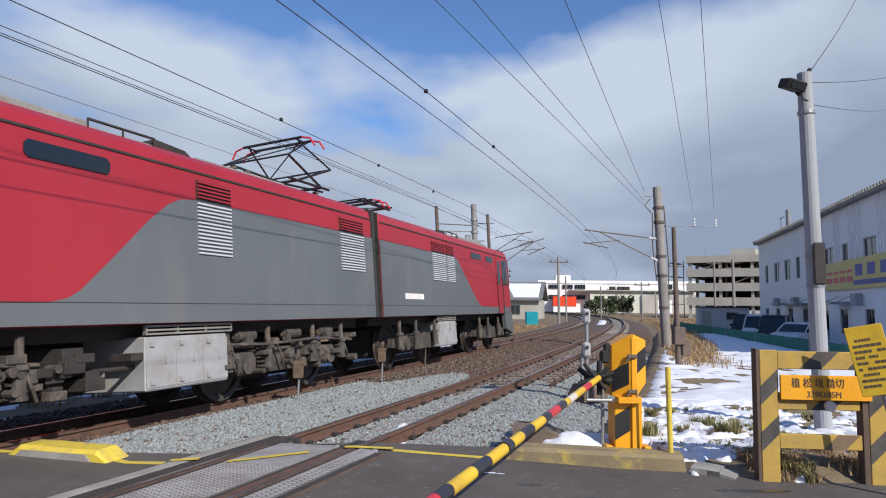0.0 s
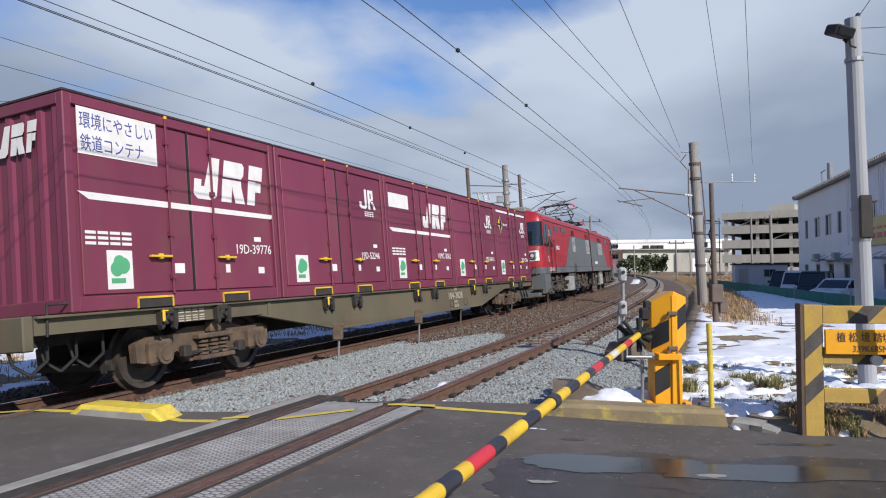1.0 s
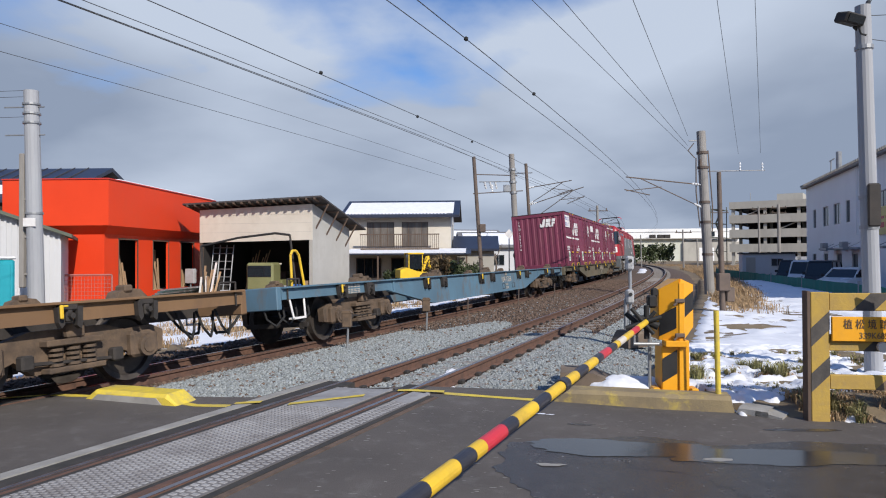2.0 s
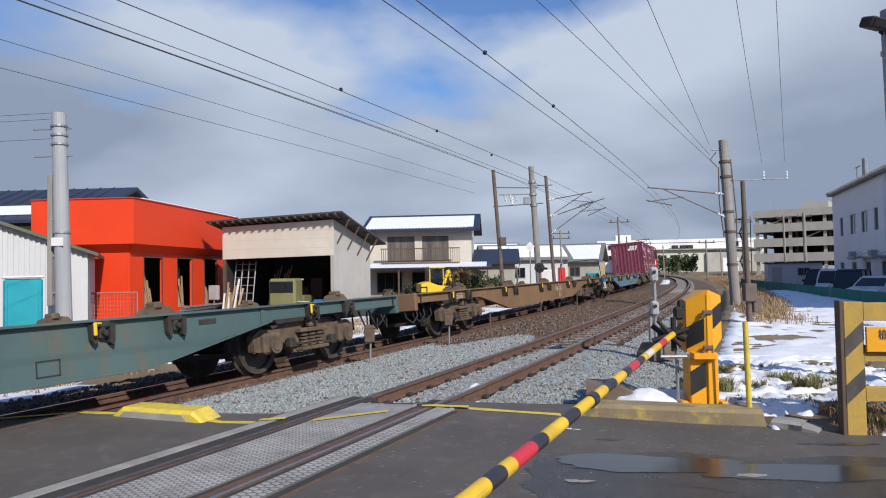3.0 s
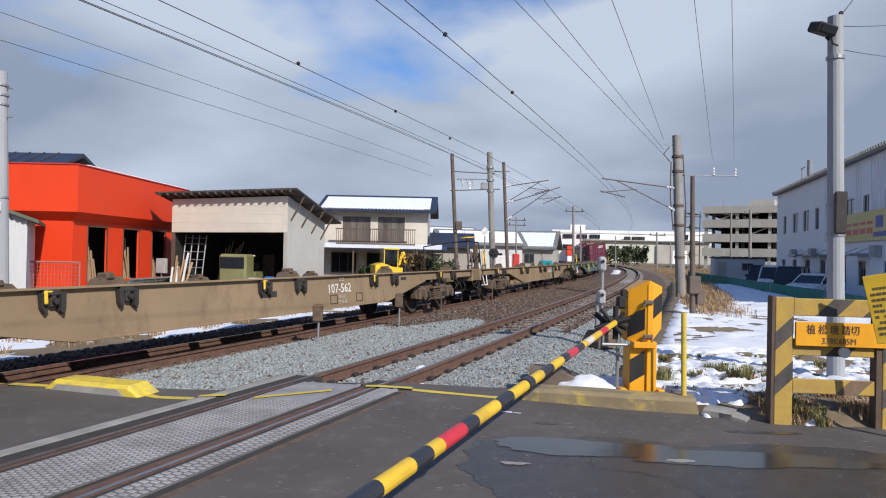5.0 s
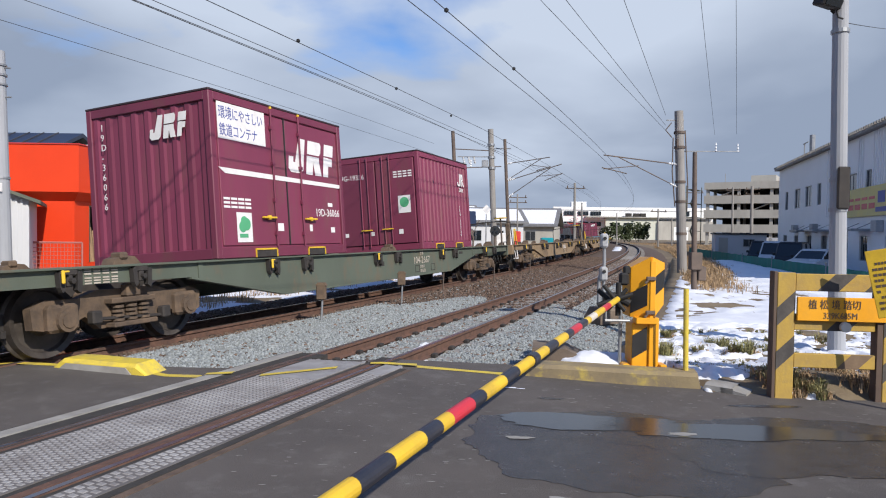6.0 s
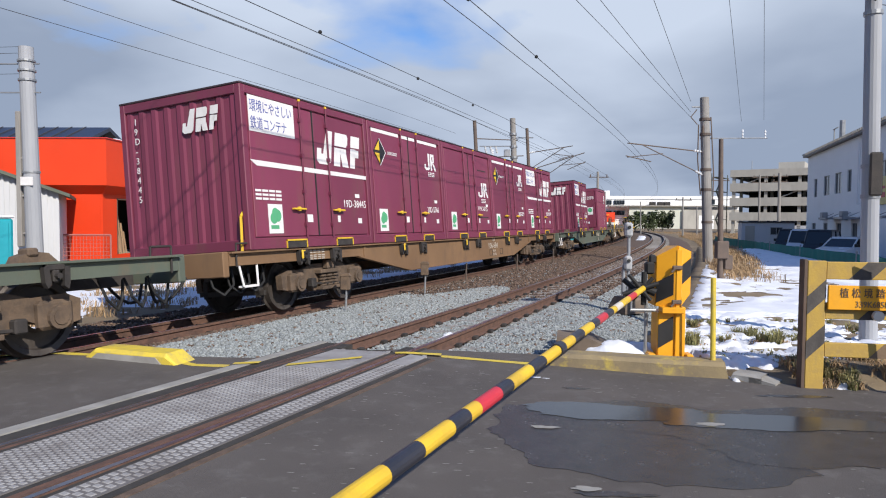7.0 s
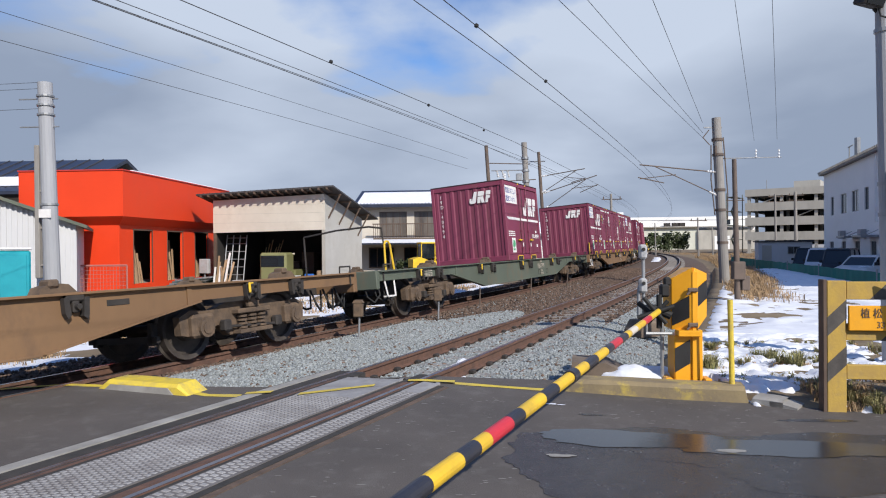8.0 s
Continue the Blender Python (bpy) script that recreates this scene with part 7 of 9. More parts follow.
tube(bm, [at(6.0) + Vector((-0.3, 0, 0)), at(6.3) + Vector((-0.55, 0, 0)), at(6.6) + Vector((-0.3, 0, 0))], 0.02)
tube(bm, [at(6.3) + Vector((0.24, 0, 0)), at(4.0) + Vector((0.30, 0, 0)), at(3.0) + Vector((0.24, 0, 0))], 0.025)
tube(bm, [at(6.0) + Vector((-0.25, 0, 0)), at(4.6) + Vector((-0.32, 0, 0)), at(3.2) + Vector((-0.24, 0, 0))], 0.025)
part("down_cable", bm, "rust_pole", t)
# slim pole with a box before it
t, at = mast("slim_pole", 6.88, 18.95, 3.95, 0.085, 0.06, (-0.08, 0), "rust_pole", "slim brown wooden pole with a cable box")
bm = BM()
box(bm, -0.16, 0.16, -0.16, 0.10, 1.05, 1.55, 0.02)
box(bm, 0.08, 0.30, -0.10, 0.16, 0.75, 1.15, 0.02)
part("cable_box", bm, "rust_pole", t)
# masts on the train's far side
t, at = mast("catenary_mast", 2.30, 37.2, 7.35, 0.17, 0.155, (-0.38, 0), "pole", "pale concrete catenary mast beyond the train")
bm = BM()
rod(bm, at(6.3) + Vector((-1.9, 0.1, 0)), at(6.3) + Vector((0.2, 0, 0)), 0.03, 6)
rod(bm, at(6.75) + Vector((-0.1, 0, 0)), at(6.75) + Vector((1.1, -0.2, 0)), 0.03, 6)
ar = part("feeder_arm", bm, "steel", t)
for d in (-1.6, -1.3, -1.0):
    insulator(ar, at(6.3) + Vector((d, 0.1, 0)), at(6.3) + Vector((d + 0.1, 0.1, -0.4)), 3, 0.08)
for h in (5.6, 6.2, 6.9):
    part("clamp_band", rod(BM(), at(h), at(h + 0.12), 0.21, 12), "steel", t)
part("junction_box", box(BM(), -0.55, -0.2, -0.2, 0.1, 5.7, 6.1, 0.02, Matrix.Translation(at(6) - at(0) - Vector((0, 0, 6)))), "steel", t)
t, at = mast("catenary_mast", 3.10, 36.6, 6.72, 0.10, 0.085, (-0.42, 0), "rust_pole", "slim dark steel mast with a wire bracket")
cantilever(t, at(5.85), at(5.85) + Vector((2.3, -0.9, 0.30)), 5.2)
cantilever(t, at(4.9), at(4.9) + Vector((2.9, -0.8, 0.9)), 5.2)
t, at = mast("utility_pole", 0.30, 41.0, 7.80, 0.13, 0.11, (-0.52, 0), "rust_pole", "brown utility pole with insulators beyond the train")
bm = BM()
rod(bm, at(6.0) + Vector((-0.2, 0, 0)), at(6.0) + Vector((2.9, 0, 0.15)), 0.03, 6)
rod(bm, at(7.2) + Vector((-0.1, 0, 0)), at(7.1) + Vector((2.6, 0, 0)), 0.03, 6)
box(bm, -0.2, 0.2, -0.2, 0.2, 3.6, 4.1, 0.03, Matrix.Translation(at(0)))
ar = part("crossarm", bm, "rust_pole", t)
for d in (1.0, 2.2):
    insulator(ar, at(6.05) + Vector((d, 0, 0.05)), at(6.05) + Vector((d, 0, 0.5)), 3, 0.08)
# thick grey pole by the orange building
t, at = mast("utility_pole", -14.1, 20.4, 6.98, 0.25, 0.22, (-0.22, 0), "grey_pole", "thick smooth grey utility pole by the white shed")
for h in (3.55, 6.45, 6.75, 7.05):
    part("band", rod(BM(), at(h), at(h + 0.06), 0.265, 16), "steel", t)
for h in (6.1, 7.0):
    part("crossbar", rod(BM(), at(h) - Vector((0.9, 0, 0)), at(h) + Vector((0.42, 0, 0)), 0.025, 6), "steel", t)
part("tag", box(BM(), -0.2, 0.2, -0.262, -0.235, 3.15, 3.42, 0, Matrix.Translation(at(3.3) - Vector((0, 0, 3.3)))), "white_mark", t)
bm = BM()
box(bm, -0.56, -0.40, -0.10, 0.08, 1.2, 5.5, 0.02)
for z in (1.6, 2.8, 4.0, 5.2):
    box(bm, -0.42, -0.20, -0.05, 0.03, z, z + 0.06)
part("cable_duct", bm, "pole", t)
# lamp pole by the path
t, at = mast("lamp_pole", 5.25, 9.05, 4.93, 0.112, 0.095, (-0.10, 0), "grey_pole", "smooth grey pole with a floodlight and cables")
p = at(5.05)
bm = BM()
box(bm, -0.14, 0.14, -0.13, 0.13, -0.07, 0.07, 0.02, Matrix.Translation(p + Vector((-0.20, -0.05, 0.10))) @ pose(0, 0, 0, 18, 12, 10))
fl = part("floodlight", bm, "grime", t, "dark grey floodlight")
part("lens", box(BM(), -0.11, 0.11, -0.145, -0.125, -0.05, 0.05, 0, Matrix.Translation(p + Vector((-0.20, -0.05, 0.10))) @ pose(0, 0, 0, 18, 12, 10)), "glass", fl)
bm = BM()
tube(bm, [p + Vector((-0.05, 0, -0.05)), p + Vector((-0.12, 0, 0.02))], 0.03)
tube(bm, [p + Vector((-0.12, -0.1, 0.02)), p + Vector((-0.10, -0.12, -0.12)), p + Vector((-0.04, -0.14, -0.15))], 0.012)
part("lamp_arm", bm, "rubber", t)
for h in (2.35, 2.75, 4.75):
    part("band", rod(BM(), at(h), at(h + 0.05), 0.115, 14), "steel", t)
part("switch_plate", box(BM(), -0.085, 0.085, -0.135, -0.10, 2.38, 2.95, 0.02, Matrix.Translation(at(2.6) - Vector((0, 0, 2.6)))), "grime", t)


# ---- snow, verge, grass ----
def fbm(x, y, f, seed=0.0):
    return np.array([noise.fractal((float(a) * f, float(b) * f, seed), 1.0, 2.0, 5) for a, b in zip(x.ravel(), y.ravel())])


def verge_z(x, y):
    """Bank beside the road, right of the barrier."""
    s, lat = line_coords(x, y)
    edge = 6.45 - 0.05 * np.clip(x - 3.2, 0, 9) + 0.05 * np.sin(x * 5.0)
    up = np.clip((y - edge) / 0.35, 0, 1)
    z = -0.10 + 0.13 * up - 0.10 * np.clip((y - 8.5) / 5, 0, 1) - 0.20 * np.clip((lat - 10.5) / 5, 0, 1) + 0.10 * np.clip((y - 14) / 8, 0, 1) * np.clip((9.2 - lat) / 2, 0, 1)
    z += np.where((x > 3.2) & (y < 8.2), 0.10 * np.exp(-((y - 7.0) / 0.6) ** 2) * np.clip((x - 3.2) / 0.5, 0, 1), 0)
    return np.where((lat < 6.6) | (x < 2.55) & (y < 7.9), -0.30, z)


vxs, vys = np.arange(2.2, 24.0, 0.16), np.arange(6.2, 44.0, 0.18)
VX, VY = np.meshgrid(vxs, vys)
vz = verge_z(VX.ravel(), VY.ravel())
v_s, v_lat = line_coords(VX.ravel(), VY.ravel())
rough_v = 0.05 * fbm(VX, VY, 1.3, 4.0)
tagged(sheet("verge", vxs, vys, vz + rough_v * 0.6, "soil"), "rough brown verge of soil and dead grass by the road", "verge", kind="structure")
cover = 0.026 + 0.06 * fbm(VX, VY, 0.6, 9.0) + 0.07 * fbm(VX, VY, 2.1, 2.0) + 0.05 * fbm(VX, VY, 5.0, 7.0)
cover -= 0.14 * np.clip((VY.ravel() - 19) / 6, 0, 1) * np.clip((8.8 - v_lat) / 0.8, 0, 1) * np.clip((v_lat - 6.9) / 0.3, 0.4, 1)                  # dry grass along the ballast
cover -= 0.10 * np.exp(-(((VX.ravel() - 3.8) / 0.9) ** 2 + ((VY.ravel() - 6.9) / 0.5) ** 2))              # bare clump at the board fence
cover -= 0.07 * np.exp(-(((VX.ravel() - 2.9) / 0.45) ** 2 + ((VY.ravel() - 6.8) / 0.35) ** 2))
cover += 0.05 * np.clip((v_lat - 9.5) / 2, 0, 1)
cover = np.where((v_lat < 6.9) | (VX.ravel() < 2.62) & (VY.ravel() < 7.8), -0.3, cover)
cover = np.where((VX.ravel() < 6.9) & (VY.ravel() < 11.9), -0.3, cover)
nxs, nys = np.arange(2.4, 7.12, 0.045), np.arange(6.25, 12.12, 0.05)
NX, NY = np.meshgrid(nxs, nys)
n_s, n_lat = line_coords(NX.ravel(), NY.ravel())
near_cover = 0.020 + 0.06 * fbm(NX, NY, 0.6, 9.0) + 0.07 * fbm(NX, NY, 2.1, 2.0) + 0.075 * fbm(NX, NY, 6.5, 7.0)
near_cover -= 0.12 * np.exp(-(((NX.ravel() - 3.8) / 0.9) ** 2 + ((NY.ravel() - 6.9) / 0.5) ** 2))
near_cover -= 0.07 * np.exp(-(((NX.ravel() - 2.9) / 0.45) ** 2 + ((NY.ravel() - 6.8) / 0.35) ** 2))
near_cover = np.where((n_lat < 6.75) | (NX.ravel() < 2.62) & (NY.ravel() < 7.8), -0.3, near_cover)
tagged(sheet("snow_cover", nxs, nys, verge_z(NX.ravel(), NY.ravel()) + np.clip(near_cover, -0.2, 0.06), "snow"), "patchy thawing snow on the verge beside the barrier", "snow", kind="structure")
tagged(sheet("snow_cover", vxs, vys, vz + np.clip(cover, -0.2, 0.07), "snow"), "thawing snow lying over the verge and footpath", "snow", kind="structure")
lxs, lys = np.arange(-26, 1.0, 0.25), np.arange(8.0, 46.0, 0.25)
LX, LY = np.meshgrid(lxs, lys)
l_s, l_lat = line_coords(LX.ravel(), LY.ravel())
lc = -0.03 + 0.10 * fbm(LX, LY, 0.5, 21.0) + 0.04 * fbm(LX, LY, 2.0, 3.0)
lc = np.where((l_lat > -2.3) | (l_lat < -9), -0.4, lc)
tagged(sheet("snow_cover", lxs, lys, ground_z(LX.ravel(), LY.ravel()) + np.clip(lc, -0.2, 0.05) + 0.02, "snow"), "patches of snow along the far side of the tracks", "snow", kind="structure")
# snow left between the rails, and on the far bend
for k, (s0, s1, lat, w) in enumerate(((-0.9, 0.9, 4.1, 0.42), (0.7, 1.5, 3.95, 0.22), (56, 78, 2.1, 0.6))):
    bm = BM()
    rows = []
    for s in np.linspace(s0, s1, 24):
        row = []
        for j in range(7):
            q = (j - 3) / 3
            p = line_point(s, lat + q * w * (0.6 + 0.5 * noise.noise((s * 1.7, q, k))), 0)
            fade = 1 - abs((s - (s0 + s1) / 2) / (s1 - s0) * 2) ** 2
            row.append(bm.verts.new((p.x, p.y, float(bed_z(lat)) + 0.05 + 0.09 * (1 - q * q) * fade + 0.05 * noise.noise((s * 4, q * 3, 5)) - 0.05)))
        rows.append(row)
    for a, b in zip(rows, rows[1:]):
        for j in range(6):
            bm.faces.new((a[j], a[j + 1], b[j + 1], b[j]))
    tagged(part("snow_remnant", bm, "snow", smooth=True), "remnant of snow between the rails", "snow", kind="structure")
bm = BM()                                     # snow heap behind the kerb
bmesh.ops.create_icosphere(bm, subdivisions=4, radius=1.0, matrix=Matrix.Translation((1.72, 7.72, 0.02)) @ Matrix.Diagonal((0.46, 0.30, 0.20, 1)))
for v in bm.verts:
    v.co.z += 0.05 * noise.noise(v.co * 4) + 0.03 * noise.noise(v.co * 11)
    v.co.x += 0.06 * noise.noise(v.co * 3 + Vector((5, 0, 0)))
tagged(part("snow_heap", bm, "snow", smooth=True), "small heap of snow behind the concrete kerb", "snow")


def blades(name, spots, material, label, h=0.35, spread=0.12, per=40, width=0.006, category="grass", kind="stuff", droop=0.5):
    """Grass as many single blades, two triangles and a tip each."""
    co, faces = [], []
    for x, y, z, size in spots:
        for _ in range(int(per * size)):
            a, r = rng.random() * 6.283, rng.random() ** 0.6 * spread * size
            bx, by = x + r * math.cos(a), y + r * math.sin(a)
            hh, lean, b = h * size * (0.5 + 0.7 * rng.random()), droop * (0.3 + rng.random()), rng.random() * 6.283
            w = width * (0.7 + 0.8 * rng.random())
            dx, dy = math.cos(b), math.sin(b)
            i = len(co)
            co += [(bx - dy * w, by + dx * w, z - 0.03), (bx + dy * w, by - dx * w, z - 0.03),
                   (bx + dx * lean * hh * 0.35 - dy * w * 0.8, by + dy * lean * hh * 0.35 + dx * w * 0.8, z + hh * 0.62),
                   (bx + dx * lean * hh * 0.35 + dy * w * 0.8, by + dy * lean * hh * 0.35 - dx * w * 0.8, z + hh * 0.62),
                   (bx + dx * lean * hh, by + dy * lean * hh, z + hh * (1.0 - 0.35 * lean))]
            faces += [(i, i + 1, i + 3, i + 2), (i + 2, i + 3, i + 4)]
    me = bpy.data.meshes.new(name)
    me.from_pydata(co, [], faces)
    me.update()
    return tagged(mesh_part(name, me, material), label, category, kind=kind)


def vz_at(x, y):
    return float(verge_z(np.array([x]), np.array([y]))[0])


tufts = [(2.62, 8.35, 1.0), (3.80, 8.70, 0.9), (3.75, 9.35, 0.7), (2.75, 9.6, 0.8), (4.7, 9.6, 0.7), (5.6, 9.9, 0.7), (4.3, 7.5, 0.8), (4.9, 7.4, 0.7), (3.6, 6.62, 0.6), (3.45, 6.85, 0.6), (4.5, 6.6, 0.6), (3.3, 10.4, 0.6)]
for _ in range(34):
    tx, ty = 2.65 + 3.6 * rng.random(), 7.3 + 4.2 * rng.random() ** 1.3
    if line_coords(tx, ty)[1][0] > 7.0:
        tufts.append((tx, ty, 0.22 + 0.25 * rng.random()))
blades("green_grass", [(x + dx, y + dy, vz_at(x + dx, y + dy), s * 0.7) for x, y, s in tufts for dx, dy in ((0, 0), (0.12, 0.05), (-0.1, 0.08), (0.05, -0.1))], "green", "tufts of green grass in the thawing snow", 0.36, 0.10, 110, 0.005, droop=1.0)
blades("dead_grass", [(x + dx, y + dy, vz_at(x + dx, y + dy), s * 0.8) for x, y, s in tufts for dx, dy in ((0.04, 0.1), (0.12, -0.06), (-0.14, 0.0))] +
       [(3.3 + rng.random() * 1.3, 6.6 + rng.random() * 0.7, 0.08, 0.6 + 0.4 * rng.random()) for _ in range(16)], "dry", "straw-coloured dead grass by the board fence", 0.15, 0.18, 60, 0.006, droop=1.0)
spots = []
for _ in range(1000):
    s, lat = 12 + 75 * rng.random() ** 0.8, 7.2 + 1.7 * rng.random()
    p = line_point(s, lat)
    if p.y > 16 + 4 * noise.noise((p.x, p.y, 2)):
        spots.append((p.x, p.y, vz_at(p.x, p.y) if p.y < 44 else -0.2, 0.5 + 0.8 * rng.random()))
for _ in range(700):
    s, lat = 45 + 90 * rng.random(), 8 + 22 * rng.random() ** 1.5
    p = line_point(s, lat)
    spots.append((p.x, p.y, -0.45, 1.2 + 0.8 * rng.random()))
blades("dry_grass_bank", spots, "dry", "tall straw-coloured dry grass along the ballast's edge", 0.27, 0.30, 26, 0.008, droop=0.9)
spots = []
for _ in range(900):
    s, lat = -2 + 60 * rng.random(), -2.9 - 3.5 * rng.random()
    p = line_point(s, lat)
    spots.append((p.x, p.y, -0.28, 0.5 + 0.6 * rng.random()))
blades("dry_grass_bank", spots, "dry", "dry grass on the far side of the tracks", 0.26, 0.28, 22, 0.009, droop=0.9)

# ---- puddle on the road ----
def blot(name, cx, cy, rx, ry, lift, material, label, seed, n=120, wob=0.22):
    """A flat stain that follows the road's surface."""
    bm = BM()
    rings = []
    for f in (1.0, 0.8, 0.6, 0.4, 0.2):
        ring = []
        for k in range(n):
            a = 2 * math.pi * k / n
            c, s_ = math.cos(a), math.sin(a)
            q = f * (1 + wob * noise.noise((c * 1.6, s_ * 1.6, seed)) + 0.12 * noise.noise((c * 5, s_ * 5, seed)) + 0.05 * noise.noise((c * 17, s_ * 17, seed)))
            x, y = cx + rx * q * c, cy + ry * q * s_
            ring.append(bm.verts.new((x, y, float(road_z(x, y)[0]) + lift)))
        rings.append(ring)
    for r0, r1 in zip(rings, rings[1:]):
        for k in range(n):
            bm.faces.new((r0[k], r0[(k + 1) % n], r1[(k + 1) % n], r1[k]))
    bm.faces.new(rings[-1])
    return tagged(part(name, bm, material), label, "puddle", kind="structure")


blot("wet_patch", 1.30, 5.00, 1.22, 0.90, -0.0085, "wet", "dark wet patch of asphalt round a puddle", 3.0, wob=0.22)
blot("wet_patch", 2.65, 5.12, 1.45, 0.66, -0.0075, "wet", "dark wet patch of asphalt along the verge", 6.0, wob=0.3)
blot("wet_patch", 3.35, 4.72, 0.95, 0.36, -0.0080, "wet", "dark wet tongue of asphalt", 7.0, wob=0.3)
blot("puddle", 1.15, 5.55, 0.85, 0.22, -0.0050, "puddle", "shallow puddle that mirrors the sky", 8.0, wob=0.35)
blot("puddle", 2.35, 5.36, 0.95, 0.20, -0.0046, "puddle", "shallow puddle that mirrors the barrier", 5.0, wob=0.4)
blot("puddle", 3.25, 5.28, 0.55, 0.10, -0.0042, "puddle", "shallow puddle along the verge", 9.0, wob=0.4)
blot("wet_patch", 2.98, 6.22, 0.36, 0.045, -0.0085, "wet", "thin wet streak at the verge", 1.0, wob=0.4)
blot("wet_patch", 0.95, 6.28, 0.12, 0.03, -0.0085, "wet", "small wet spot on the road", 2.0, wob=0.5)
blot("wet_patch", 0.78, 3.86, 0.22, 0.045, -0.0068, "wet", "small wet spot on the road", 4.0, wob=0.6)
for k, (x, y, r) in enumerate(((0.52, 5.05, 0.075), (1.86, 5.28, 0.08), (0.60, 6.62, 0.045), (0.70, 6.60, 0.03), (0.66, 3.92, 0.06))):
    blot("pale_spot", x, y, r * 1.4, r * 0.5, -0.0034, "snow" if k in (2, 3) else "concrete", "pale spot on the road", 11.0 + k, wob=0.6, n=24)
bm = BM()                                     # pale scratches and grit on the asphalt
for _ in range(700):
    x, y = rng.uniform(-1.6, 4.5), rng.uniform(3.2, 6.9)
    r = rng.uniform(0.002, 0.008)
    e = rng.uniform(1.0, 5.0)
    z = float(road_z(x, y)[0]) - 0.0090
    bm.faces.new([bm.verts.new((x + r * e * math.cos(a), y + r * math.sin(a) * 0.8, z)) for a in (0, 1.1, 2.2, 3.3, 4.3, 5.4)])
tagged(part("road_grit", bm, "concrete"), "pale grit and scratches on the asphalt", "grit", kind="stuff")

# ---- concrete kerbs ----
def kerb(name, a, b, width, height, material, label, ramps=(0.12, 0.12), crown=None):
    a, b = Vector((*a, 0)), Vector((*b, 0))
    d = (b - a).normalized()
    nrm = Vector((-d.y, d.x, 0))
    L = (b - a).length
    bm = BM()
    rows = []
    for t, h in ((0, 0.02), (ramps[0], height), (L * 0.35, height * 1.02), (L * 0.7, height * 0.97), (L - ramps[1], height), (L, 0.02)):
        row = []
        for off, hh in ((0, -0.1), (0.0, h * 0.75), (0.035, h), (width - 0.035, h), (width, h * 0.75), (width, -0.1)):
            p = a + d * t + nrm * off
            row.append(bm.verts.new((p.x, p.y, hh - 0.01)))
        rows.append(row)
    for r0, r1 in zip(rows, rows[1:]):
        for i in range(5):
            bm.faces.new((r0[i], r0[i + 1], r1[i + 1], r1[i]))
    bm.faces.new(rows[0])
    bm.faces.new(rows[-1][::-1])
    k = tagged(part(name, bm, material), label, "kerb")
    return k


stained = surface("yellowed_concrete", (0.30, 0.235, 0.125), (0.19, 0.15, 0.095), 3, 0.9, bump=0.5, fine=60, stain=(0.66, 0.50, 0.06), stain_scale=2.4, stain_amount=0.85)
kerb("concrete_kerb", (0.80, 7.22), (2.60, 6.88), 0.30, 0.16, stained, "worn concrete kerb with remains of yellow paint", (0.04, 0.03))
kerb("concrete_ramp", (2.61, 6.86), (2.95, 6.60), 0.28, 0.07, "concrete", "broken concrete ramp at the kerb's end", (0.02, 0.25))
kerb("yellow_kerb", (-4.42, 7.12), (-3.20, 6.82), 0.34, 0.15, "yellow_line", "bright yellow painted kerb on the road's edge", (0.16, 0.16))
bm = BM()                                   # its bare front face
prism(bm, [(0, 0.0), (1.0, 0.0), (0.9, 0.095), (0.13, 0.095)], "y", -0.006, 0.02)
tagged(part("kerb_face", bm, "concrete", m=pose(-4.34, 7.095, 0.0, 0, 0, -13.8)), "bare concrete face of the yellow kerb", "kerb", kind="structure")
bm = BM()                                   # concrete footing beside the ballast
prism(bm, [(0, -0.2), (0.95, -0.2), (0.62, 0.14), (0.40, 0.24), (0.02, 0.24)], "y", 0, 0.55)
tagged(part("concrete_footing", bm, "brown_concrete", m=pose(0.92, 7.75, 0, 0, 0, -8)), "brown-stained concrete footing at the ballast's edge", "footing")
for k in range(3):
    bm = BM()
    box(bm, -0.13, 0.13, -0.11, 0.11, 0, 0.10, 0.02)
    p = line_point(0.2 + 0.55 * k, 5.95 - 0.05 * k, 0)
    tagged(part("footing_block", bm, "wood_dark", m=pose(p.x, p.y, -0.03, 0, 0, -21)), "short dark timber block at the ballast's edge", "timber block", group="timber blocks")
kerb("cable_trough", (2.75, 12.3), (3.25, 12.6), 0.45, 0.20, "brown_concrete", "concrete footing of the small signal post", (0.1, 0.1))

# ---- barrier machine, arm, posts ----
g = thing("crossing_barrier", "amber and black crossing barrier machine with its arm lowered", "barrier", pose(2.17, 7.42, 0.0))
X0, RIDGE, X1 = -0.16, 0.035, 0.215
def plate(name, xa, ya, xb, yb, zs, material, parent, thick=0.012, label=""):
    """An upright plate from a to b on plan; zs: (low a, low b, high b, high a)."""
    a, b = Vector((xa, ya, 0)), Vector((xb, yb, 0))
    nrm = Vector(((b - a).y, -(b - a).x, 0)).normalized() * thick
    bm = BM()
    vs = [bm.verts.new(q + Vector((0, 0, z)) + o) for o in (Vector(), nrm) for q, z in ((a, zs[0]), (b, zs[1]), (b, zs[2]), (a, zs[3]))]
    for f in ((0, 1, 2, 3), (7, 6, 5, 4), (0, 1, 5, 4), (1, 2, 6, 5), (2, 3, 7, 6), (3, 0, 4, 7)):
        bm.faces.new([vs[i] for i in f])
    return part(name, bm, material, parent, label)


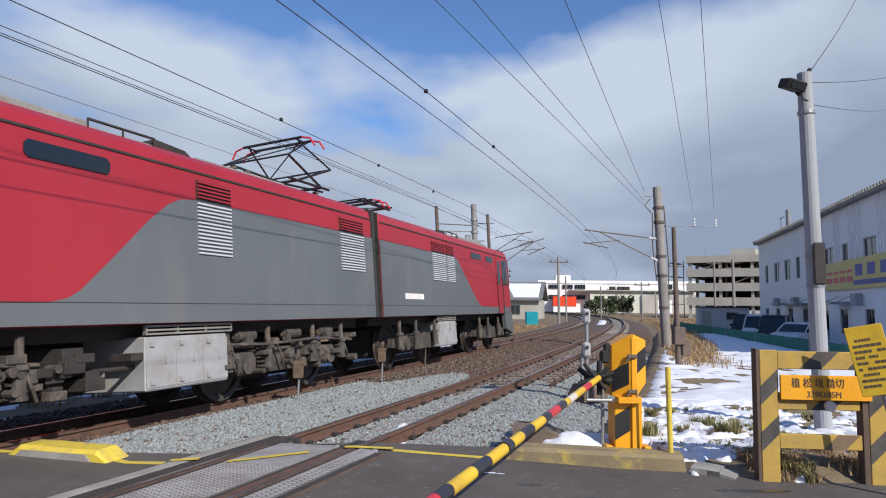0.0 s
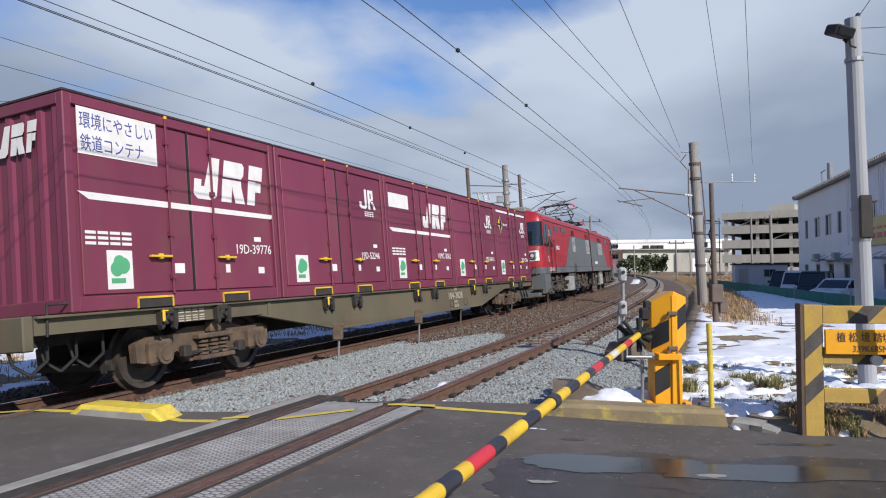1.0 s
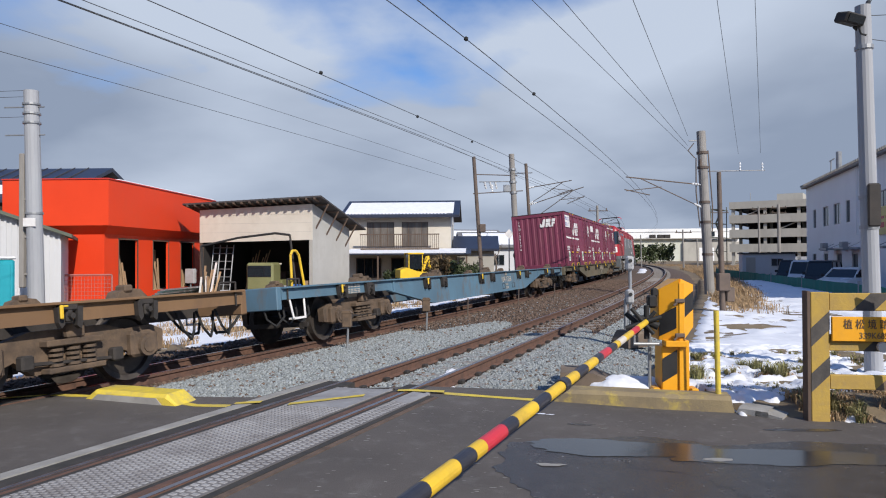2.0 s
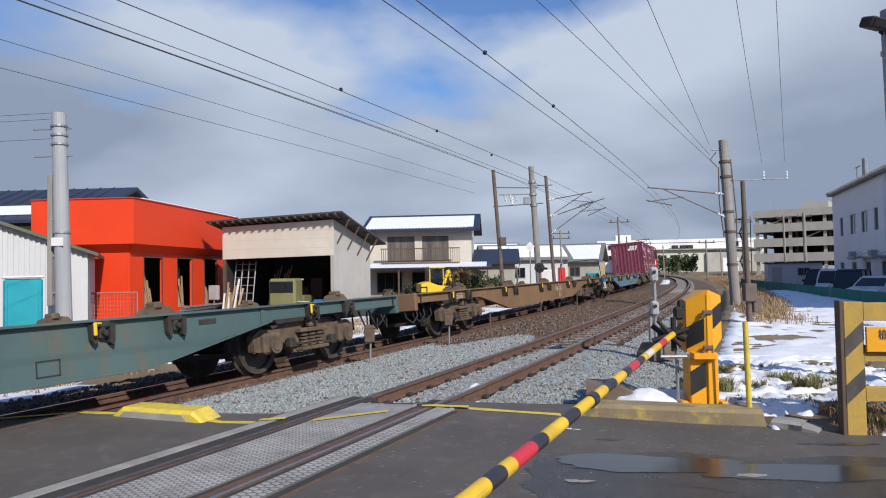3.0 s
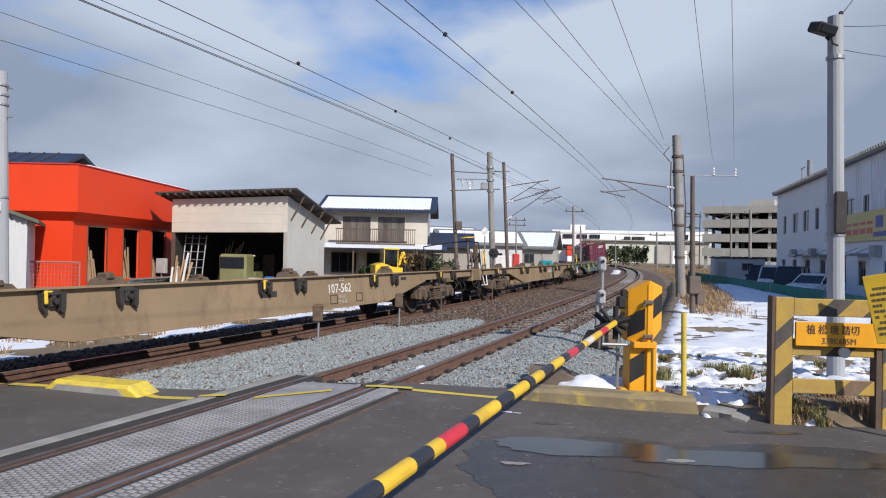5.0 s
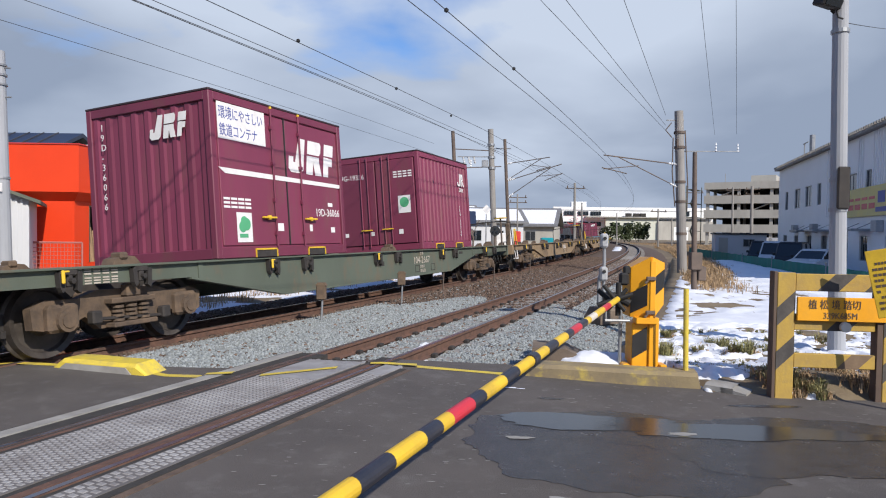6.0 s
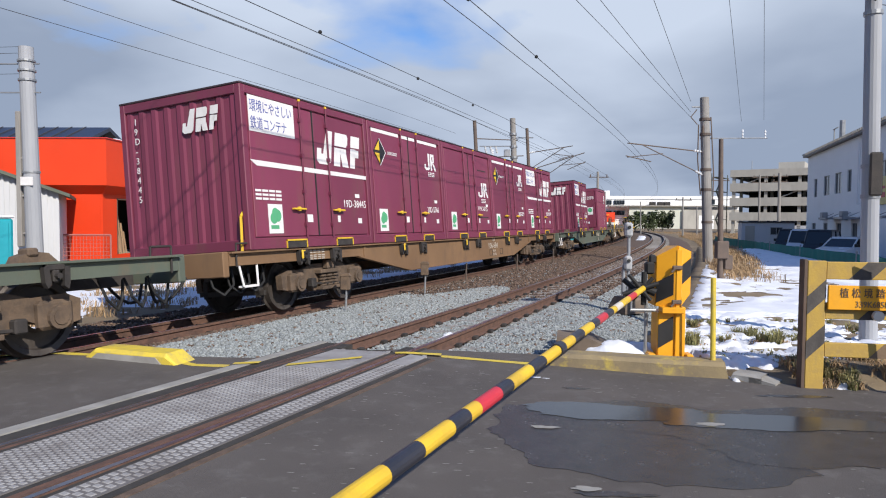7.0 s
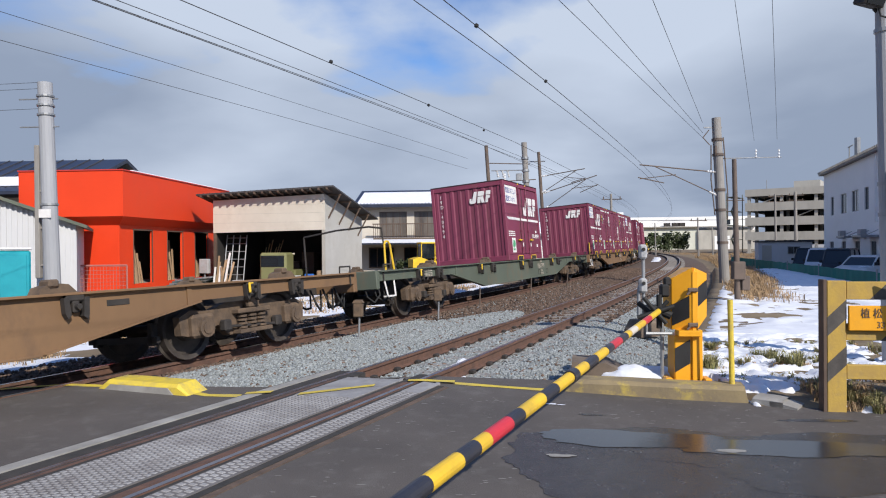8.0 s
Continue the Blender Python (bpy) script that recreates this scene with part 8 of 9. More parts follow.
hood = plate("hood_plate", X0, 0.06, RIDGE, -0.04, (0.66, 0.66, 1.345, 1.225), "amber", g, label="amber front plate of the hood")
plate("black_band", X0, 0.058, RIDGE - 0.03, -0.028, (0.70, 0.80, 1.04, 0.93), "black", hood, 0.018)
hood2 = plate("hood_plate", RIDGE, -0.04, X1, 0.10, (0.62, 0.80, 1.275, 1.345), "amber", g)
plate("black_band", RIDGE + 0.03, -0.02, X1 - 0.005, 0.092, (0.90, 1.0, 1.20, 1.11), "black", hood2, 0.018)
plate("hood_side", X1, 0.10, X1 - 0.02, 0.42, (0.85, 0.85, 1.25, 1.275), "amber", g)
plate("hood_side", X0 - 0.0, 0.40, X0, 0.06, (0.66, 0.66, 1.225, 1.2), "amber", g)
bm = BM()
vs = [bm.verts.new(p) for p in ((X0, 0.06, 1.225), (RIDGE, -0.04, 1.345), (X1, 0.10, 1.275), (X1 - 0.02, 0.42, 1.25), (X0, 0.40, 1.2), (RIDGE, 0.40, 1.33))]
for f in ((0, 1, 5, 4), (1, 2, 3, 5)):
    bm.faces.new([vs[i] for i in f])
part("hood_top", bm, "amber", g)
part("fold", box(BM(), RIDGE - 0.012, RIDGE + 0.05, -0.058, -0.03, 0.10, 1.30, 0.006), "amber", g)
part("shelf", box(BM(), X0 + 0.02, RIDGE + 0.06, -0.12, 0.04, 0.60, 0.665, 0.006), "amber", g)
col = part("column", box(BM(), X0 + 0.0, RIDGE, -0.03, 0.26, 0.06, 0.60, 0.01), "amber", g, "amber lower column")
plate("black_band", X0 + 0.003, -0.031, RIDGE - 0.03, -0.031, (0.20, 0.30, 0.56, 0.46), "black", col, 0.008)
part("column", box(BM(), RIDGE, RIDGE + 0.11, -0.02, 0.2, 0.06, 0.66, 0.01), "amber", g)
bm = BM()
box(bm, X0 - 0.06, RIDGE + 0.20, -0.10, 0.30, 0.02, 0.065, 0.006)
box(bm, X0 - 0.10, X0 - 0.02, -0.05, 0.2, 0.02, 0.14, 0.01)
box(bm, RIDGE + 0.11, RIDGE + 0.19, -0.08, 0.1, 0.02, 0.14, 0.01)
part("base_plate", bm, "amber", g)
part("base_stone", box(BM(), -0.06, 0.12, -0.22, -0.04, 0.0, 0.09, 0.03), "concrete", g)
for z in (0.70, 1.08):
    bm = BM()
    box(bm, RIDGE - 0.06, RIDGE + 0.045, -0.085, -0.05, z, z + 0.045, 0.008)
    rod(bm, (RIDGE - 0.02, -0.07, z + 0.03), (RIDGE - 0.07, -0.07, z - 0.03), 0.014, 8)
    part("catch", bm, "rust_pole", g, "rusty catch")
bm = BM()                                    # drive and counterweights
box(bm, -0.34, -0.14, 0.04, 0.24, 0.78, 0.92, 0.03)
rod(bm, (-0.28, 0.0, 0.9), (-0.10, -0.06, 0.82), 0.045, 10)
rod(bm, (-0.46, -0.06, 0.80), (-0.08, -0.10, 0.93), 0.025, 8)
rod(bm, (-0.40, -0.08, 1.02), (-0.16, -0.08, 0.74), 0.022, 8)
rod(bm, (-0.34, 0.02, 0.72), (-0.12, 0.0, 0.98), 0.022, 8)
rod(bm, (-0.22, -0.02, 0.68), (-0.22, -0.02, 1.05), 0.03, 10)
rod(bm, (-0.44, 0.02, 0.96), (-0.30, -0.02, 0.84), 0.03, 8)
box(bm, -0.20, -0.10, -0.02, 0.08, 1.02, 1.16, 0.02)
box(bm, -0.16, -0.08, 0.0, 0.06, 1.14, 1.24, 0.02)
box(bm, -0.42, -0.34, -0.06, 0.02, 0.74, 0.84, 0.015)
part("drive", bm, "rubber", g, "black drive gear of the arm", m=pose(-0.10, 0.0, 0.0))
bm = BM()
rod(bm, (-0.46, 0.0, 0.62), (-0.18, 0.0, 0.62), 0.018, 8)
rod(bm, (-0.45, 0.0, 0.62), (-0.45, 0.0, 0.80), 0.012, 8)
rod(bm, (-0.26, 0.1, 0.0), (-0.26, 0.1, 0.72), 0.02, 10)
part("stay", bm, "steel", g)
root, tip = Vector((1.87, 7.45, 0.87)) - Vector((2.17, 7.42, 0)), Vector((-0.605, 1.0, 0.855)) - Vector((2.17, 7.42, 0))
way = (tip - root).normalized()
cuts = [(0.0, 0.8, "yellow"), (0.8, 1.2, "red_band"), (1.2, 1.65, "yellow"), (1.65, 1.95, "cream"), (1.95, 2.12, "yellow"), (2.12, 2.38, "navy_band"), (2.38, 2.70, "red_band"), (2.70, 2.9, "navy_band"), (2.9, 3.22, "yellow"), (3.22, 3.48, "navy_band"), (3.48, 3.74, "yellow"),
        (3.74, 3.84, "navy_band"), (3.84, 4.14, "yellow"), (4.14, 4.37, "navy_band"), (4.37, 4.68, "yellow"), (4.68, 4.83, "navy_band"), (4.83, 5.07, "red_band"), (5.07, 5.18, "yellow"), (5.18, 5.33, "navy_band"), (5.33, 5.57, "yellow"),
        (5.57, 5.79, "navy_band"), (5.79, 6.10, "yellow"), (6.10, 6.35, "navy_band"), (6.35, 6.8, "yellow")]
for a, b, c in cuts:
    a, b = a * 1.035, b * 1.035
    bm = BM()
    r = 0.031 if c != "navy_band" or b - a > 0.11 else 0.040
    rod(bm, root + way * a, root + way * b, r, 16)
    part("arm_band", bm, c, g, smooth=False)
bm = BM()
rod(bm, root + way * -0.12, root + way * 0.1, 0.05, 10)
part("arm_socket", bm, "rubber", g)

t = tagged(part("marker_post", rod(BM(), (0, 0, 0), (0.0, 0, 1.0), 0.028, 12), "yellow_line", m=pose(2.50, 7.05, 0.02, 0, -1.0, 0)), "thin weathered yellow marker post behind the kerb", "post")
n = thing("number_post", "short white number post in the snow", "marker", pose(2.72, 8.9, vz_at(2.72, 8.9)))
part("post", box(BM(), -0.06, 0.06, -0.04, 0.04, -0.1, 0.30, 0.01), "white_mark", n)
lettering("7", 0.16, on_rear(-0.035, -0.044, 0.15), n, "rubber")

# signal post with two lamp boxes beside the empty track
t = thing("small_signal", "bent grey conduit post with two small signal boxes", "signal", pose(3.02, 13.6, -0.1))
bm = BM()
tube(bm, [(-0.03, 0, 0), (-0.03, 0, 0.75), (-0.02, 0, 0.82), (0.06, 0, 0.98), (0.07, 0, 1.1), (0.06, 0, 1.6)], 0.035, 10)
tube(bm, [(0.07, 0.02, 0.2), (0.07, 0.02, 0.75)], 0.03, 10)
part("conduit", bm, "steel", t)
for z in (0.72, 1.40):
    bm = BM()
    box(bm, -0.03, 0.13, -0.10, 0.06, z, z + 0.30, 0.04)
    b = part("lamp_box", bm, "light_box", t)
    bm = BM()
    rod(bm, (0.05, -0.125, z + 0.2), (0.05, -0.095, z + 0.2), 0.035, 12)
    part("lens", bm, "rubber", b)

# steel pegs with small cable boxes between the tracks
def peg(x, y, h, boxed, label):
    z = float(bed_z(line_coords(x, y)[1])[0])
    t = thing("cable_peg", label, "marker post", pose(x, y, z - 0.05), group="pegs between the tracks")
    bm = BM()
    rod(bm, (0, 0, -0.1), (0.02, 0, h), 0.02, 8)
    part("peg", bm, "steel" if boxed else "rust_pole", t)
    if boxed:
        bm = BM()
        box(bm, -0.085, 0.085, -0.06, 0.06, h - 0.05, h + 0.22, 0.015)
        prism(bm, [(-0.10, h + 0.20), (0.10, h + 0.20), (0.06, h + 0.25), (-0.06, h + 0.25)], "y", -0.07, 0.07)
        b = part("cable_box", bm, "bogie", t, "dusty brown cable box")
    return t


peg(-2.33, 11.55, 0.48, True, "steel peg with a dusty brown cable box")
peg(-1.15, 14.45, 0.52, True, "steel peg with a small brown cable box")
peg(-0.30, 17.95, 0.55, False, "thin rusty steel peg in the ballast")
peg(1.29, 21.4, 0.62, False, "thin rusty steel peg in the ballast")
peg(3.0, 26.2, 0.6, False, "thin rusty steel peg in the ballast")

# ---- board fence with the crossing's name, and a tilted notice ----
f = thing("board_fence", "weathered yellow and black striped board fence with a name plate", "fence", pose(3.21, 6.56, -0.03, 0, 0, -5))


def striped(name, x0, x1, z0, z1, y, parent, along, faded=False, seed=0):
    base = part(name, box(BM(), x0, x1, y, y + 0.05, z0, z1, 0.006), old_yellow, parent)
    k, n = 0, 4
    w, h = x1 - x0, z1 - z0
    bm = BM()
    L = w if along == "x" else h
    step = 0.44
    q = 0.20 + 0.1 * seed
    while q < L - 0.06:
        if along == "x":
            pts = [(x0 + q, z0), (min(x0 + q + 0.20, x1), z0), (min(x0 + q + 0.20 + h, x1), z1), (min(x0 + q + h, x1), z1)]
            pts = [(max(min(a, x1), x0), b) for a, b in pts]
        else:
            pts = [(x0, z0 + q), (x1, z0 + q + w), (x1, z0 + q + w + 0.18), (x0, z0 + q + 0.18)]
            pts = [(a, min(b, z1)) for a, b in pts]
        if len({(round(a, 3), round(b, 3)) for a, b in pts}) == 4:
            prism(bm, pts, "y", y - 0.003, y + 0.001)
        q += step
    part("stripes", bm, old_brown if faded else old_black, base)
    return base


old_yellow = surface("weathered_yellow_boards", (0.50, 0.33, 0.06), (0.38, 0.25, 0.07), 4, 0.85, bump=0.3, fine=40, stain=(0.25, 0.19, 0.11), stain_scale=3.5, stain_amount=0.7)
old_black = surface("weathered_black_stripes", (0.055, 0.05, 0.048), (0.10, 0.09, 0.08), 5, 0.85, bump=0.3, fine=40)
old_brown = surface("faded_brown_stripes", (0.16, 0.11, 0.07), (0.22, 0.15, 0.09), 5, 0.85, bump=0.3, fine=40)
striped("post", 0.0, 0.17, 0.0, 1.27, 0.0, f, "z", seed=1)
striped("post", 1.00, 1.17, 0.0, 1.27, 0.0, f, "z", seed=0)
part("post_side", box(BM(), -0.035, -0.002, 0.0, 0.12, -0.1, 1.28, 0.004), "wood_dark", f)
part("post_side", box(BM(), 0.94, 0.996, 0.0, 0.12, -0.1, 1.28, 0.004), "wood_dark", f)
striped("top_rail", 0.174, 0.996, 1.09, 1.26, 0.01, f, "x", seed=0)
striped("middle_rail", 0.174, 0.936, 0.70, 0.86, 0.02, f, "x", seed=1)
striped("lower_rail", 0.174, 0.936, 0.33, 0.47, 0.01, f, "x", True, seed=2)
npl = part("name_plate", box(BM(), 0.18, 1.02, -0.03, 0.0, 0.80, 1.035, 0.004), "amber", f, "amber name plate")
lettering("植 松 境 踏切", 0.10, on_rear(0.28, -0.034, 0.928), npl, "wood_dark", stretch=0.84)
lettering("339K685M", 0.085, on_rear(0.42, -0.034, 0.828), npl, old_brown, stretch=0.85)
bm = BM()
rod(bm, (0.62, -0.03, 0.75), (0.62, -0.07, 0.75), 0.05, 12)
part("reflector", bm, "cream", f)
nt = thing("notice_board", "tilted yellow notice board with lines of small writing", "sign", pose(4.24, 5.98, -0.03, 0, -12, -32))
part("pole", rod(BM(), (0.02, 0.02, 0.0), (0.02, 0.02, 1.5), 0.028, 10), "steel", nt)
bd = part("board", box(BM(), -0.15, 0.15, -0.02, 0.0, 0.93, 1.56, 0.004), "yellow", nt)
bm = BM()
for k in range(9):
    z = 1.42 - k * 0.052
    x = -0.115
    for j in range(7):
        w = 0.018 + 0.010 * ((k * 5 + j * 3) % 3)
        if (k + j) % 6:
            box(bm, x, x + w, -0.0225, -0.0205, z, z + 0.024)
        x += w + 0.008
part("bar_writing", bm, "wood_dark", bd)

# ---- overhead wires ----
def wire(points, r, label, beads=(), material="wire"):
    bm = BM()
    tube(bm, points, r, 5)
    w = tagged(part("overhead_wire", bm, material), label, "wire", group="overhead wires")
    for p in beads:
        b = BM()
        bmesh.ops.create_icosphere(b, subdivisions=1, radius=0.045, matrix=Matrix.Translation(p))
        part("wire_clamp", b, "rubber", w)
    return w


def along_line(lat, z, s0=-40, s1=150, sag=0.0, wave=50.0, phase=16.0):
    pts = []
    for s in np.arange(s0, s1, 4.0):
        q = ((s - phase) / wave) % 1.0
        pts.append(line_point(s, lat - 0.12, z - sag * 4 * q * (1 - q)))
    return pts


wire(along_line(0, 4.88), 0.007, "copper contact wire over the train's track")
wire(along_line(0.05, 4.98), 0.006, "copper contact wire over the train's track")
wire(along_line(0, 5.46, sag=0.1), 0.008, "messenger wire over the train's track", [line_point(3.8, -0.12, 5.42), line_point(8.4, -0.12, 5.40), line_point(12.6, -0.12, 5.38)])
wire(along_line(-2.8, 6.15, sag=0.1), 0.008, "feeder wire beside the train's track")
wire(along_line(NEAR_LAT, 4.93), 0.007, "copper contact wire over the empty track")
wire(along_line(NEAR_LAT, 5.25), 0.008, "messenger wire over the empty track", [line_point(2.6, NEAR_LAT - 0.12, 5.25), line_point(6.7, NEAR_LAT - 0.12, 5.25)])
wire(along_line(-5.0, 6.1, -60, 26), 0.006, "thin cable on the poles beyond the train")
wire(along_line(-5.0, 5.56, -60, 26), 0.006, "thin cable on the poles beyond the train")
mast_top = Vector((9.05, 27.1, 5.95))


def span_wire(a, b, ext, r, label, sag=0.15):
    a, b = Vector(a), Vector(b)
    end = a + (b - a) * ext
    pts = []
    for k in range(17):
        q = k / 16
        p = a.lerp(end, q)
        p.z -= sag * 4 * q * (1 - q)
        pts.append(p)
    wire(pts, r, label)


for bx, tz in ((0.58, 5.85), (1.22, 6.05), (2.72, 6.45)):
    span_wire((8.5, 27.1, tz), (bx, 12.45, 6.9), 2.6, 0.007, "feeder cable to the leaning concrete mast", 0.0)
span_wire((10.6, 27.35, 5.72), (3.76, 10.62, 6.0), 2.2, 0.005, "thin cable to the mast's insulators", 0.0)
span_wire((11.55, 27.5, 5.78), (4.41, 10.68, 6.0), 2.2, 0.005, "thin cable to the mast's insulators", 0.0)
span_wire((5.15, 9.05, 4.85), (5.96, 10.04, 5.6), 6.0, 0.006, "cable from the floodlight pole", 0.1)
span_wire((5.15, 9.05, 4.80), (6.9, 11.12, 5.6), 6.0, 0.006, "cable from the floodlight pole", 0.1)
span_wire((5.15, 9.05, 4.50), (7.81, 12.62, 5.6), 6.0, 0.006, "cable from the floodlight pole", 0.1)
b = BM()
for p, q in (((5.15, 9.05, 4.85), (5.4, 9.35, 5.1)), ((5.15, 9.05, 4.5), (5.5, 9.5, 4.65))):
    tube(b, [Vector(p), (Vector(p) + Vector(q)) / 2 + Vector((0, 0, -0.05)), Vector(q)], 0.03, 6)
tagged(part("cable_sleeve", b, "rubber"), "black cable sleeves at the floodlight pole", "cable")
for z in (7.0, 6.15, 6.8):
    span_wire((-14.5, 20.4, z), (-18.0, 20.5, z + 0.05), 8.0, 0.007, "cable on the thick grey pole", 0.2)


# ---- far poles ----
def far_pole(x, y, top, arm, label, r=0.13):
    t = thing("utility_pole", label, "pole", pose(x, y, -0.6), group="far poles")
    bm = BM()
    rod(bm, (0, 0, 0), (-0.1, 0, top + 0.6), r * 1.2, 10, r)
    part("shaft", bm, "pole", t)
    bm = BM()
    for z in arm:
        rod(bm, (-1.1, 0, z + 0.6), (1.1, 0.1, z + 0.6), 0.05, 6)
        for d in (-0.9, 0.9):
            rod(bm, (d, 0, z + 0.6), (d, 0, z + 0.9), 0.06, 6)
    part("crossarm", bm, "rust_pole", t)
    return t


far_pole(13.4, 74.0, 7.2, (6.6,), "far catenary mast beyond the curve")
far_pole(15.0, 78.0, 5.2, (), "slim far pole beyond the curve", 0.09)
far_pole(27.0, 88.0, 5.0, (4.6,), "far pole before the white works", 0.10)
far_pole(29.5, 82.0, 7.4, (6.8,), "far catenary mast in the dry grass")
far_pole(23.5, 96.0, 4.6, (), "slim far pole in the dry grass", 0.08)
far_pole(7.6, 80.0, 6.2, (5.8, 5.2), "far pole among the houses", 0.09)
far_pole(40.5, 97.0, 8.6, (8.2, 7.5), "far utility pole before the car park")
far_pole(43.5, 97.5, 8.9, (8.4, 7.7), "far utility pole with a transformer before the car park", 0.2)
far_pole(36.0, 110.0, 4.4, (), "slim far pole before the car park", 0.1)


# ---- parking by the works: green net fence, hut, cars ----
fence = thing("net_fence", "green net fence along the parking place", "fence")
pts = [(21.6, 61.0), (19.4, 50.0), (17.6, 40.6), (16.4, 34.3), (15.1, 27.0), (13.8, 19.0)]
for (xa, ya), (xb, yb) in zip(pts, pts[1:]):
    L = math.hypot(xb - xa, yb - ya)
    n = int(L / 0.35)
    bm = BM()
    prev = None
    for k in range(n + 1):
        q = k / n
        x, y = xa + (xb - xa) * q, ya + (yb - ya) * q
        x += 0.05 * noise.noise((x * 2, y * 2, 0))
        cur = [bm.verts.new((x + dx, y, z)) for dx in (0, 0.03) for z in (-0.62, 0.42 + 0.05 * noise.noise((x, y, 3)))]
        if prev:
            for i, j in ((0, 1), (1, 3), (3, 2), (2, 0)):
                bm.faces.new((prev[i], prev[j], cur[j], cur[i]))
        prev = cur
    part("net", bm, "mesh_green", fence)
    bm = BM()
    rod(bm, (xa, ya, -0.7), (xa, ya, 0.55), 0.04, 8)
    part("post", bm, "steel", fence)
hut = thing("hut", "small white site hut with a dark flat roof", "hut", pose(26.9, 63.0, -0.6, 0, 0, -14))
part("wall", box(BM(), -2.2, 2.2, -1.2, 1.2, 0, 2.3), "white_wall", hut)
part("roof", box(BM(), -2.35, 2.35, -1.35, 1.35, 2.304, 2.42, 0.02), "roof", hut)
part("door", box(BM(), -1.9, -1.1, -1.23, -1.204, 0.1, 2.0, 0.01), "grey_wall", hut)
window_unit(hut, 0.2, 1.2, 1.2, 1.9, -1.24, pose(0, 0, 0))


def car(x, y, turn, paint, van, label):
    """A small van or car, its front along -y: lower body, tapered glasshouse, roof and pillars."""
    c = thing("parked_car", label, "car", pose(x, y, -0.6, 0, 0, turn), group="parked cars")
    h, L, W = (1.86, 1.72, 0.74) if van else (1.52, 1.95, 0.80)
    bm = BM()
    nose = -L + (0.30 if van else 0.95)
    prism(bm, [(-L, 0.32), (-L - 0.02, 0.62), (-L + 0.06, 0.86), (nose, 1.0), (L - 0.04, 1.0), (L, 0.60), (L - 0.03, 0.32)], "x", -W, W)
    bmesh.ops.bevel(bm, geom=list(bm.edges), offset=0.05, segments=2, affect="EDGES", profile=0.5)
    part("body", bm, paint, c, smooth=False)

    def loft(bm, z0, z1, k0, k1, f0, f1, r0, r1):
        vs = [bm.verts.new(q) for q in ((-W * k0, f0, z0), (W * k0, f0, z0), (W * k0, r0, z0), (-W * k0, r0, z0), (-W * k1, f1, z1), (W * k1, f1, z1), (W * k1, r1, z1), (-W * k1, r1, z1))]
        for q in ((0, 1, 2, 3), (7, 6, 5, 4), (0, 1, 5, 4), (1, 2, 6, 5), (2, 3, 7, 6), (3, 0, 4, 7)):
            bm.faces.new([vs[i] for i in q])
        return bm
    f0, f1 = nose + 0.02, nose + (0.42 if van else 0.75)
    r0, r1 = L - 0.06, L - (0.16 if van else 0.40)
    part("glasshouse", loft(BM(), 0.98, h - 0.10, 0.96, 0.84, f0, f1, r0, r1), "glass", c, "dark windows")
    bm = loft(BM(), h - 0.105, h, 0.86, 0.78, f1 - 0.03, f1 + 0.06, r1 + 0.02, r1 - 0.05)
    part("roof", bm, paint, c)
    for sx in (-1, 1):
        for ya, yb in ((f0, f1), ((f0 + r0) / 2, (f1 + r1) / 2), (r0, r1)):
            part("pillar", rod(BM(), (sx * W * 0.955, ya, 0.98), (sx * W * 0.84, yb, h - 0.09), 0.045, 6), paint, c)
        part("mirror", box(BM(), sx * W, sx * (W + 0.16), f0 + 0.05, f0 + 0.15, 1.02, 1.18, 0.02), "rubber", c)
        for yy in (-L + 0.62, L - 0.62):
            wl_ = part("wheel", rod(BM(), (sx * (W - 0.16), yy, 0.28), (sx * (W + 0.01), yy, 0.28), 0.28, 18), "rubber", c)
            part("rim", rod(BM(), (sx * (W + 0.01), yy, 0.28), (sx * (W + 0.02), yy, 0.28), 0.17, 12), "steel", wl_)
        part("headlight", box(BM(), sx * 0.42, sx * 0.68, -L - 0.045, -L + 0.05, 0.62, 0.78, 0.02), "ceramic", c)
    part("grille", box(BM(), -0.36, 0.36, -L - 0.04, -L + 0.05, 0.60, 0.74, 0.01), "rubber", c)
    part("bumper", box(BM(), -W + 0.03, W - 0.03, -L - 0.06, -L + 0.1, 0.30, 0.50, 0.03), paint, c)
    return c


car(22.2, 47.4, -42, "car_dark", True, "dark minivan parked by the works")
car(21.6, 44.4, -42, "car_white", True, "white minivan parked by the works")
car(21.0, 41.2, -38, "car_dark", True, "black van parked behind the green net")
car(20.0, 36.8, -52, "car_white", False, "silver-white car parked behind the green net")


# ---- signal and diamond board beyond the train ----
sg = thing("track_signal", "dark round signal head on a thin post beyond the train", "signal", pose(2.07, 34.0, -0.45))
part("post", rod(BM(), (0, 0, 0), (0, 0, 2.3), 0.05, 8), "rust_pole", sg)
hd = part("head", rod(BM(), (0, -0.02, 2.1), (0, -0.10, 2.1), 0.26, 20), "black", sg)
for dx, dz in ((0, 0.11), (-0.09, -0.06), (0.09, -0.06)):
    part("lens", rod(BM(), (dx, -0.10, 2.1 + dz), (dx, -0.14, 2.1 + dz), 0.055, 12), "glass", hd)
db = thing("diamond_board", "white diamond board on a thin post beyond the train", "sign", pose(1.62, 34.2, -0.45))
part("post", rod(BM(), (0, 0, 0), (0, 0, 3.0), 0.03, 8), "steel", db)
bm = BM()
prism(bm, [(-0.24, 3.2), (0, 2.94), (0.24, 3.2), (0, 3.46)], "y", -0.05, -0.03)
part("board", bm, "white_mark", db)


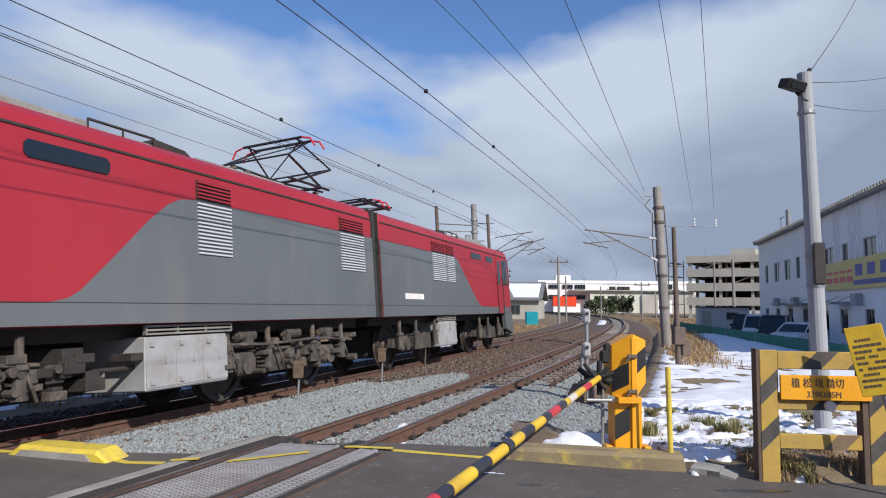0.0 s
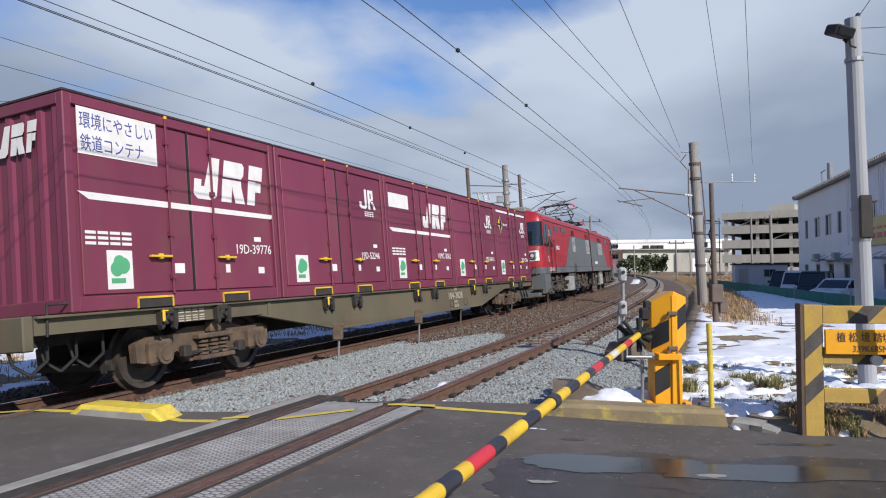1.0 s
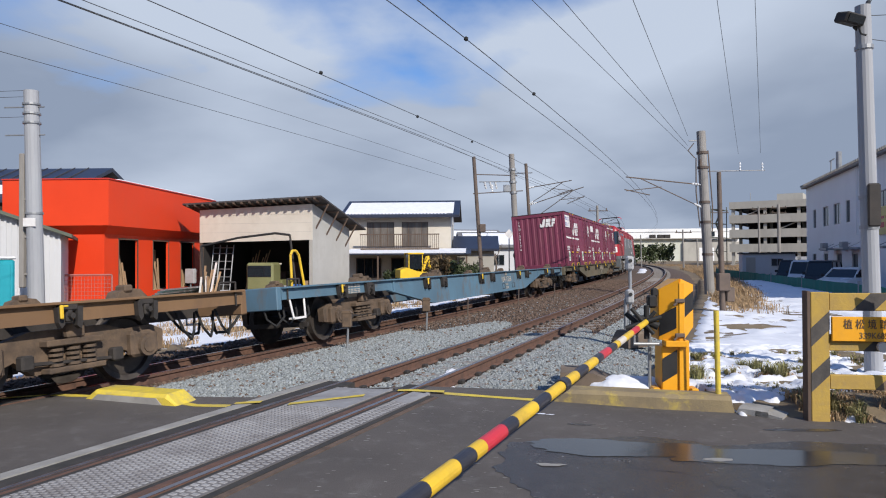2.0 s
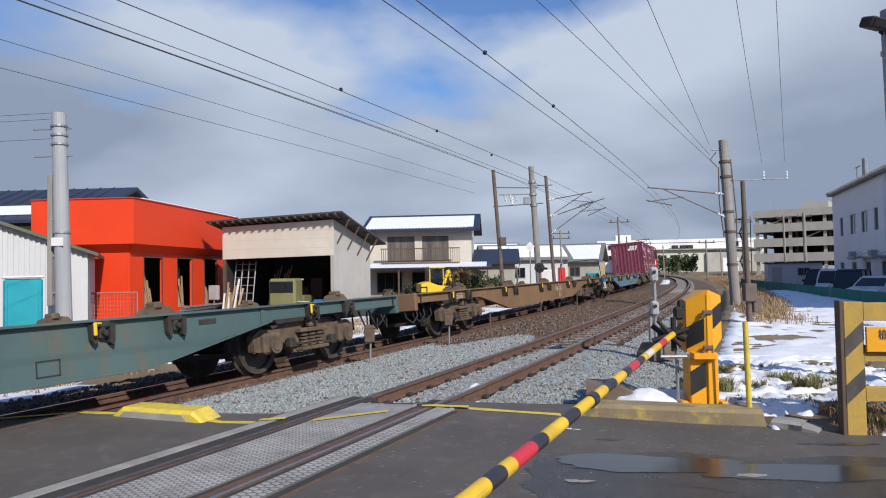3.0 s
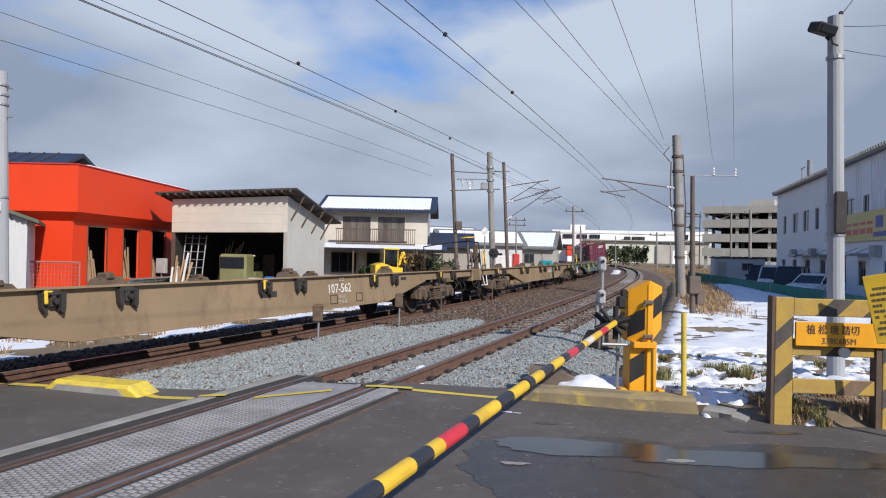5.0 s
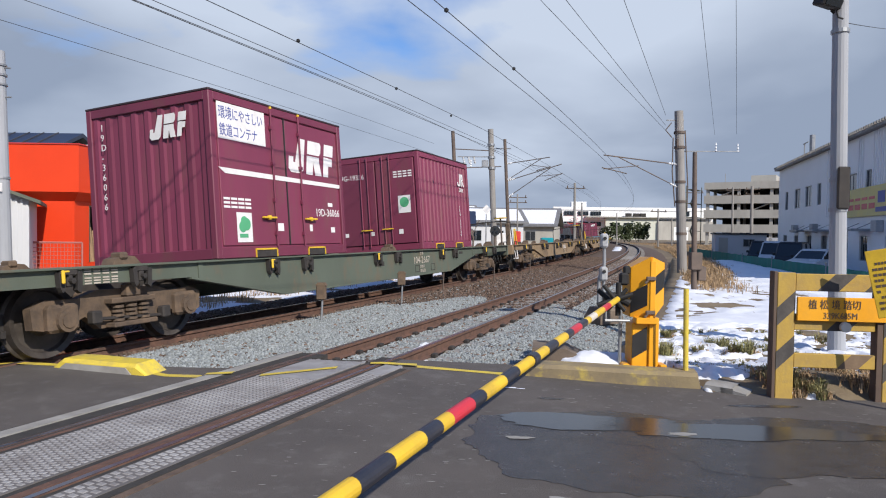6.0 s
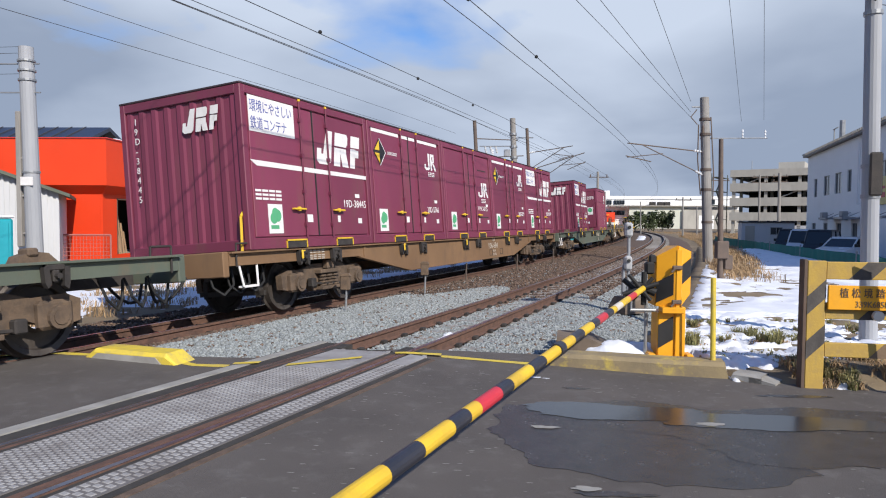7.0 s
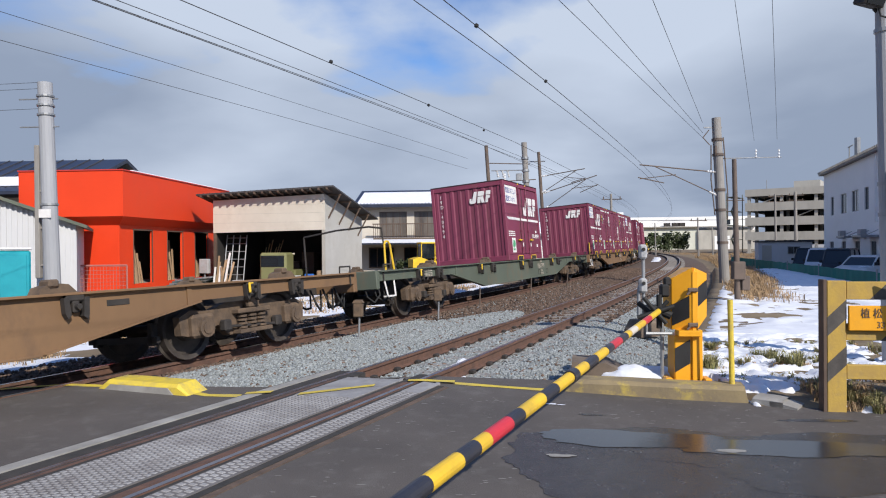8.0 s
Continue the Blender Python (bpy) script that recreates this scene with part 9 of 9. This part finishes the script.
# ---- yard beyond the train ----
def crown(name, cx, cy, z0, rx, ry, h, n, material, parent, seed, size=0.10):
    """Many small leaves in uneven clumps."""
    r = np.random.default_rng(seed)
    lumps = [(cx + rx * (r.random() * 2 - 1) * 0.8, cy + ry * (r.random() * 2 - 1) * 0.8, z0 + h * (0.25 + 0.65 * r.random()), 0.25 + 0.35 * r.random()) for _ in range(26)]
    co, faces = [], []
    for _ in range(n):
        lx, ly, lz, lr = lumps[int(r.random() * len(lumps))]
        d = r.normal(size=3)
        d /= np.linalg.norm(d)
        q = lr * h * 0.55 * (0.6 + 0.5 * r.random())
        p = np.array([lx, ly, lz]) + d * q
        a, b = r.normal(size=3), r.normal(size=3)
        a *= size / np.linalg.norm(a)
        b *= size * 0.6 / np.linalg.norm(b)
        i = len(co)
        co += [tuple(p - a), tuple(p + b), tuple(p + a), tuple(p - b)]
        faces.append((i, i + 1, i + 2, i + 3))
    me = bpy.data.meshes.new(name)
    me.from_pydata(co, [], faces)
    me.update()
    return mesh_part(name, me, material, parent)


def shrub(x, y, rx, h, material, label, n, seed, leaf=0.10):
    t = thing("shrub", label, "shrub", pose(x, y, -0.4), group="shrubs")
    bm = BM()
    r = random.Random(seed)
    for k in range(7):
        rod(bm, (r.uniform(-rx, rx) * 0.3, 0, 0), (r.uniform(-rx, rx) * 0.8, r.uniform(-0.4, 0.4), h * 0.8), 0.04, 6, 0.012)
    part("stems", bm, "bark", t)
    crown("leaves", 0, 0, 0.1, rx, 0.8, h, n, material, t, seed, leaf)


shrub(-2.9, 44.0, 1.4, 1.9, "brown_leaf", "brown winter hedge beside the digger", 2600, 1)
shrub(-0.9, 44.4, 1.3, 1.5, "leaf", "dark green hedge beside the brown one", 2200, 2)
shrub(-5.6, 45.0, 0.9, 1.0, "leaf", "low green shrub in the yard", 900, 3)
shrub(36.5, 150.0, 4.0, 4.0, "leaf", "far evergreen before the white works", 1600, 4, 0.32)
shrub(44.0, 160.0, 3.2, 4.6, "leaf", "far evergreen before the white works", 1600, 5, 0.32)
shrub(14.0, 150.0, 5.0, 4.6, "brown_leaf", "far brown trees beyond the curve", 2000, 6, 0.3)


def bare_tree(x, y, h, label, seed):
    t = thing("bare_tree", label, "tree", pose(x, y, -0.4), group="bare trees")
    bm = BM()
    r = random.Random(seed)

    def limb(p, d, length, rad, depth):
        q = p + d * length
        rod(bm, p, q, rad, 5 if depth else 7, rad * 0.65)
        if depth >= 4:
            return
        for _ in range(3 if depth < 3 else 2):
            nd = (d + Vector((r.uniform(-0.7, 0.7), r.uniform(-0.7, 0.7), r.uniform(-0.1, 0.6)))).normalized()
            limb(p.lerp(q, r.uniform(0.55, 1.0)), nd, length * r.uniform(0.6, 0.85), rad * 0.6, depth + 1)
    limb(Vector((0, 0, 0)), Vector((0.03, 0, 1)), h * 0.30, 0.11, 0)
    part("trunk_and_limbs", bm, "bark", t)


bare_tree(1.6, 58.0, 5.4, "bare grey tree beyond the railway", 3)
bare_tree(-0.4, 66.0, 4.6, "bare grey tree among the houses", 8)


def digger(x, y, turn):
    d = thing("mini_excavator", "small yellow excavator parked in the yard", "excavator", pose(x, y, -0.4, 0, 0, turn))
    for sx in (-1, 1):
        bm = BM()
        prism(bm, [(-1.0, 0.1), (-0.9, 0.0), (0.9, 0.0), (1.0, 0.1), (1.0, 0.42), (0.9, 0.5), (-0.9, 0.5), (-1.0, 0.42)], "x", sx * 0.45, sx * 0.78)
        part("track", bm, "rubber", d)
    bm = BM()
    prism(bm, [(-0.95, 0.62), (0.85, 0.62), (0.85, 1.0), (0.2, 1.05), (-0.5, 1.3), (-0.95, 1.15)], "x", -0.72, 0.72)
    part("body", bm, "digger", d)
    bm = BM()
    for a in ((-0.6, -0.35), (-0.6, 0.55), (0.45, -0.35), (0.45, 0.55)):
        box(bm, a[0], a[0] + 0.05, a[1], a[1] + 0.05, 1.0, 2.15)
    box(bm, -0.65, 0.57, -0.4, 0.67, 2.15, 2.25, 0.03)
    cab = part("cab_frame", bm, "digger", d)
    part("cab_glass", box(BM(), -0.58, 0.48, -0.33, 0.60, 1.2, 2.12), "glass", cab)
    bm = BM()
    prism(bm, [(0.60, 1.0), (0.92, 2.0), (1.14, 2.05), (1.28, 1.25), (1.14, 1.2), (1.0, 1.7), (0.80, 0.95)], "x", -0.1, 0.1)
    part("boom", bm, "digger", d)
    bm = BM()
    prism(bm, [(1.05, 1.2), (1.42, 1.1), (1.38, 0.7), (1.0, 0.62)], "x", -0.3, 0.3)
    part("bucket", bm, "grime", d)


digger(-4.3, 43.0, -70)
k = thing("small_truck", "small olive flatbed truck parked before the open shed", "truck", pose(-10.75, 33.4, -0.42, 0, 0, -4))
part("cab", box(BM(), -0.7, 0.7, -1.2, -0.1, 0.35, 1.75, 0.10), "car_olive", k)
part("windscreen", box(BM(), -0.6, 0.6, -1.225, -1.195, 1.05, 1.60), "glass", k)
bm = BM()
for j in range(7):
    box(bm, -0.66 + j * 0.2, -0.58 + j * 0.2, -0.06, -0.02, 0.9, 1.7)
box(bm, -0.7, 0.7, -0.08, 0.0, 1.65, 1.72)
part("rack", bm, "cream", k)
part("bed", box(BM(), -0.72, 0.72, 0.0, 2.0, 0.5, 0.85, 0.02), "car_olive", k)
for sx in (-0.6, 0.6):
    for yy in (-0.75, 1.35):
        bm = BM()
        rod(bm, (sx - 0.08, yy, 0.27), (sx + 0.08, yy, 0.27), 0.27, 16)
        part("wheel", bm, "rubber", k)
tw = thing("portable_toilet", "turquoise plastic portable toilet by the white shed", "toilet", pose(-13.15, 17.25, -0.35, 0, 0, 38))
part("cabin", box(BM(), -0.46, 0.46, -0.46, 0.46, 0, 1.92, 0.05), "turquoise", tw)
part("door", box(BM(), -0.36, 0.36, -0.49, -0.46, 0.1, 1.8, 0.01), "turquoise", tw)
part("roof", box(BM(), -0.5, 0.5, -0.5, 0.5, 1.924, 2.0, 0.04), "white_mark", tw)
pf = thing("mesh_panel", "rusty pink mesh fence panel in front of the orange building", "fence panel", pose(-15.4, 24.6, -0.35, 0, 0, 12))
bm = BM()
for j in range(22):
    rod(bm, (-1.3 + j * 0.12, 0, 0), (-1.3 + j * 0.12, 0, 1.25), 0.008, 4)
for j in range(9):
    rod(bm, (-1.3, 0, 0.05 + j * 0.15), (1.25, 0, 0.05 + j * 0.15), 0.008, 4)
for a, b in (((-1.3, 0, 0), (-1.3, 0, 1.3)), ((1.25, 0, 0), (1.25, 0, 1.3)), ((-1.3, 0, 1.3), (1.25, 0, 1.3))):
    rod(bm, a, b, 0.03, 6)
part("mesh", bm, "fence_pink", pf)
for x, y, r_, lab in ((-7.0, 31.9, 0.36, "blue tarpaulin over a heap by the shed"), (-6.6, 33.2, 0.40, "blue tarpaulin bundle beside the shed wall")):
    bm = BM()
    bmesh.ops.create_icosphere(bm, subdivisions=3, radius=1.0, matrix=Matrix.Translation((x, y, -0.3)) @ Matrix.Diagonal((r_ * 1.4, r_, r_ * 1.1, 1)))
    for v in bm.verts:
        v.co += Vector((0.2, 0.2, 0.2)) * noise.noise(v.co * 2.5)
    tagged(part("tarpaulin", bm, "tarp", smooth=True), lab, "tarpaulin", group="tarpaulins")
for x, y, w, h, mat, lab in ((4.6, 62.0, 1.5, 1.9, "white_mark", "white panel van beyond the railway"), (5.9, 62.5, 0.6, 2.1, "signal_red", "red and white banner beyond the railway"), (9.2, 66.0, 1.2, 1.5, "turquoise", "small turquoise box beyond the railway")):
    bm = BM()
    box(bm, -w / 2, w / 2, -0.5, 0.5, 0, h, 0.08)
    tagged(part("yard_box", bm, mat, m=pose(x, y, -0.4)), lab, "yard clutter", group="yard clutter")


# ---- what moves ----
def carriage_pose(s, half):
    a, b = line_point(s - half), line_point(s + half)
    mid, d = (a + b) / 2, (b - a).normalized()
    m = Matrix.Translation((mid.x, mid.y, FAR_Z + (DECK_LIFT if half > 5 else 0.0))) @ Matrix.Rotation(-math.atan2(d.x, d.y), 4, "Z") @ Matrix.Rotation(-CANT, 4, "Y")
    return m


def motions():
    """The train rolls along the line at an even speed."""
    for ob, offset, half, local in ROLLING:
        rows = []
        for k in range(17):
            t = k * 0.5
            m = carriage_pose(SPEED * (t - 1.107) + offset, half)
            rows.append((t, m @ local if local is not None else m))
        walk(ob, rows)


motions()
